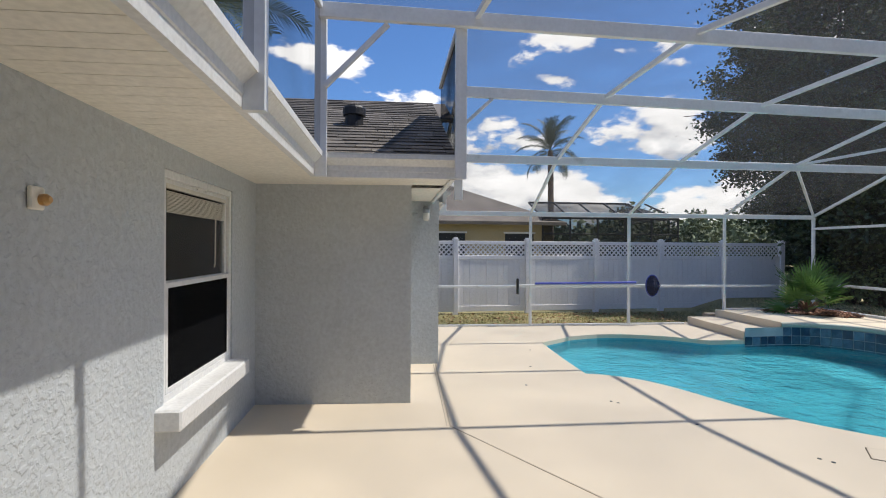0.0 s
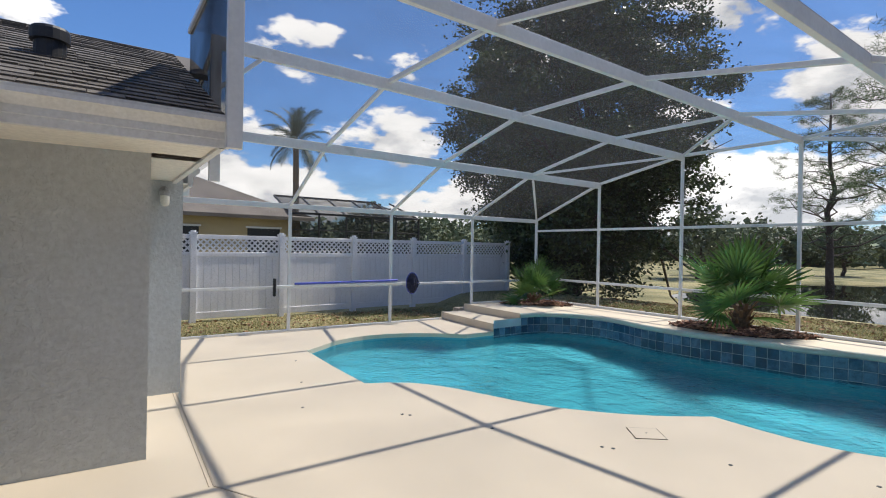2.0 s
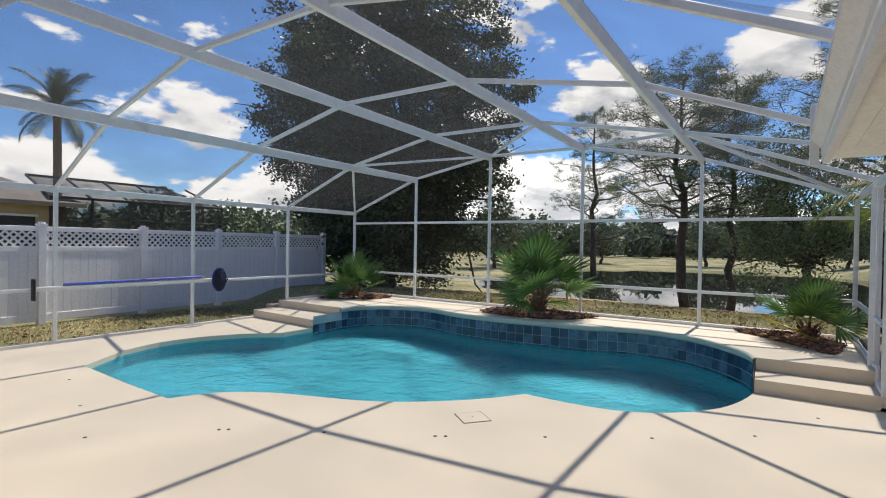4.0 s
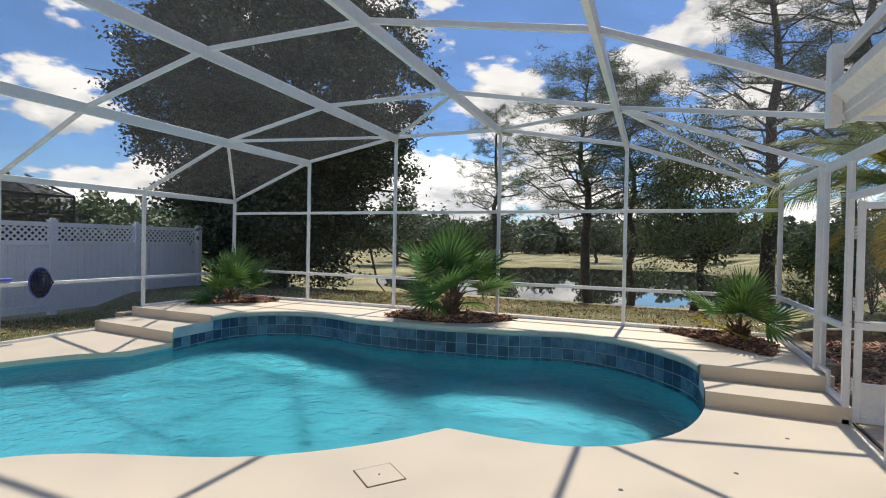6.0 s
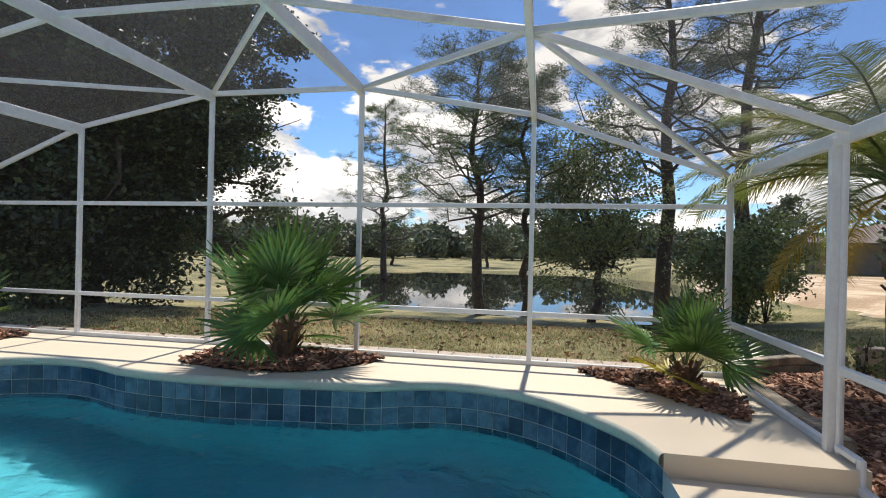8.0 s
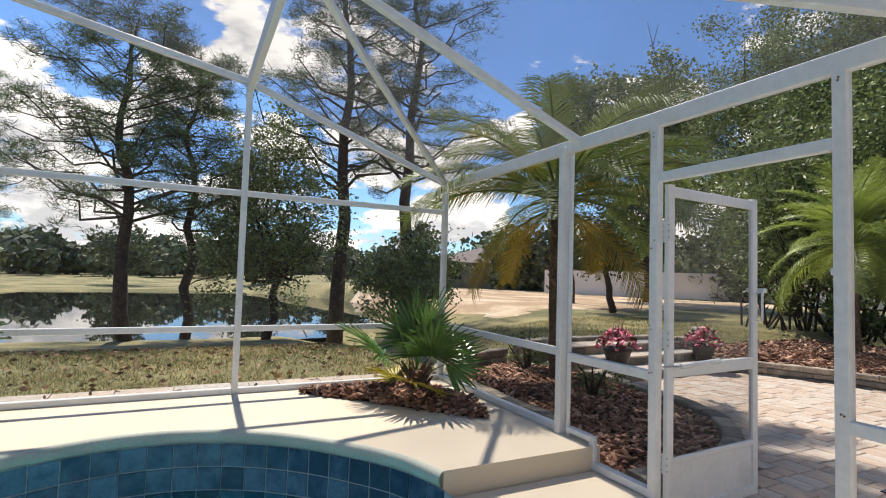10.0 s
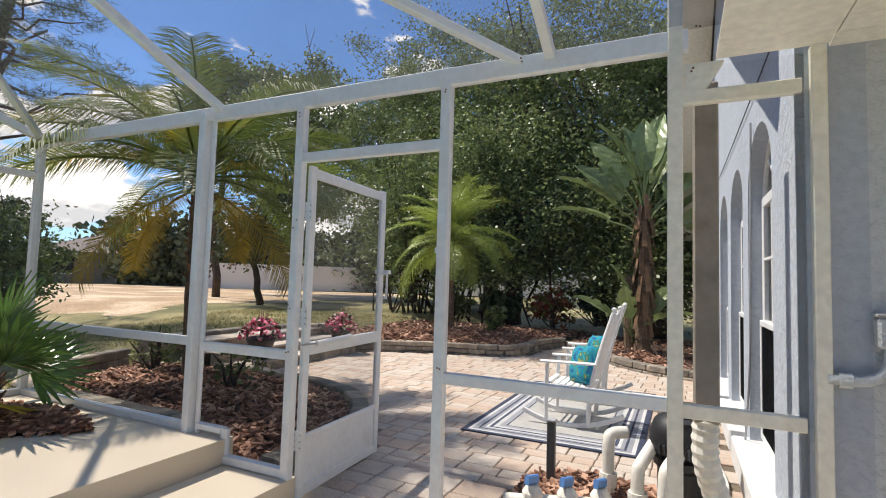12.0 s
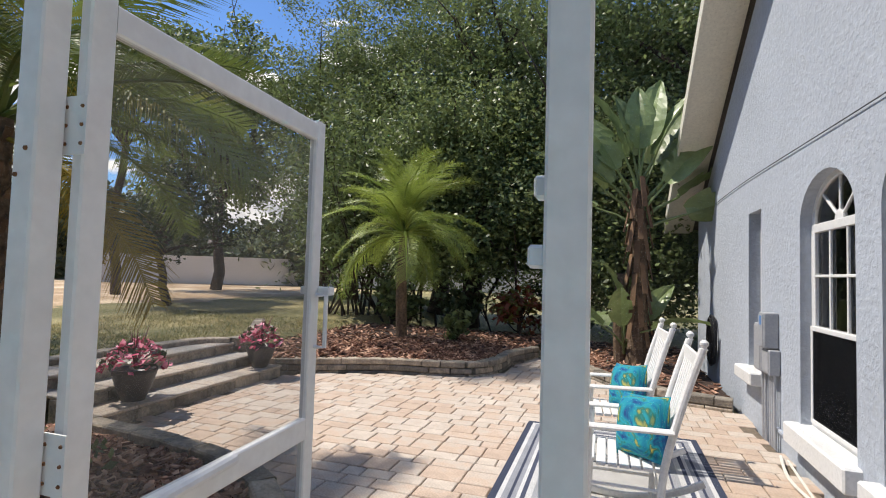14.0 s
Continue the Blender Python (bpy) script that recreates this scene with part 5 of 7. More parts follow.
def rocking_chair():
    """Faces +x; its base at the origin."""
    ch = thing("rocking_chair", (0, 0, 0), "white painted wooden rocking chair on the outdoor rug", "rocking chair", "rocking chairs")
    for y in (-0.27, 0.27):
        pts = [(-0.50 + 1.0 * i / 12, y, 0.016 + 0.13 * ((i - 6.6) / 6) ** 2) for i in range(13)]
        g = Geo()
        for a, b in zip(pts, pts[1:]):
            g.bar(a, b, 0.035, 0.045, c=0.006)
        part("rocker", g, WHITE_WOOD, ch)
        part("front_leg", Geo().tube([(0.26, y, 0.04), (0.26, y, 0.40), (0.25, y, 0.62)], [0.02, 0.024, 0.02], 10), WHITE_WOOD, ch)
        bp = [(-0.16, y, 0.04), (-0.19, y, 0.42), (-0.30, y, 0.85), (-0.40, y, 1.16)]
        po = part("back_post", Geo().tube(smooth_line(bp, 4), 0.024, 10), WHITE_WOOD, ch)
        part("finial", Geo().lathe((-0.405, y, 1.155), [(0.024, 0), (0.014, 0.012), (0.026, 0.03), (0.026, 0.045), (0.010, 0.06)], 10), WHITE_WOOD, po)
        part("armrest", Geo().bar((-0.24, y * 1.05, 0.645), (0.32, y * 1.05, 0.635), 0.075, 0.024, c=0.01), WHITE_WOOD, ch)
        for z in (0.18, 0.28):
            part("stretcher", Geo().tube([(-0.17, y, z), (0.26, y, z)], 0.011, 8), WHITE_WOOD, ch)
    for z, xx in ((0.20, 0.26), (0.30, 0.26), (0.22, -0.175)):
        part("stretcher", Geo().tube([(xx, -0.27, z), (xx, 0.27, z)], 0.011, 8), WHITE_WOOD, ch)
    for i in range(7):
        x = -0.17 + 0.07 * i
        part("seat_slat", Geo().bar((x, -0.275, 0.40 + 0.02 * (x > 0.2)), (x, 0.275, 0.40 + 0.02 * (x > 0.2)), 0.058, 0.018), WHITE_WOOD, ch)
    for z, xx, h in ((0.52, -0.222, 0.06), (1.08, -0.375, 0.09)):
        part("back_rail", Geo().bar((xx, -0.26, z), (xx, 0.26, z), 0.022, h), WHITE_WOOD, ch)
    for i in range(7):
        y = -0.21 + 0.07 * i
        part("back_slat", Geo().bar((-0.228, y, 0.54), (-0.372, y, 1.05), 0.014, 0.045, (0, 1, 0)), WHITE_WOOD, ch)
    return ch


first = rocking_chair()
first.location, first.scale = (6.12, -2.68, PZ + 0.008), (0.90, 0.90, 0.90)
copy_thing(first, pose(6.16, -3.78, PZ + 0.008, 0, 0, 4))


def pillow(at, turn, label):
    r = random.Random(7)
    m = bpy.data.materials.new("tropical_print")
    m.use_nodes = True
    n, l = m.node_tree.nodes, m.node_tree.links
    co, vo, rp, nz = n.new("ShaderNodeTexCoord"), n.new("ShaderNodeTexNoise"), n.new("ShaderNodeValToRGB"), n.new("ShaderNodeMapping")
    nz.inputs["Scale"].default_value = (9, 3, 3)
    nz.inputs["Rotation"].default_value = (0.4, 0.9, 0.6)
    vo.inputs["Scale"].default_value, vo.inputs["Detail"].default_value, vo.inputs["Distortion"].default_value = 1.6, 2, 2.5
    l.new(co.outputs["Object"], nz.inputs[0]), l.new(nz.outputs[0], vo.inputs["Vector"]), l.new(vo.outputs[0], rp.inputs[0])
    e = rp.color_ramp.elements
    e[0].position, e[0].color = 0.30, (0.006, 0.05, 0.20, 1)
    e[1].position, e[1].color = 0.68, (0.45, 0.42, 0.10, 1)
    for ps, c in ((0.42, (0.0, 0.20, 0.33, 1)), (0.52, (0.01, 0.30, 0.36, 1)), (0.60, (0.02, 0.16, 0.12, 1))):
        k = rp.color_ramp.elements.new(ps)
        k.color = c
    l.new(rp.outputs[0], n["Principled BSDF"].inputs["Base Color"])
    n["Principled BSDF"].inputs["Roughness"].default_value = 0.9
    g, N = Geo(), 14
    for sgn in (-1, 1):
        vs = []
        for i in range(N + 1):
            for j in range(N + 1):
                u, v = 2 * i / N - 1, 2 * j / N - 1
                pinch = 1 - 0.10 * (1 - abs(u)) * 0 - 0.07 * (u * u + v * v - 2 * u * u * v * v)
                t = 0.085 * ((1 - u ** 4) * (1 - v ** 4)) ** 0.6
                vs.append((sgn * t + 0.006 * math.sin(7 * u + 3 * v), u * 0.19 * pinch, v * 0.19 * pinch))
        k = N + 1
        fs = [(i * k + j, (i + 1) * k + j, (i + 1) * k + j + 1, i * k + j + 1) for i in range(N) for j in range(N)]
        g.add(vs, fs if sgn > 0 else [f[::-1] for f in fs])
    o = part("throw_pillow", g, m, smooth=True)
    o.matrix_world = pose(*at, 0, -16, turn) @ pose(0, 0, 0, 8, 0, 0)
    return tagged(o, label, "pillow", "throw pillows")


pillow((6.05, -2.66, PZ + 0.545), 38, "square teal tropical leaf print pillow on a rocking chair")
pillow((6.09, -3.78, PZ + 0.545), 34, "square teal and blue tropical print pillow on a rocking chair")

# ---- flower pots ----
POT = mat("dark_glazed_pot", (0.04, 0.035, 0.035), 0.4, var=0.2, scale=8)
PINK = mat("pink_petals", (0.72, 0.06, 0.18), 0.6, var=0.2, island=0.5, scale=6, trans=0.2, second=(0.80, 0.35, 0.45), patch=(0.45, 0.7))
STALK = mat("maroon_spikes", (0.16, 0.03, 0.05), 0.6, var=0.2, island=0.4, trans=0.1)


def flower_pot(at, s, seed):
    r = random.Random(seed)
    x, y, z = at
    th = thing("flower_pot", at, "dark round pot of pink flowers beside the garden steps", "flower pot", "flower pots")
    part("pot", Geo().lathe(at, [(0.10 * s, 0), (0.15 * s, 0.12 * s), (0.19 * s, 0.25 * s), (0.20 * s, 0.30 * s), (0.17 * s, 0.30 * s), (0.16 * s, 0.26 * s)], 18), POT, th, smooth=True)
    g, st, lf = Geo(), Geo(), Geo()
    for _ in range(260):
        a, q = r.uniform(0, 6.28), math.sqrt(r.random())
        p = Vector((x + 0.30 * s * q * math.cos(a), y + 0.30 * s * q * math.sin(a), z + (0.33 + 0.22 * (1 - q * q) + r.uniform(-0.07, 0.05)) * s))
        for tgt, w in ((g if r.random() < 0.7 else lf, r.uniform(0.03, 0.055) * s),):
            d = Vector((r.gauss(0, 1), r.gauss(0, 1), r.gauss(0.4, 0.6))).normalized()
            e = d.cross(Vector((0.3, 0.2, 1))).normalized()
            tgt.add([p - d * w, p + e * w * 0.7, p + d * w, p - e * w * 0.7], [(0, 1, 2, 3)])
    for _ in range(12):
        a, b = r.uniform(0, 6.28), r.uniform(0.1, 0.5)
        d = Vector((math.cos(a) * b, math.sin(a) * b, 1))
        p = Vector((x, y, z + 0.3 * s))
        e = Vector((-math.sin(a), math.cos(a), 0)) * 0.012 * s
        st.add([p - e, p + e, p + d * 0.42 * s], [(0, 1, 2)])
    part("flowers", g, PINK, th)
    part("spikes", st, STALK, th)
    part("leaves", lf, OAK_LEAF, th)


flower_pot((10.55, -3.12, 0.13), 1.0, 1)
flower_pot((10.58, -5.02, 0.13), 0.95, 2)

# ---- pool pipes and pump ----
pp = thing("pool_plumbing", (5.6, -0.85, 0), "white pool pipes with blue-handled valves over mulch", "pool plumbing")
BLUEV = plain("blue_valve_handle", (0.10, 0.25, 0.55), 0.5)
def run(name, pts, r=0.036):
    return part(name, Geo().tube(smooth_line(pts, 5) if len(pts) > 2 else pts, r, 12), PVC, pp, smooth=True)
run("pipe", [(6.12, -0.50, -0.02), (6.12, -0.50, 0.06)])
run("pipe", [(6.13, -0.51, 0.08), (5.55, -0.73, 0.08)])
run("pipe", [(5.62, -0.95, 0.0), (5.62, -0.95, 0.34), (5.60, -0.98, 0.40), (5.52, -1.02, 0.41)])
run("pipe", [(5.44, -0.72, 0.0), (5.44, -0.72, 0.26), (5.42, -0.76, 0.33), (5.30, -0.98, 0.50)], 0.035)
run("pipe", [(5.30, -0.55, 0.0), (5.30, -0.55, 0.30), (5.28, -0.6, 0.38), (5.2, -0.9, 0.40)], 0.035)
for x, y in ((5.98, -0.565), (5.80, -0.63), (5.63, -0.70)):
    v = part("valve", Geo().lathe((x, y, 0.01), [(0.05, 0), (0.058, 0.02), (0.058, 0.12), (0.045, 0.14), (0.03, 0.16)], 12), PVC, pp)
    part("handle", Geo().bar((x - 0.015, y - 0.04, 0.19), (x + 0.02, y + 0.05, 0.205), 0.03, 0.05, c=0.008), BLUEV, v)
for x, y, h in ((5.44, -0.72, 0.10), (5.62, -0.95, 0.1), (5.30, -0.55, 0.1)):
    part("coupling", Geo().lathe((x, y, h), [(0.05, 0), (0.052, 0.06), (0.05, 0.08)], 12), PVC, pp)
st = thing("stake", (5.98, -1.02, 0), "dark grey square metal post in the mulch", "post")
part("shaft", Geo().box(5.955, 6.005, -1.045, -0.995, 0, 0.41, 0.004), DARK_METAL, st)
part("cap", Geo().box(5.95, 6.01, -1.05, -0.99, 0.41, 0.425, 0.004), GREY_METAL, st)
pump = thing("pool_pump", (5.22, -0.90, 0), "black pool pump with a rounded cover and blue-lit control panel", "pool pump")
part("foot", Geo().box(5.09, 5.35, -1.12, -0.74, 0.0, 0.05, 0.008), BLACK, pump)
part("strainer_housing", Geo().lathe((5.22, -0.90, 0.05), [(0.11, 0), (0.13, 0.06), (0.13, 0.24), (0.15, 0.26), (0.15, 0.30), (0.12, 0.32)], 20), BLACK, pump, smooth=False)
part("motor_cover", Geo().lathe((5.22, -0.90, 0.37), [(0.12, 0), (0.165, 0.01), (0.175, 0.06), (0.17, 0.12), (0.145, 0.18), (0.10, 0.215), (0.04, 0.23)], 24), BLACK, pump, smooth=True)
for i in range(9):
    a = math.radians(50 + i * 10)
    ca, sa = math.cos(a), math.sin(a)
    part("vent_rib", Geo().tube([(5.22 + 0.172 * ca, -0.90 + 0.172 * sa, 0.385), (5.22 + 0.181 * ca, -0.90 + 0.181 * sa, 0.44)], 0.006, 5), DARK_METAL, pump)
panel = part("control_panel", Geo().slab((5.165, -0.86, 0.625), (5.275, -0.86, 0.625), (5.275, -0.75, 0.565), (5.165, -0.75, 0.565), 0.05), BLACK, pump, "black control panel with a hinged cover")
part("display", Geo().slab((5.175, -0.850, 0.630), (5.265, -0.850, 0.630), (5.265, -0.785, 0.595), (5.175, -0.785, 0.595), 0.008), plain("pump_display", (0.30, 0.52, 0.80), 0.3), panel, "pale blue display")
part("hinged_cover", Geo().box(5.165, 5.275, -0.88, -0.866, 0.585, 0.66, 0.004), BLACK, panel)

# ---- electric boxes and cables on the gable wall ----
eb = thing("electric_boxes", (4.85, -4.65, 0.6), "grey electric boxes with conduits on the stucco wall", "electric box")
for nm, y0, y1, z0, z1, d in (("meter_box", -4.86, -4.65, 0.62, 1.05, 0.10), ("disconnect_box", -4.63, -4.48, 0.85, 1.16, 0.12), ("lower_box", -4.64, -4.44, 0.62, 0.84, 0.09)):
    b = part(nm, Geo().box(4.832, 4.83 + d, y0, y1, z0, z1, 0.008), GREY_METAL, eb)
    part("cover", Geo().box(4.83 + d, 4.836 + d, y0 + 0.012, y1 - 0.012, z0 + 0.02, z1 - 0.02), GREY_METAL, b)
part("sticker", Geo().box(4.958, 4.960, -4.58, -4.53, 1.05, 1.13), BLUEV, eb)
for i, y in enumerate((-4.81, -4.73, -4.59, -4.53, -4.47)):
    part("conduit_pipe", Geo().tube([(4.87, y, 0.64), (4.87, y + 0.01, 0.2), (4.87, y + 0.02, 0.0)], 0.013, 8), GREY_METAL, eb)
wr = thing("wall_cable", (4.84, -3, 2.3), "thin dark cable sagging across the stucco wall", "cable")
part("strand", Geo().tube(smooth_line([(4.842, -7.2, 2.50), (4.842, -5.5, 2.52), (4.842, -2.7, 2.47), (4.842, -0.4, 2.44)], 6), 0.004, 6), DARK_METAL, wr)
part("strand", Geo().tube(smooth_line([(4.845, -1.20, 2.3), (4.85, -1.22, 1.4), (4.85, -1.3, 0.8), (4.86, -1.6, 0.1)], 6), 0.007, 6), GREY_METAL, wr)
gc = thing("garden_cable", (4.98, -2.5, 0), "pale cable lying along the foot of the wall", "cable")
part("strand", Geo().tube(smooth_line([(4.9, -4.2, 0.02), (5.0, -3.6, 0.02), (4.95, -2.8, 0.02), (5.03, -2.0, 0.02), (4.96, -1.3, 0.02)], 8), 0.012, 6), PVC, gc)
part("strand", Geo().tube(smooth_line([(4.88, -4.1, 0.02), (4.96, -3.3, 0.022), (5.02, -2.6, 0.02), (4.95, -1.6, 0.02), (5.02, -1.2, 0.02)], 8), 0.010, 6), PVC, gc)
hr = thing("hose_coil", (4.9, -7.15, 0.4), "black garden hose coiled on a wall bracket", "garden hose")
for i in range(7):
    a0 = 0.11 + 0.012 * i
    part("hose_loop", Geo().tube([(4.86 + 0.018 * (i % 4) + 0.0, -7.15 - a0 * math.sin(t) * 1.2, 0.62 + (a0 + 0.16) * math.cos(t)) for t in np.linspace(0, 2 * math.pi, 22)], 0.011, 6), BLACK, hr)
part("bracket", Geo().box(4.832, 4.95, -7.22, -7.08, 0.80, 0.86, 0.01), BLACK, hr)

# ---- neighbour's house and far houses ----
def far_house(x, y, w, d, h, rise, turn, wall_mat, roof_mat, label, lanai=False):
    th = thing("house", (0, 0, -0.2), label, "house")
    hw, hd, o = w / 2, d / 2, 0.5
    part("wall", Geo().box(-hw, hw, -hd, hd, -0.2, h), wall_mat, th)
    r = max(0.4, hw - hd)
    e = [(-hw - o, -hd - o, h - 0.1), (hw + o, -hd - o, h - 0.1), (hw + o, hd + o, h - 0.1), (-hw - o, hd + o, h - 0.1)]
    g = Geo().add(e + [(-r, 0, h + rise), (r, 0, h + rise)], [(0, 1, 5, 4), (1, 2, 5), (2, 3, 4, 5), (3, 0, 4), (3, 2, 1, 0)])
    g.box(-hw - o, hw + o, -hd - o, -hd - o + 0.05, h - 0.25, h - 0.1)
    part("roof", g, roof_mat, th)
    for i in range(3):
        xx = -hw + w * (i + 0.5) / 3
        p = part("window", Geo().box(xx - 0.7, xx + 0.7, -hd - 0.03, -hd, 0.9, 2.1), DARK_IN, th)
        part("frame", Geo().box(xx - 0.78, xx + 0.78, -hd - 0.05, -hd - 0.031, 2.1, 2.18).box(xx - 0.78, xx + 0.78, -hd - 0.05, -hd - 0.031, 0.82, 0.9), TRIM, p)
    th.matrix_world = pose(x, y, 0, 0, 0, turn)
    return th


far_house(3.2, 27.5, 10, 9, 2.75, 2.2, 4, BEIGE_WALL, SHINGLE_TAN, "beige stucco neighbour house with a tan shingle roof behind the fence")
lan = thing("neighbour_screen_cage", (11.3, 25, 0), "dark bronze framed pool screen cage beside the neighbour house", "screen cage")
BRONZE = mat("bronze_aluminium", (0.03, 0.028, 0.026), 0.5)
DARKSCR = mesh_screen("neighbour_screen", 0.7, (0.045, 0.045, 0.05))
for i in range(6):
    x = 7.9 + 1.35 * i
    part("post", Geo().bar((x, 23, 0), (x, 23, 3.05), 0.07, 0.07, (1, 0, 0)), BRONZE, lan)
    part("rafter", Geo().bar((x, 23, 3.05), (x - 0.4 * (i == 5), 25.5, 4.0), 0.06, 0.08), BRONZE, lan)
part("beam", Geo().bar((7.9, 23, 3.05), (14.65, 23, 3.05), 0.07, 0.1), BRONZE, lan)
part("beam", Geo().bar((7.9, 25.5, 4.0), (13.2, 25.5, 4.0), 0.07, 0.1), BRONZE, lan)
part("rail", Geo().bar((7.9, 23, 2.3), (14.65, 23, 2.3), 0.05, 0.06), BRONZE, lan)
part("screen_panel", Geo().add([(7.9, 23, 0), (14.65, 23, 0), (14.65, 23, 3.0), (7.9, 23, 3.0)], [(0, 1, 2, 3)]), DARKSCR, lan)
part("screen_panel", Geo().add([(7.9, 23, 3.05), (14.65, 23, 3.05), (13.2, 25.5, 4.0), (7.9, 25.5, 4.0)], [(0, 1, 2, 3)]), DARKSCR, lan)
part("screen_panel", Geo().add([(14.65, 23, 3.05), (14.65, 28, 3.05), (13.2, 25.5, 4.0)], [(0, 1, 2)]), DARKSCR, lan)
FARWALL = mat("far_cream_wall", (0.24, 0.21, 0.175), 0.9)
FARROOF = mat("far_brown_roof", (0.20, 0.16, 0.14), 0.9)
for x, y, t, w in ((98, 43, -60, 16), (118, 15, -85, 18), (112, -18, -95, 15), (92, -41, -120, 16), (56, -50, -150, 14), (112, 66, -60, 18), (72, 74, -30, 16)):
    far_house(x, y, w, 10, 2.7, 2.0, t, FARWALL, FARROOF, "distant cream house with a low brown roof across the pond")
far_house(46, -23.5, 11, 9, 2.5, 1.5, -118, FARWALL, FARROOF, "low cream house with a brown roof beyond the bare field")
cw = thing("boundary_wall", (40, -28, 0), "long white boundary wall across the bare field", "boundary wall")
WHITEW = mat("white_block_wall", (0.72, 0.70, 0.68), 0.9, var=0.06, scale=0.6)
wa, wb = Vector((32.2, -18.9, 0)), Vector((23, -26.0, 0))
part("wall", Geo().bar(wa + fup * 1.2, wb + fup * 1.2, 0.2, 1.5), WHITEW, cw)
part("coping", Geo().bar(wa + fup * 1.97, wb + fup * 1.97, 0.26, 0.05), WHITEW, cw)
part("wall", Geo().bar(wb + fup * 1.2, Vector((8, -27, 1.2)), 0.2, 1.5), WHITEW, cw)


# ---- plants ----
def leaf_cloud(centres, size, rs, flat=0.35, aspect=0.55):
    """Many small leaves, one four-cornered blade at each centre."""
    n = len(centres)
    d = rs.normal(size=(n, 3))
    d[:, 2] *= flat + 0.3
    d /= np.linalg.norm(d, axis=1)[:, None]
    e = np.cross(d, rs.normal(size=(n, 3)))
    e /= np.linalg.norm(e, axis=1)[:, None] + 1e-9
    s = (size * rs.uniform(0.6, 1.3, n))[:, None]
    a, b = d * s * 0.5, e * s * 0.5 * aspect
    v = np.stack([centres - a, centres + b - a * 0.1, centres + a, centres - b - a * 0.1], 1).reshape(-1, 3)
    g = Geo()
    g.v = v
    g.f = np.arange(4 * n).reshape(n, 4)
    return g


def mass_part(name, geo, material, parent=None, label=""):
    """Like part(), for large arrays."""
    off = BASE[parent.name] if parent else Vector((0, 0, 0))
    v = np.asarray(geo.v, dtype=np.float32) - np.array(off[:], dtype=np.float32)
    f = np.asarray(geo.f, dtype=np.int32)
    me = bpy.data.meshes.new(name)
    k = f.shape[1]
    me.vertices.add(len(v))
    me.vertices.foreach_set("co", v.ravel())
    me.loops.add(f.size)
    me.loops.foreach_set("vertex_index", f.ravel())
    me.polygons.add(len(f))
    me.polygons.foreach_set("loop_start", np.arange(0, f.size, k, dtype=np.int32))
    me.update(calc_edges=True)
    me.materials.append(material)
    ob = new(name, me)
    if parent:
        ob.parent = parent
    BASE[ob.name] = off
    if label:
        ob["label"] = label
    return ob


def clumps(centre, radii, n_clump, n_leaf, spread, rs, hollow=0.55, low=-0.8):
    """Leaf places in clumps through a rounded crown."""
    out, tips = [], []
    while len(tips) < n_clump:
        p = rs.normal(size=3)
        p /= np.linalg.norm(p)
        if p[2] < low:
            continue
        q = p * rs.uniform(hollow, 1.0) * (1 + 0.22 * math.sin(3.1 * p[0] + 5 * p[1]) * math.cos(4 * p[2]))
        tips.append(np.array(centre) + q * np.array(radii))
    for t in tips:
        k = int(n_leaf * rs.uniform(0.5, 1.4))
        out.append(t + rs.normal(size=(k, 3)) * spread * rs.uniform(0.6, 1.25) * np.array([1, 1, 0.6]))
    return np.concatenate(out), tips


def limb(p, q, r0, r1, rs, n=5, sag=0.06):
    p, q = np.array(p, float), np.array(q, float)
    L = np.linalg.norm(q - p)
    pts = [p + (q - p) * i / n + (rs.normal(size=3) * L * sag if 0 < i < n else 0) for i in range(n + 1)]
    return pts, [r0 + (r1 - r0) * i / n for i in range(n + 1)]


def broad_tree(at, trunk_h, trunk_r, centre, radii, n_clump, n_leaf, spread, leaf, material, label, seed, limbs=14, name="oak_tree", low=-0.8, hollow=0.5):
    rs = np.random.RandomState(seed)
    th = thing(name, at, label, "tree")
    places, tips = clumps(centre, radii, n_clump, n_leaf, spread, rs, hollow, low)
    g = Geo()
    top = (at[0] + rs.uniform(-0.3, 0.3), at[1] + rs.uniform(-0.3, 0.3), at[2] + trunk_h)
    pts, rr = limb(at, top, trunk_r, trunk_r * 0.7, rs, 5, 0.03)
    g.tube(pts, rr, 9)
    for t in tips[:: max(1, len(tips) // limbs)]:
        pts, rr = limb(top, t, trunk_r * 0.5, 0.02, rs, 5, 0.07)
        g.tube(pts, rr, 6)
        for _ in range(2):
            m = pts[rs.randint(2, 4)]
            e = np.array(t) + rs.normal(size=3) * np.array(radii) * 0.25
            p2, r2 = limb(m, e, trunk_r * 0.2, 0.012, rs, 3, 0.07)
            g.tube(p2, r2, 5)
    part("trunk", g, BARK, th, smooth=True)
    mass_part("crown", leaf_cloud(places, leaf, rs), material, th)
    return th


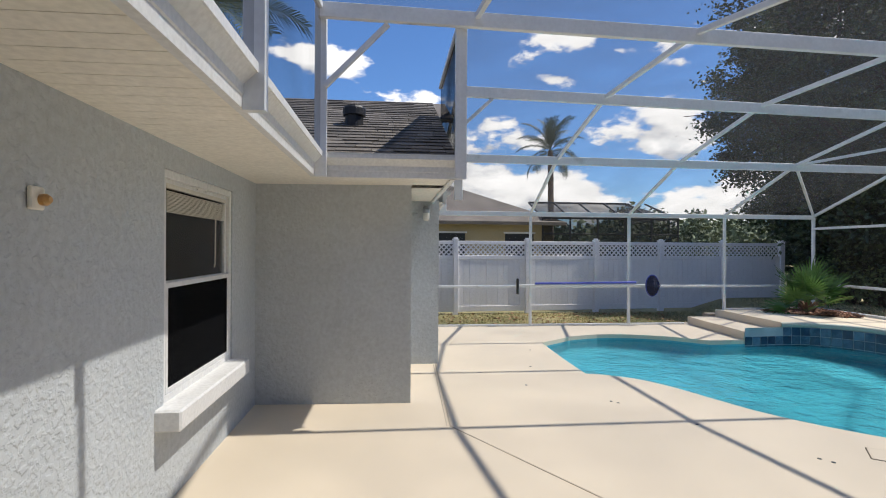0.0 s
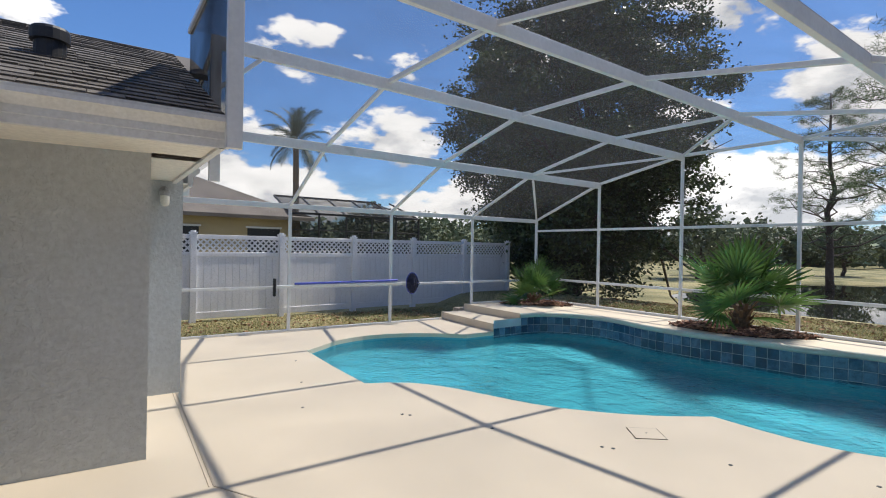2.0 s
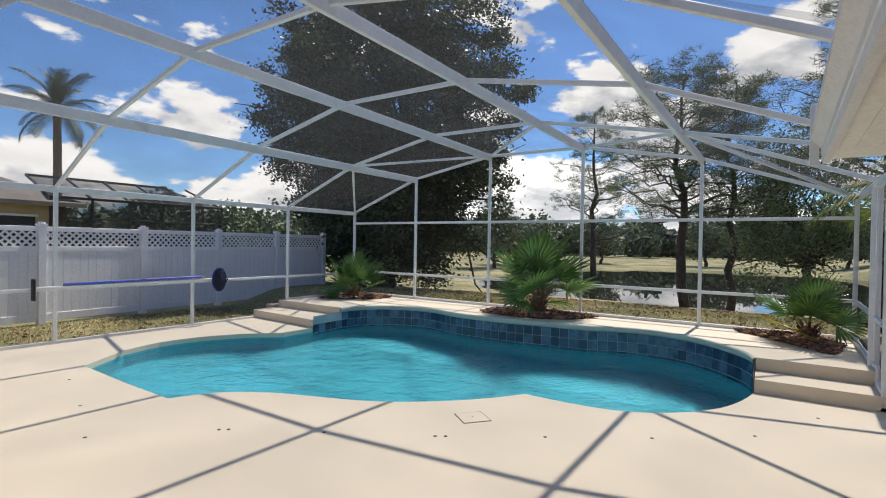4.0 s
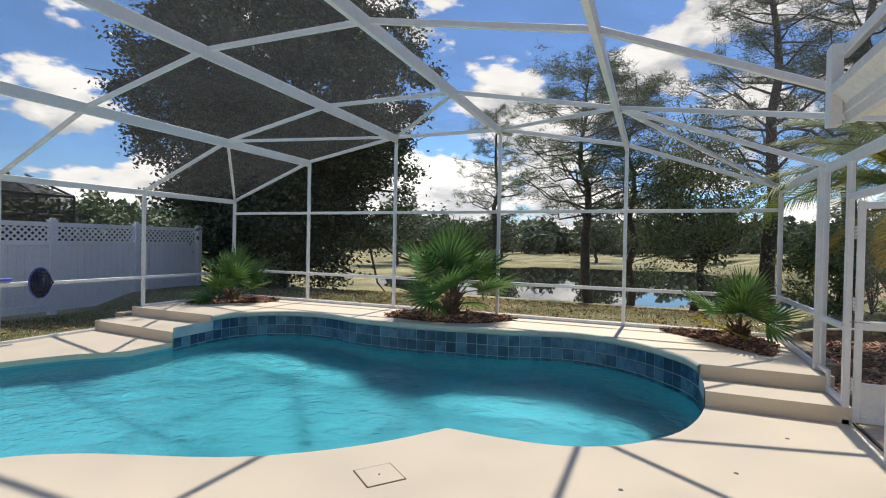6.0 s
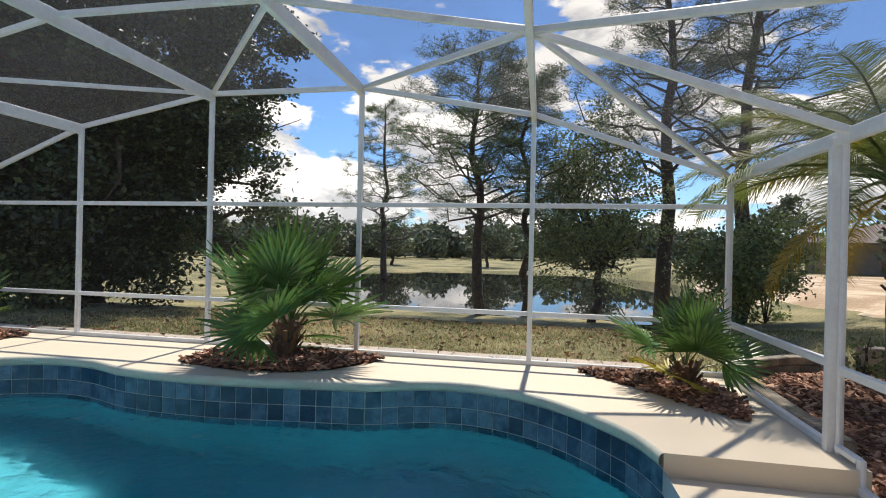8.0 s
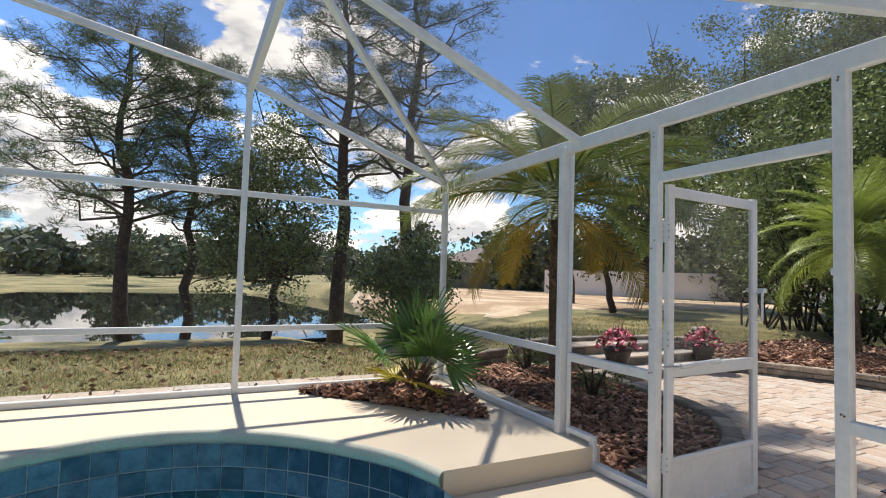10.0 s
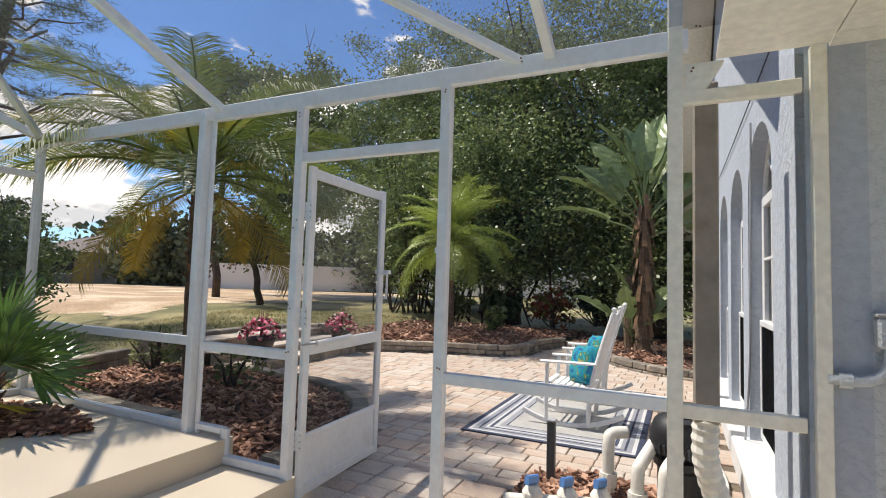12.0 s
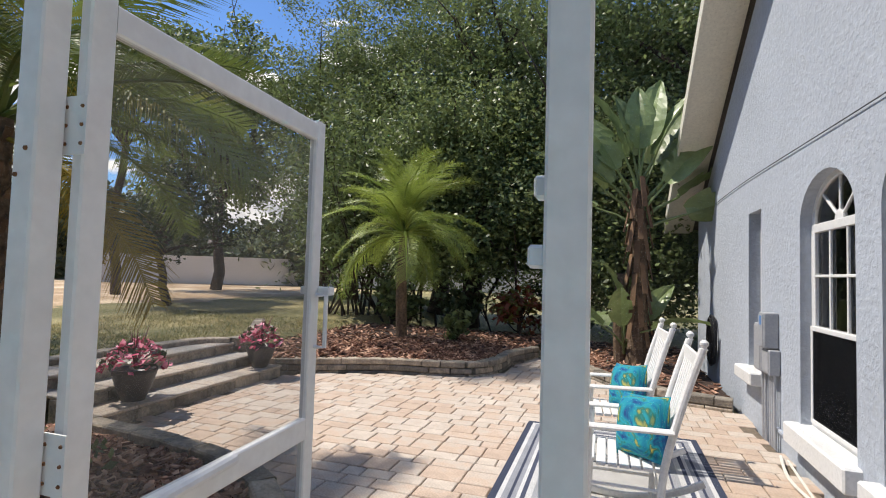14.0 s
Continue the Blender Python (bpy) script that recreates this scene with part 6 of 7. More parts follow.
def pine(at, h, r, seed, lean=(0, 0), first=0.35, reach=2.6, tufts=7, branches=46, material=PINE_LEAF):
    """A slash pine: bare trunk, open limbs, needle tufts at their ends."""
    rs = np.random.RandomState(seed)
    th = thing("pine_tree", at, "tall slender pine with open limbs and grey-green needle tufts", "tree", "pines by the pond")
    top = np.array([at[0] + lean[0], at[1] + lean[1], at[2] + h])
    base = np.array(at, float)
    n = 10
    spine = [base + (top - base) * i / n + (rs.normal(size=3) * [0.10, 0.10, 0] if i else 0) for i in range(n + 1)]
    g = Geo().tube(spine, [r * (1 - 0.85 * i / n) for i in range(n + 1)], 9)
    br, ends = Geo(), []
    for k in range(branches):
        f = first + (1 - first) * (k + rs.uniform(0, 1)) / branches
        i = min(n - 1, int(f * n))
        p = spine[i] + (spine[i + 1] - spine[i]) * (f * n - i)
        a = k * 2.4 + rs.uniform(-0.5, 0.5)
        L = reach * (1.15 - f * 0.75) * rs.uniform(0.55, 1.2)
        q = p + np.array([math.cos(a) * L, math.sin(a) * L, L * rs.uniform(0.05, 0.55)])
        pts, rr = limb(p, q, r * 0.28 * (1.2 - f), 0.012, rs, 4, 0.06)
        br.tube(pts, rr, 5)
        ends += [q] + [np.array(pts[rs.randint(2, 5)]) + rs.normal(size=3) * [0.3, 0.3, 0.16] * L * 0.5 for _ in range(tufts)]
    ends = np.array(ends)
    part("trunk", g, BARK, th, smooth=True)
    part("limbs", br, BARK, th)
    m = 34
    c = np.repeat(ends, m, 0) + rs.normal(size=(len(ends) * m, 3)) * [0.10, 0.10, 0.07]
    d = rs.normal(size=c.shape)
    d[:, 2] = np.abs(d[:, 2]) * 0.8 - 0.15
    d /= np.linalg.norm(d, axis=1)[:, None]
    L = rs.uniform(0.14, 0.30, len(c))[:, None]
    e = np.cross(d, rs.normal(size=c.shape))
    e /= np.linalg.norm(e, axis=1)[:, None]
    w = 0.0085
    ge = Geo()
    ge.v = np.stack([c - e * w, c + e * w, c + d * L], 1).reshape(-1, 3)
    ge.f = np.arange(3 * len(c)).reshape(-1, 3)
    mass_part("needles", ge, material, th)
    return th


# fan palms: leaves share three meshes
def fan_leaf(seed, n=26, blade=0.62, stalk=0.46):
    r = random.Random(seed)
    g = Geo()
    g.tube([(0, 0, 0), (stalk * 0.5, 0, 0.03), (stalk, 0, 0.0)], [0.012, 0.009, 0.007], 5)
    for i in range(n):
        a = radians(-112 + 224 * i / (n - 1)) + r.uniform(-0.02, 0.02)
        L = blade * (1.0 - 0.25 * abs(i - n / 2) / (n / 2)) * r.uniform(0.9, 1.05)
        d, s = Vector((math.cos(a), math.sin(a), 0)), Vector((-math.sin(a), math.cos(a), 0))
        o = Vector((stalk, 0, 0))
        droop = r.uniform(0.0, 0.09)
        rows = []
        for t, w in ((0.02, 0.005), (0.42, 0.024), (0.70, 0.021), (1.0, 0.001)):
            c = o + d * L * t + Vector((0, 0, 0.10 * t * (1 - abs(a) / 2.6) - droop * t ** 3))
            rows.append((c - s * w + Vector((0, 0, 0.006)), c - Vector((0, 0, 0.004)), c + s * w + Vector((0, 0, 0.006))))
        vs = [p for row in rows for p in row]
        g.add(vs, [(k * 3 + j, k * 3 + j + 1, k * 3 + j + 4, k * 3 + j + 3) for k in range(3) for j in range(2)])
    return g


def mesh_of(name, geo, material):
    me = bpy.data.meshes.new(name)
    me.from_pydata([tuple(p) for p in geo.v], [], geo.f)
    me.materials.append(material)
    return me


FAN = [mesh_of("leaf", fan_leaf(k), PALM_LEAF) for k in range(3)]
YELLOW_FAN = mesh_of("leaf", fan_leaf(9), mat("yellowing_fan_leaf", (0.36, 0.30, 0.03), 0.45, var=0.2, scale=4, trans=0.3))


def set_leaf(name, me, parent, p, az, el, s, roll=0):
    o = bpy.data.objects.new(name, me)
    scene.collection.objects.link(o)
    o.parent = parent
    o.matrix_local = pose(*(Vector(p) - BASE[parent.name]), 0, -el, az) @ pose(0, 0, 0, roll, 0, 0) @ Matrix.Scale(s, 4)
    return o


def fan_palm(at, h, n, s, seed, label, lean=0, yellow=0):
    r = random.Random(seed)
    th = thing("fan_palm", at, label, "palm", "fan palms on the ledge")
    x, y, z = at
    pts = [(x, y, z - 0.02), (x + 0.02, y + lean * 0.4, z + h * 0.5), (x + 0.03, y + lean, z + h)]
    part("trunk", Geo().tube(smooth_line(pts, 4), [0.13 * s] * 4 + [0.12 * s] * 4 + [0.08 * s], 10), PALM_BARK, th)
    for i in range(26):
        a, hh = i * 2.39, h * (0.05 + 0.9 * (i / 26))
        d = Vector((math.cos(a), math.sin(a), 0))
        p = Vector((x + 0.02, y + lean * hh / h, z + hh)) + d * 0.10 * s
        part("leaf_boot", Geo().bar(p, p + d * 0.10 * s + Vector((0, 0, 0.13 * s)), 0.05 * s, 0.014, d, 0.003), DRY_LEAF, th)
    top = Vector((x + 0.03, y + lean, z + h))
    for i in range(n):
        f = i / (n - 1)
        el = -12 + 92 * f ** 0.8 + r.uniform(-8, 8)
        az = i * 137.5 + r.uniform(-15, 15)
        set_leaf("leaf", YELLOW_FAN if i < yellow else r.choice(FAN), th, top - Vector((0, 0, 0.12 * (1 - f))), az, el, s * r.uniform(0.85, 1.12), r.uniform(-38, 38))


fan_palm((9.36, 4.62, 0.33), 0.42, 13, 1.05, 1, "large green fan palm in the mulch bed on the pool ledge", lean=-0.08)
fan_palm((9.33, 0.55, 0.33), 0.20, 9, 0.72, 2, "small green fan palm with a yellowing leaf in the mulch bed", yellow=2)
fan_palm((9.15, 9.06, 0.33), 0.14, 11, 0.86, 3, "bushy green fan palm in the far mulch bed")


# feather palms
def frond(seed, L=2.0, n=46, leaflet=0.42, arch=0.9, lw=0.013):
    r = random.Random(seed)
    g = Geo()
    def spine(t):
        return Vector((L * t * (1 - 0.12 * t * t), 0, arch * (0.55 * t - 1.0 * t * t)))
    g.tube([spine(t) for t in np.linspace(0, 1, 9)], [0.022 * (1 - 0.85 * i / 8) for i in range(9)], 5)
    for i in range(n):
        t = 0.16 + 0.83 * i / n
        p, d = spine(t), (spine(t + 0.01) - spine(t)).normalized()
        up = Vector((-d.z, 0, d.x))
        l = leaflet * (0.55 + 0.6 * math.sin(math.pi * min(1, t * 1.02)) ** 0.7) * r.uniform(0.85, 1.1)
        for sgn in (-1, 1):
            o = (d * 0.72 + Vector((0, sgn, 0)) * 0.9 + up * r.uniform(0.05, 0.35)).normalized()
            w = d * lw
            m = p + o * l * 0.55
            e = p + o * l + Vector((0, 0, -l * r.uniform(0.25, 0.5)))
            g.add([p - w, p + w, m + w, m - w, e], [(0, 1, 2, 3), (3, 2, 4)])
    return g


FROND_A = [mesh_of("frond", frond(k, 2.15, 92, 0.42, 1.05, 0.0075), FROND) for k in range(3)]
BRIGHT = mat("bright_pygmy_frond", (0.27, 0.34, 0.07), 0.4, var=0.2, scale=2, rand=0.25, trans=0.4)
FROND_S = [mesh_of("frond", frond(k + 5, 1.35, 64, 0.30, 0.95, 0.0042), BRIGHT) for k in range(2)]
OLD = mat("yellowing_frond", (0.36, 0.26, 0.03), 0.55, var=0.25, scale=2, rand=0.3, trans=0.3)
FROND_Y = [mesh_of("frond", frond(k + 9, 2.0, 80, 0.40, 1.0, 0.0075), OLD) for k in range(2)]
QUEEN = mat("queen_palm_frond", (0.055, 0.075, 0.032), 0.5, var=0.2, scale=2, rand=0.3, trans=0.2)
FROND_Q = [mesh_of("frond", frond(k + 20, 2.7, 60, 0.55, 1.5), QUEEN) for k in range(2)]


def feather_palm(at, h, r, fronds, n, s, seed, label, old=(), n_old=0, el0=-30, boots=True, top_el=88):
    q = random.Random(seed)
    th = thing("palm_tree", at, label, "palm")
    x, y, z = at
    pts = smooth_line([(x, y, z - 0.1), (x + 0.04, y, z + h * 0.5), (x, y + 0.03, z + h)], 6)
    part("trunk", Geo().tube(pts, [r * (1.12 - 0.2 * i / 12 + 0.06 * (i % 2)) for i in range(13)], 12), PALM_BARK, th)
    top = Vector((x, y + 0.03, z + h))
    if boots:
        for i in range(46):
            a, hh = i * 2.39, h * (0.45 + 0.58 * i / 46)
            d = Vector((math.cos(a), math.sin(a), 0))
            p = Vector((x, y, z + hh)) + d * r * 0.9
            part("leaf_boot", Geo().bar(p, p + d * r * 0.8 + Vector((0, 0, r * 0.9)), r * 0.5, 0.02, d, 0.004), DRY_LEAF, th)
    for i in range(n):
        f = i / (n - 1)
        set_leaf("frond", q.choice(fronds), th, top, i * 137.5 + q.uniform(-12, 12), el0 + (top_el - el0) * f ** 0.9 + q.uniform(-6, 6), s * q.uniform(0.88, 1.1), q.uniform(-20, 20))
    for i in range(n_old):
        set_leaf("frond", q.choice(old), th, top - Vector((0, 0, 0.1)), i * 97 + q.uniform(-20, 20), -26 + q.uniform(-10, 10), s * q.uniform(0.8, 1.0), q.uniform(-20, 20))


feather_palm((9.86, -1.47, 0.2), 2.1, 0.088, FROND_A, 26, 0.94, 4, "date palm with arching green and yellowing fronds", FROND_Y, 4, -8, top_el=50)
feather_palm((9.5, -7.25, 0.3), 1.75, 0.085, FROND_S, 38, 1.12, 5, "small pygmy palm with fine bright fronds in the rear bed", el0=-30, boots=False)
feather_palm((11.6, 33.5, -0.1), 8.4, 0.2, FROND_Q, 24, 1.0, 6, "tall queen palm behind the neighbour's roof", el0=-40, boots=False)
feather_palm((-3.2, 9.9, -0.1), 6.3, 0.2, FROND_Q, 22, 1.0, 7, "tall queen palm behind the house roof", el0=-45, boots=False)


# bird of paradise
def paddle(seed, L=1.0, W=0.22, stalk=0.62):
    r = random.Random(seed)
    g = Geo()
    g.tube([(0, 0, 0), (stalk * 0.5, 0, 0.04), (stalk, 0, 0)], [0.03, 0.02, 0.014], 6)
    rows = []
    for k in range(13):
        t = k / 12
        w = W * (math.sin(math.pi * (0.06 + 0.94 * t) ** 0.75)) ** 0.8 + 0.004
        c = Vector((stalk + L * t, 0, 0.06 * t - 0.34 * t ** 2.2))
        row = []
        for j in range(-3, 4):
            f = j / 3
            tear = r.uniform(-0.02, 0.02) if abs(j) == 3 else 0
            row.append(c + Vector((tear, w * f, 0.10 * abs(f) * (1 - 0.4 * abs(f)) + r.uniform(-0.008, 0.008))))
        rows.append(row)
    g.add([p for row in rows for p in row], [(k * 7 + j, k * 7 + j + 1, (k + 1) * 7 + j + 1, (k + 1) * 7 + j) for k in range(12) for j in range(6) if not (j in (0, 5) and r.random() < 0.08)])
    return g


PADDLE = [mesh_of("leaf", paddle(k), BIG_LEAF) for k in range(3)]
BX, BY = 5.85, -7.5
bop = thing("bird_of_paradise", (BX, BY, 0.12), "tall giant bird of paradise with broad torn leaves beside the house", "plant")
rng = random.Random(8)
part("trunk", Geo().tube(smooth_line([(BX, BY, 0.05), (BX - 0.06, BY, 1.3), (BX - 0.03, BY, 2.75)], 6), [0.15, 0.15, 0.14, 0.14, 0.13, 0.13, 0.12, 0.12, 0.11, 0.11, 0.10, 0.10, 0.09], 10), PALM_BARK, bop)
part("trunk", Geo().tube(smooth_line([(BX + 0.2, BY - 0.1, 0.05), (BX + 0.22, BY - 0.08, 0.8), (BX + 0.18, BY - 0.05, 1.5)], 6), 0.10, 10), PALM_BARK, bop)
for i in range(36):
    a, hh = i * 2.39, 0.5 + 2.2 * i / 36
    d = Vector((math.cos(a), math.sin(a), 0))
    p = Vector((BX - 0.03, BY, hh)) + d * 0.11
    part("dry_sheath", Geo().bar(p + Vector((0, 0, 0.32)), p + d * 0.10 - Vector((0, 0, 0.14)), 0.08, 0.012, d, 0.003), DRY_LEAF, bop)
for i in range(14):
    f = i / 13
    side = 0 if i % 2 else 180
    el = 22 + 64 * f ** 0.8 + rng.uniform(-6, 6)
    set_leaf("leaf", rng.choice(PADDLE), bop, (BX - 0.02, BY, 2.15 + 0.6 * f), side + rng.uniform(-28, 28) + 8, el, rng.uniform(1.0, 1.22), rng.uniform(-75, 75))
for az, el, z in ((30, 40, 0.4), (150, 25, 0.5), (-60, 20, 0.5), (200, 55, 0.4), (80, 60, 0.3), (60, 75, 0.5)):
    set_leaf("leaf", rng.choice(PADDLE), bop, (BX + 0.15, BY, z), az, el, 0.78, rng.uniform(-60, 60))

# shrubs
def shrub(at, radii, n, leaf, material, label, seed, name="shrub"):
    rs = np.random.RandomState(seed)
    th = thing(name, at, label, "shrub")
    g = Geo()
    for k in range(9):
        e = np.array(at) + rs.normal(size=3) * np.array(radii) * 0.5 + np.array([0, 0, radii[2]])
        p, r = limb(at, e, 0.02, 0.006, rs, 3, 0.05)
        g.tube(p, r, 5)
    part("stems", g, BARK, th)
    c, _ = clumps((at[0], at[1], at[2] + radii[2] * 0.95), radii, 40, n // 40, min(radii) * 0.22, rs, 0.3)
    mass_part("foliage", leaf_cloud(c, leaf, rs, 0.5), material, th)


shrub((7.9, -9.4, 0.3), (0.50, 0.50, 0.45), 800, 0.16, RED_LEAF, "red and orange croton shrub in the rear bed", 1, "croton")
shrub((8.7, -7.6, 0.3), (0.22, 0.22, 0.25), 300, 0.14, LIGHT_LEAF, "small green shrub in the rear bed", 2)
shrub((9.2, -9.6, 0.3), (0.6, 0.5, 0.4), 900, 0.14, OAK_LEAF, "low dark green shrub in the rear bed", 3)
shrub((7.1, -10.6, 0.3), (0.7, 0.5, 0.6), 1400, 0.13, OAK_LEAF, "dark green shrub against the trees", 4)
shrub((10.6, -9.8, 0.3), (0.7, 0.5, 0.5), 1000, 0.14, LIGHT_LEAF, "green shrub against the trees", 5)
shrub((12.4, 11.4, 0.0), (0.9, 0.8, 0.7), 1500, 0.12, LIGHT_LEAF, "green shrub under the oak", 6)
shrub((9.0, -1.2, 0.2), (0.35, 0.3, 0.22), 160, 0.07, LIGHT_LEAF, "sparse twiggy shrub in the mulch bed", 7)
shrub((10.5, -1.5, 0.2), (0.35, 0.3, 0.25), 160, 0.07, LIGHT_LEAF, "sparse twiggy shrub in the mulch bed", 8)
for x, y, r, sd in ((17.2, -2.4, (1.0, 1.0, 1.2), 9), (18.2, -3.6, (1.2, 1.1, 1.5), 10)):
    shrub((x, y, ground_z(x, y)), r, 6500, 0.11, LIGHT_LEAF, "feathery green cypress bush by the pond", sd)

# the big oak beyond the fence, toned as backlit; the grove behind the patio
broad_tree((15.3, 13.3, -0.1), 2.4, 0.42, (15.3, 13.3, 6.6), (4.8, 4.8, 5.9), 600, 350, 0.33, 0.145, OAK_LEAF, "huge dense oak beyond the white fence, leaves toned dark as backlit", 31, 26, low=-0.95, hollow=0.45)
broad_tree((13.6, 12.6, -0.1), 1.0, 0.2, (14.3, 12.6, 2.6), (3.0, 2.6, 2.5), 190, 300, 0.42, 0.145, OAK_LEAF, "low hanging oak limbs beyond the fence, leaves toned dark as backlit", 32, 12, low=-0.95, hollow=0.35)
for (x, y), h, c, rad, sd, mt in (((7.2, -12.5), 2.5, (7.2, -12.2, 5.4), (3.6, 2.8, 4.6), 41, GROVE_LEAF), ((11.2, -14.0), 3, (11.2, -14.0, 6.0), (4.0, 3.2, 5.2), 42, LIGHT_LEAF),
                                    ((3.6, -12.0), 2.5, (3.6, -12.0, 5.0), (3.2, 2.8, 4.4), 43, GROVE_LEAF), ((15.2, -16.0), 3, (15.2, -16.0, 6.4), (3.4, 3.0, 5.4), 44, LIGHT_LEAF),
                                    ((9.3, -10.8), 1.6, (9.3, -10.8, 3.4), (2.6, 1.5, 3.0), 45, GROVE_LEAF), ((5.6, -10.4), 1.2, (5.6, -10.4, 2.8), (2.2, 1.3, 2.4), 46, GROVE_LEAF)):
    broad_tree((x, y, 0.2), h, 0.28, c, rad, 260, 330, 0.44, 0.105, mt, "tall leafy oak in the grove behind the patio", sd, 18, low=-0.9, hollow=0.4)
broad_tree((22.6, -17.5, 0.4), 4.0, 0.25, (22.6, -17.5, 7.4), (3.4, 3.4, 5.0), 150, 170, 0.5, 0.2, LIGHT_LEAF, "tall light green tree behind the field", 49, 14)
broad_tree((21.7, -12.0, 0.4), 5.0, 0.16, (21.7, -12.0, 8.0), (1.5, 1.5, 2.6), 60, 150, 0.36, 0.17, LIGHT_LEAF, "slim light green tree behind the field", 47, 10)
broad_tree((17.2, -9.8, 0.4), 1.3, 0.12, (17.2, -9.8, 2.6), (1.6, 1.6, 1.3), 50, 120, 0.3, 0.14, OAK_LEAF, "small dark tree at the edge of the bare field", 48, 8)

# bamboo-like stems by the lawn
bam = thing("bamboo_clump", (11.8, -10.6, 0.3), "clump of slender dark stems with hanging leaves", "bamboo")
rs = np.random.RandomState(5)
cs = []
for k in range(44):
    x, y = 11.6 + rs.normal() * 1.1, -10.7 + rs.normal() * 0.6
    e = (x + rs.normal() * 0.9, y + rs.normal() * 0.6, rs.uniform(3.2, 5.0))
    pts, rr = limb((x, y, 0.2), e, 0.03, 0.01, rs, 4, 0.03)
    part("stem", Geo().tube(pts, rr, 5), BARK, bam)
    for p in pts[2:]:
        cs.append(np.array(p) + rs.normal(size=(150, 3)) * [0.5, 0.5, 0.4])
mass_part("leaves", leaf_cloud(np.concatenate(cs), 0.17, rs, 0.5, 0.3), LIGHT_LEAF, bam)

# pines and thin trees by the pond
for x, y, h, r, sd, lean, first, reach, tufts, n in ((19.7, -1.5, 12.8, 0.24, 51, (0.3, -0.2), 0.34, 3.1, 12, 62), (18.6, -3.1, 12.8, 0.22, 52, (1.3, -0.8), 0.32, 3.6, 11, 54),
                                                     (20.1, 3.7, 8.2, 0.19, 53, (-0.3, 0.3), 0.34, 3.2, 12, 60), (20.6, 2.4, 8.2, 0.15, 54, (0.1, 0.0), 0.36, 2.1, 11, 46),
                                                     (38.0, 12.6, 12.4, 0.24, 55, (0.4, 0.3), 0.18, 3.6, 14, 56)):
    pine((x, y, ground_z(x, y) - 0.1 if x < 30 else -0.7), h, r, sd, lean, first, reach, tufts, n)
broad_tree((19.2, 0.5, -0.55), 1.6, 0.13, (19.2, 0.5, 2.7), (1.6, 1.6, 2.7), 210, 110, 0.28, 0.10, LIGHT_LEAF, "slim leafy willow-like tree at the pond's edge", 57, 16, "willow_tree")
for x, y, sd in ((58, 26, 1), (61, 19, 2), (63, 8, 3), (62, -4, 4), (57, -12, 5), (50, -17, 6), (47, 24, 7), (40, 22, 8)):
    rs = np.random.RandomState(sd)
    h = rs.uniform(3.5, 6)
    broad_tree((x, y, -0.6), 1.5, 0.2, (x, y, h * 0.55), (2.4, 2.4, h * 0.5), 40, 60, 0.55, 0.42, FAR_LEAF, "distant rounded tree on the far shore", 60 + sd, 6)

# woods along the horizon
rs = np.random.RandomState(77)
cs = []
for k in range(620):
    a = radians(rs.uniform(-62, 100))
    d = rs.uniform(85, 150)
    x, y = 5 + d * math.cos(a), d * math.sin(a)
    h = rs.uniform(3.0, 7.5) * (1.0 if a > -0.5 else 1.3)
    n = 170
    u = rs.normal(size=(n, 3))
    u /= np.linalg.norm(u, axis=1)[:, None]
    cs.append(np.array([x, y, h * 0.5]) + u * rs.uniform(0.5, 1, (n, 1)) * np.array([h * 0.55, h * 0.55, h * 0.5]))
ob = mass_part("far_woods", leaf_cloud(np.concatenate(cs), 1.5, rs, 0.5, 0.7), FAR_LEAF)
tagged(ob, "grey-green belt of distant trees along the horizon", "woods", kind="stuff")
cs = []
for k in range(120):                                      # hedge of trees past the field and behind the neighbour
    f = rs.uniform()
    x, y = (14 + 26 * f, -30 + 10 * f) if k < 80 else (20 + 26 * rs.uniform(), 48 + rs.uniform(-3, 3))
    h = rs.uniform(2.5, 6.5)
    u = rs.normal(size=(260, 3))
    u /= np.linalg.norm(u, axis=1)[:, None]
    cs.append(np.array([x, y, h * 0.5]) + u * rs.uniform(0.5, 1, (260, 1)) * np.array([1.6, 1.6, h * 0.5]))
ob = mass_part("tree_belt", leaf_cloud(np.concatenate(cs), 0.5, rs, 0.5, 0.7), FAR_LEAF)
tagged(ob, "belt of green trees beyond the field", "woods", kind="stuff")

# ---- bare field and lawn ----
STRAW = mat("straw_covered_field", (0.46, 0.32, 0.19), 0.95, var=0.2, scale=0.5, grain=12, grain_var=0.25, second=(0.58, 0.45, 0.31), patch=(0.45, 0.6), bump=0.8, bump_scale=20, dist=0.04)
g = Geo()
fxs, fys = np.linspace(16.5, 42, 40), np.linspace(-27, -4.5, 36)
edge = lambda x, y: 0.03 - 0.4 * step01(0.85, 1.0, max(abs((x - 29) / 12.5), abs((y + 15.5) / 11)) + 0.08 * noise.noise((x * 0.4, y * 0.4, 3)))
g.add([(x, y, ground_z(x, y) + edge(x, y)) for y in fys for x in fxs], [(j * 40 + i, j * 40 + i + 1, (j + 1) * 40 + i + 1, (j + 1) * 40 + i) for j in range(35) for i in range(39)])
structure("field", g, STRAW, "bare straw-coloured field behind the garden", "field", smooth=True)


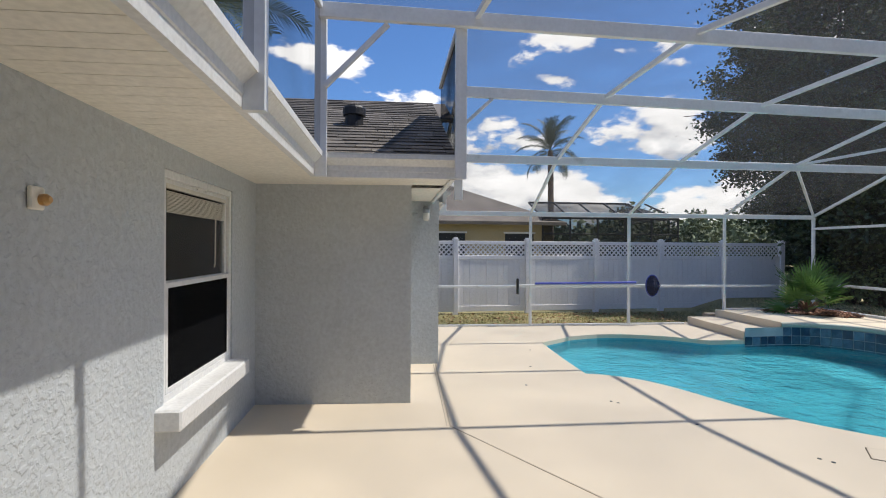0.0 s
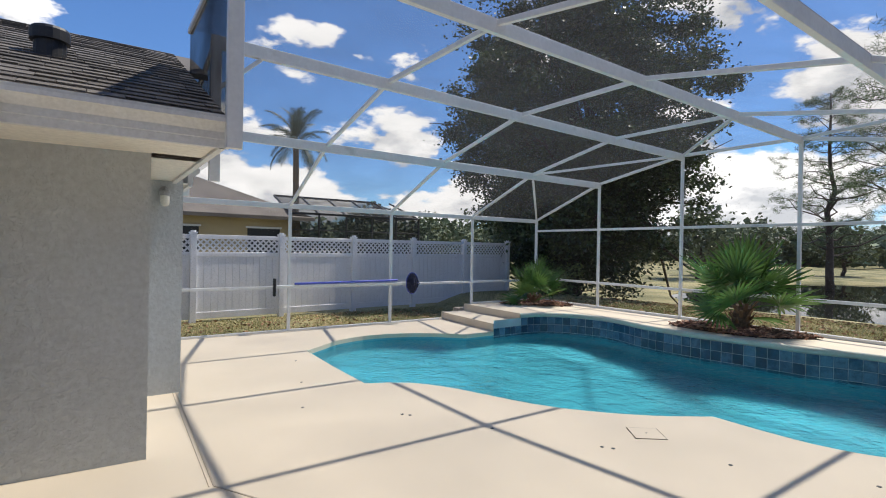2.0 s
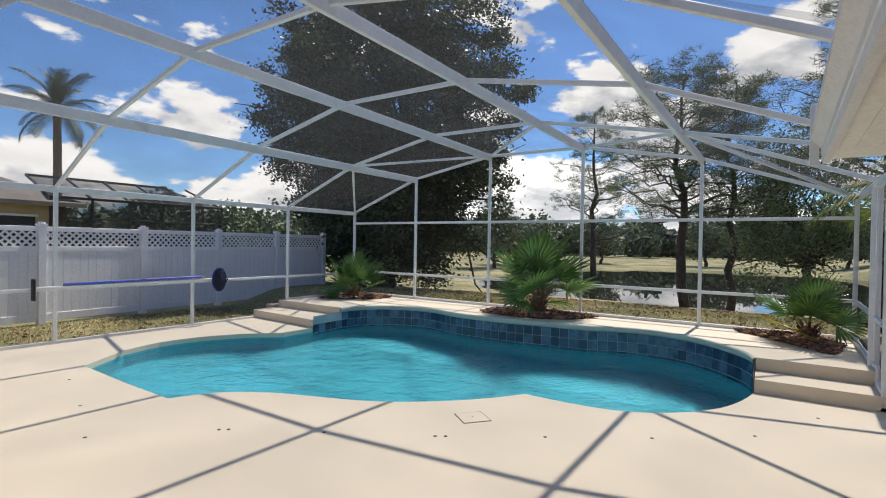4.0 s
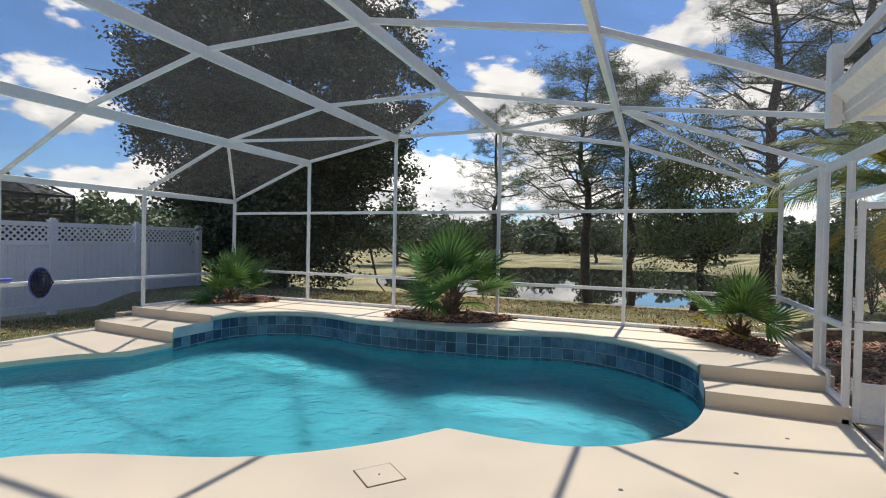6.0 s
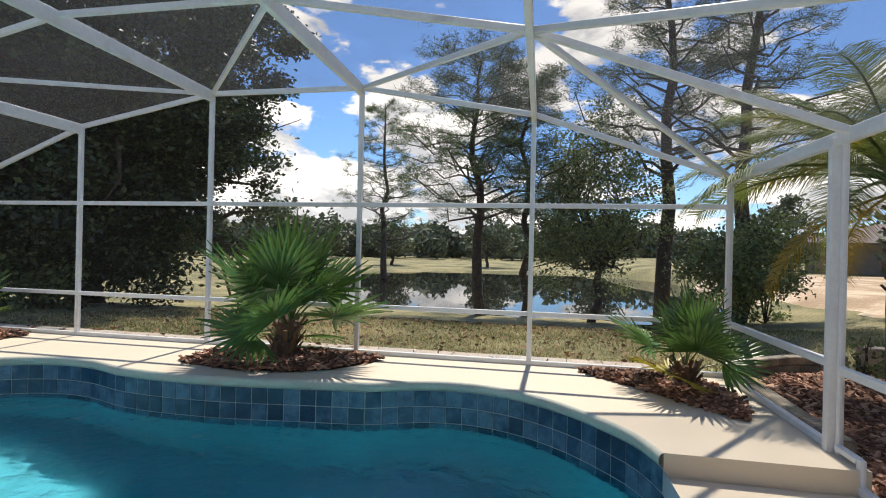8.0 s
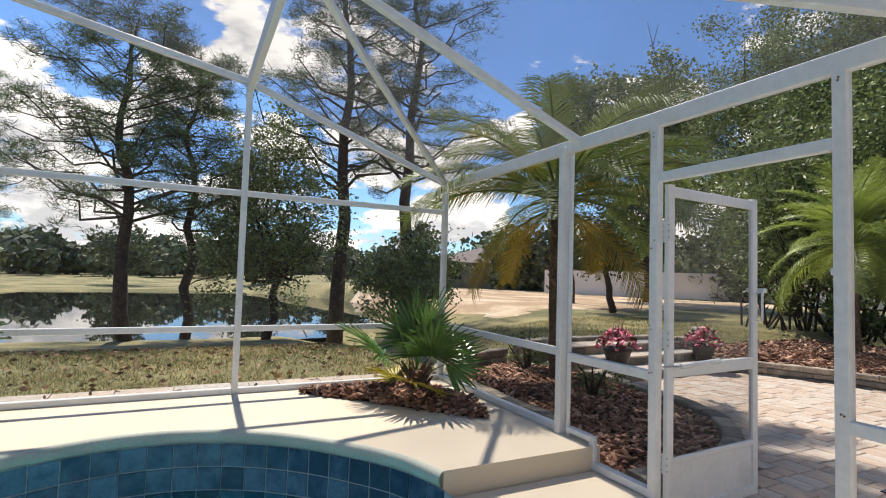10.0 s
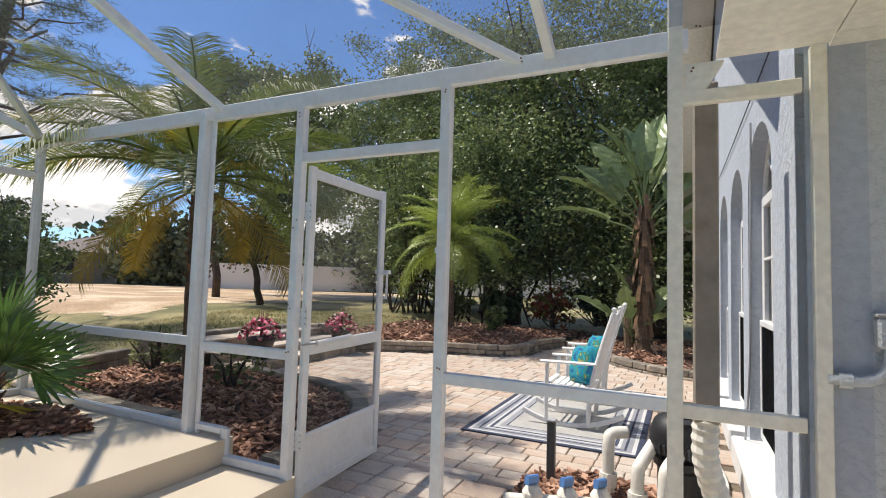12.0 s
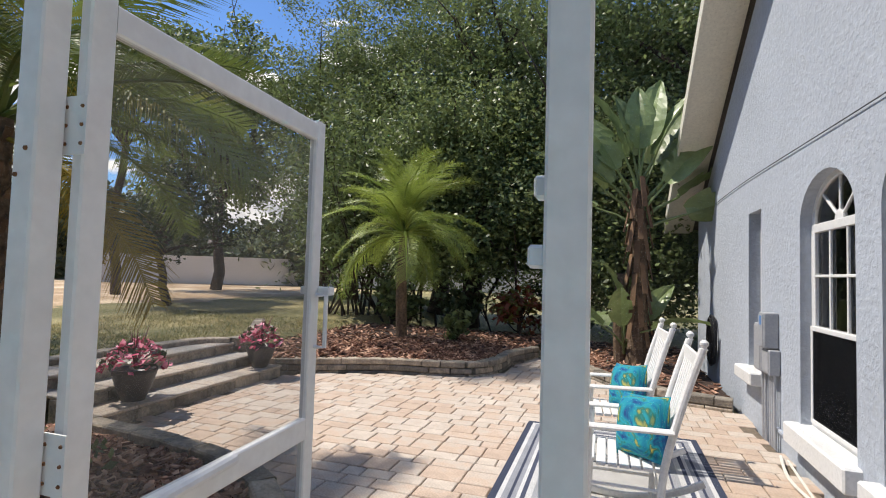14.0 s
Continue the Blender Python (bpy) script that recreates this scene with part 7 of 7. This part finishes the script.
def lawn_blades(name, boxes, n, seed, lo, hi):
    rs = np.random.RandomState(seed)
    P = []
    for x0, x1, y0, y1, w in boxes:
        m = int(n * w)
        P.append(np.stack([rs.uniform(x0, x1, m), rs.uniform(y0, y1, m)], 1))
    P = np.concatenate(P)
    keep = np.array([noise.noise((x * 1.3, y * 1.3, 9)) + rs.uniform(-0.5, 0.5) > -0.25 for x, y in P])
    P = P[keep]
    z = np.array([ground_z(x, y) for x, y in P])
    b = np.concatenate([P, z[:, None]], 1)
    a = rs.uniform(0, 6.28, len(b))
    h = rs.uniform(lo, hi, len(b))
    e = np.stack([np.cos(a), np.sin(a), 0 * a], 1) * 0.006
    t = b + np.stack([rs.normal(size=len(b)) * 0.03, rs.normal(size=len(b)) * 0.03, h], 1)
    ge = Geo()
    ge.v = np.stack([b - e, b + e, t], 1).reshape(-1, 3)
    ge.f = np.arange(3 * len(b)).reshape(-1, 3)
    tagged(mass_part(name, ge, BLADE), "short dry and green lawn grass", "grass", kind="stuff")


lawn_blades("lawn_grass", [(10.4, 15.5, -0.4, 10, 0.62), (1.5, 12, 10.2, 12.3, 0.22), (10.9, 16, -9, -1.8, 0.32)], 95000, 4, 0.02, 0.06)

rs = np.random.RandomState(91)
P = np.stack([rs.uniform(10.15, 15.0, 1500), rs.uniform(0.0, 9.8, 1500)], 1)
P = np.concatenate([P, np.stack([rs.uniform(1.8, 7.6, 420), rs.uniform(10.2, 12.0, 420)], 1)])
P = np.concatenate([P, np.array([[ground_z(x, y) + 0.05] for x, y in P])], 1)
tagged(mass_part("fallen_leaves", leaf_cloud(P, 0.075, rs, -0.2, 0.5), mat("brown_fallen_leaves", (0.26, 0.15, 0.08), 0.9, var=0.2, island=0.5)), "scattered brown fallen leaves on the lawn", "leaves", kind="stuff")

# ---- pool tiles ----
rng = random.Random(31)
line = [Vector((*p, 0)) for p in [(7.22, 1.09)] + EDGE + [(7.0, 7.97)]]
dist, path = 0.0, []
for i, p in enumerate(line):
    dist += (p - line[i - 1]).length if i else 0
    path.append((dist, p))


def along(s):
    for (d0, p0), (d1, p1) in zip(path, path[1:]):
        if d1 >= s:
            return p0 + (p1 - p0) * ((s - d0) / (d1 - d0))
    return path[-1][1]


tiles = thing("pool_tile_band", (8.7, 4.5, 0), "band of glossy mottled slate-blue square tiles above the waterline", "tile band")
g = Geo()
N = int(dist / 0.152)
ps = [along(k * dist / N) for k in range(N + 1)]
for k in range(N):
    a, b = ps[k], ps[k + 1]
    d = (b - a).normalized()
    n = Vector((-d.y, d.x, 0))
    g.add([a + n * 0.013 + Vector((0, 0, -0.24)), b + n * 0.013 + Vector((0, 0, -0.24)), b + n * 0.013 + Vector((0, 0, 0.212)), a + n * 0.013 + Vector((0, 0, 0.212))], [(0, 1, 2, 3)])
part("grout", g, GROUT, tiles)
for k in range(N):
    a, b = ps[k], ps[k + 1]
    d = (b - a).normalized()
    n = Vector((-d.y, d.x, 0))
    for r in range(3):
        z0 = 0.212 - 0.152 * (r + 1) + 0.004
        top = 0.144
        mid = (a + b) / 2
        if r == 0 and (mid.x < 7.72):
            continue
        q = rng.uniform(0, 0.002)
        u0, u1 = a + d * 0.004 + n * (0.015 + q), b - d * 0.004 + n * (0.015 + q)
        o = 0.004
        vs = [u0 + Vector((0, 0, z0)), u1 + Vector((0, 0, z0)), u1 + Vector((0, 0, z0 + top)), u0 + Vector((0, 0, z0 + top))]
        fr = [v + n * 0.004 + (mid + Vector((0, 0, z0 + top / 2)) - v) * 0.03 for v in vs]
        part("tile", Geo().add(vs + fr, [(4, 5, 6, 7), (0, 1, 5, 4), (1, 2, 6, 5), (2, 3, 7, 6), (3, 0, 4, 7)]), TILE, tiles)

# ---- paved patio ----
def inside(x, y, loop):
    c = False
    for (x0, y0), (x1, y1) in zip(loop, loop[1:] + loop[:1]):
        if (y0 > y) != (y1 > y) and x < (x1 - x0) * (y - y0) / (y1 - y0) + x0:
            c = not c
    return c


BORDER = [(4.86, -0.1), (7.42, -0.1), (7.40, -0.8), (7.58, -1.42), (8.15, -2.05), (9.0, -2.35), (10.37, -2.52), (10.40, -5.2), (10.05, -5.6), (9.2, -6.02), (8.5, -6.14), (7.9, -6.36), (7.72, -7.0), (7.70, -7.6), (7.35, -8.35), (6.78, -7.5), (6.22, -6.55), (5.6, -5.9), (4.86, -5.65)]
structure("patio_bed", Geo().prism(BORDER[::-1], -0.08, -0.016), SAND, "sand joints under the patio pavers", "paving")
patio = thing("patio", (6.5, -2.5, -0.06), "patio of tumbled tan and rose concrete pavers", "paving", kind="structure")
rng = random.Random(41)
PATCH = [(5.33, -0.43), (6.12, -0.47), (6.17, -1.12), (5.82, -1.33), (5.28, -1.23)]
sizes = {}
rest, count, row, y = Geo(), 0, 0, -0.11


def paver_mesh(w, h):
    k = (round(w, 3), round(h, 3))
    if k not in sizes:
        sizes[k] = mesh_of("paver", Geo().box(-w / 2, w / 2, -h / 2, h / 2, -0.05, 0.0, 0.006), PAVER)
    return sizes[k]


spots = []
while y > -8.4:
    h = 0.152 if row % 3 else 0.229
    x = 4.86 - (row * 0.083) % 0.23
    while x < 10.5:
        w = rng.choice((0.152, 0.229, 0.229, 0.305))
        cx, cy = x + w / 2, y - h / 2
        if inside(cx, cy, BORDER) and not inside(cx, cy, PATCH):
            spots.append((cx, cy, w - 0.008, h - 0.008))
        x += w
    y -= h
    row += 1
spots.sort(key=lambda s: -s[1])
PAVER_REST = mat("tan_rose_pavers_rear", (0.54, 0.415, 0.325), 0.9, var=0.12, scale=7, grain=70, grain_var=0.15, island=0.16, second=(0.46, 0.395, 0.335), patch=(0.40, 0.62), bump=0.35, bump_scale=80, dist=0.006)
for i, (cx, cy, w, h) in enumerate(spots):
    z = -0.004 + rng.uniform(-0.003, 0.002)
    if i < 300:
        o = bpy.data.objects.new("paver", paver_mesh(w, h))
        scene.collection.objects.link(o)
        o.parent = patio
        o.matrix_local = pose(cx - 6.5, cy + 2.5, z + 0.06, 0, 0, rng.uniform(-0.6, 0.6))
    else:
        rest.box(cx - w / 2, cx + w / 2, cy - h / 2, cy + h / 2, -0.05, z, 0.006)
o = part("rear_pavers", rest, PAVER_REST, patio)
tagged(o, kind="stuff")
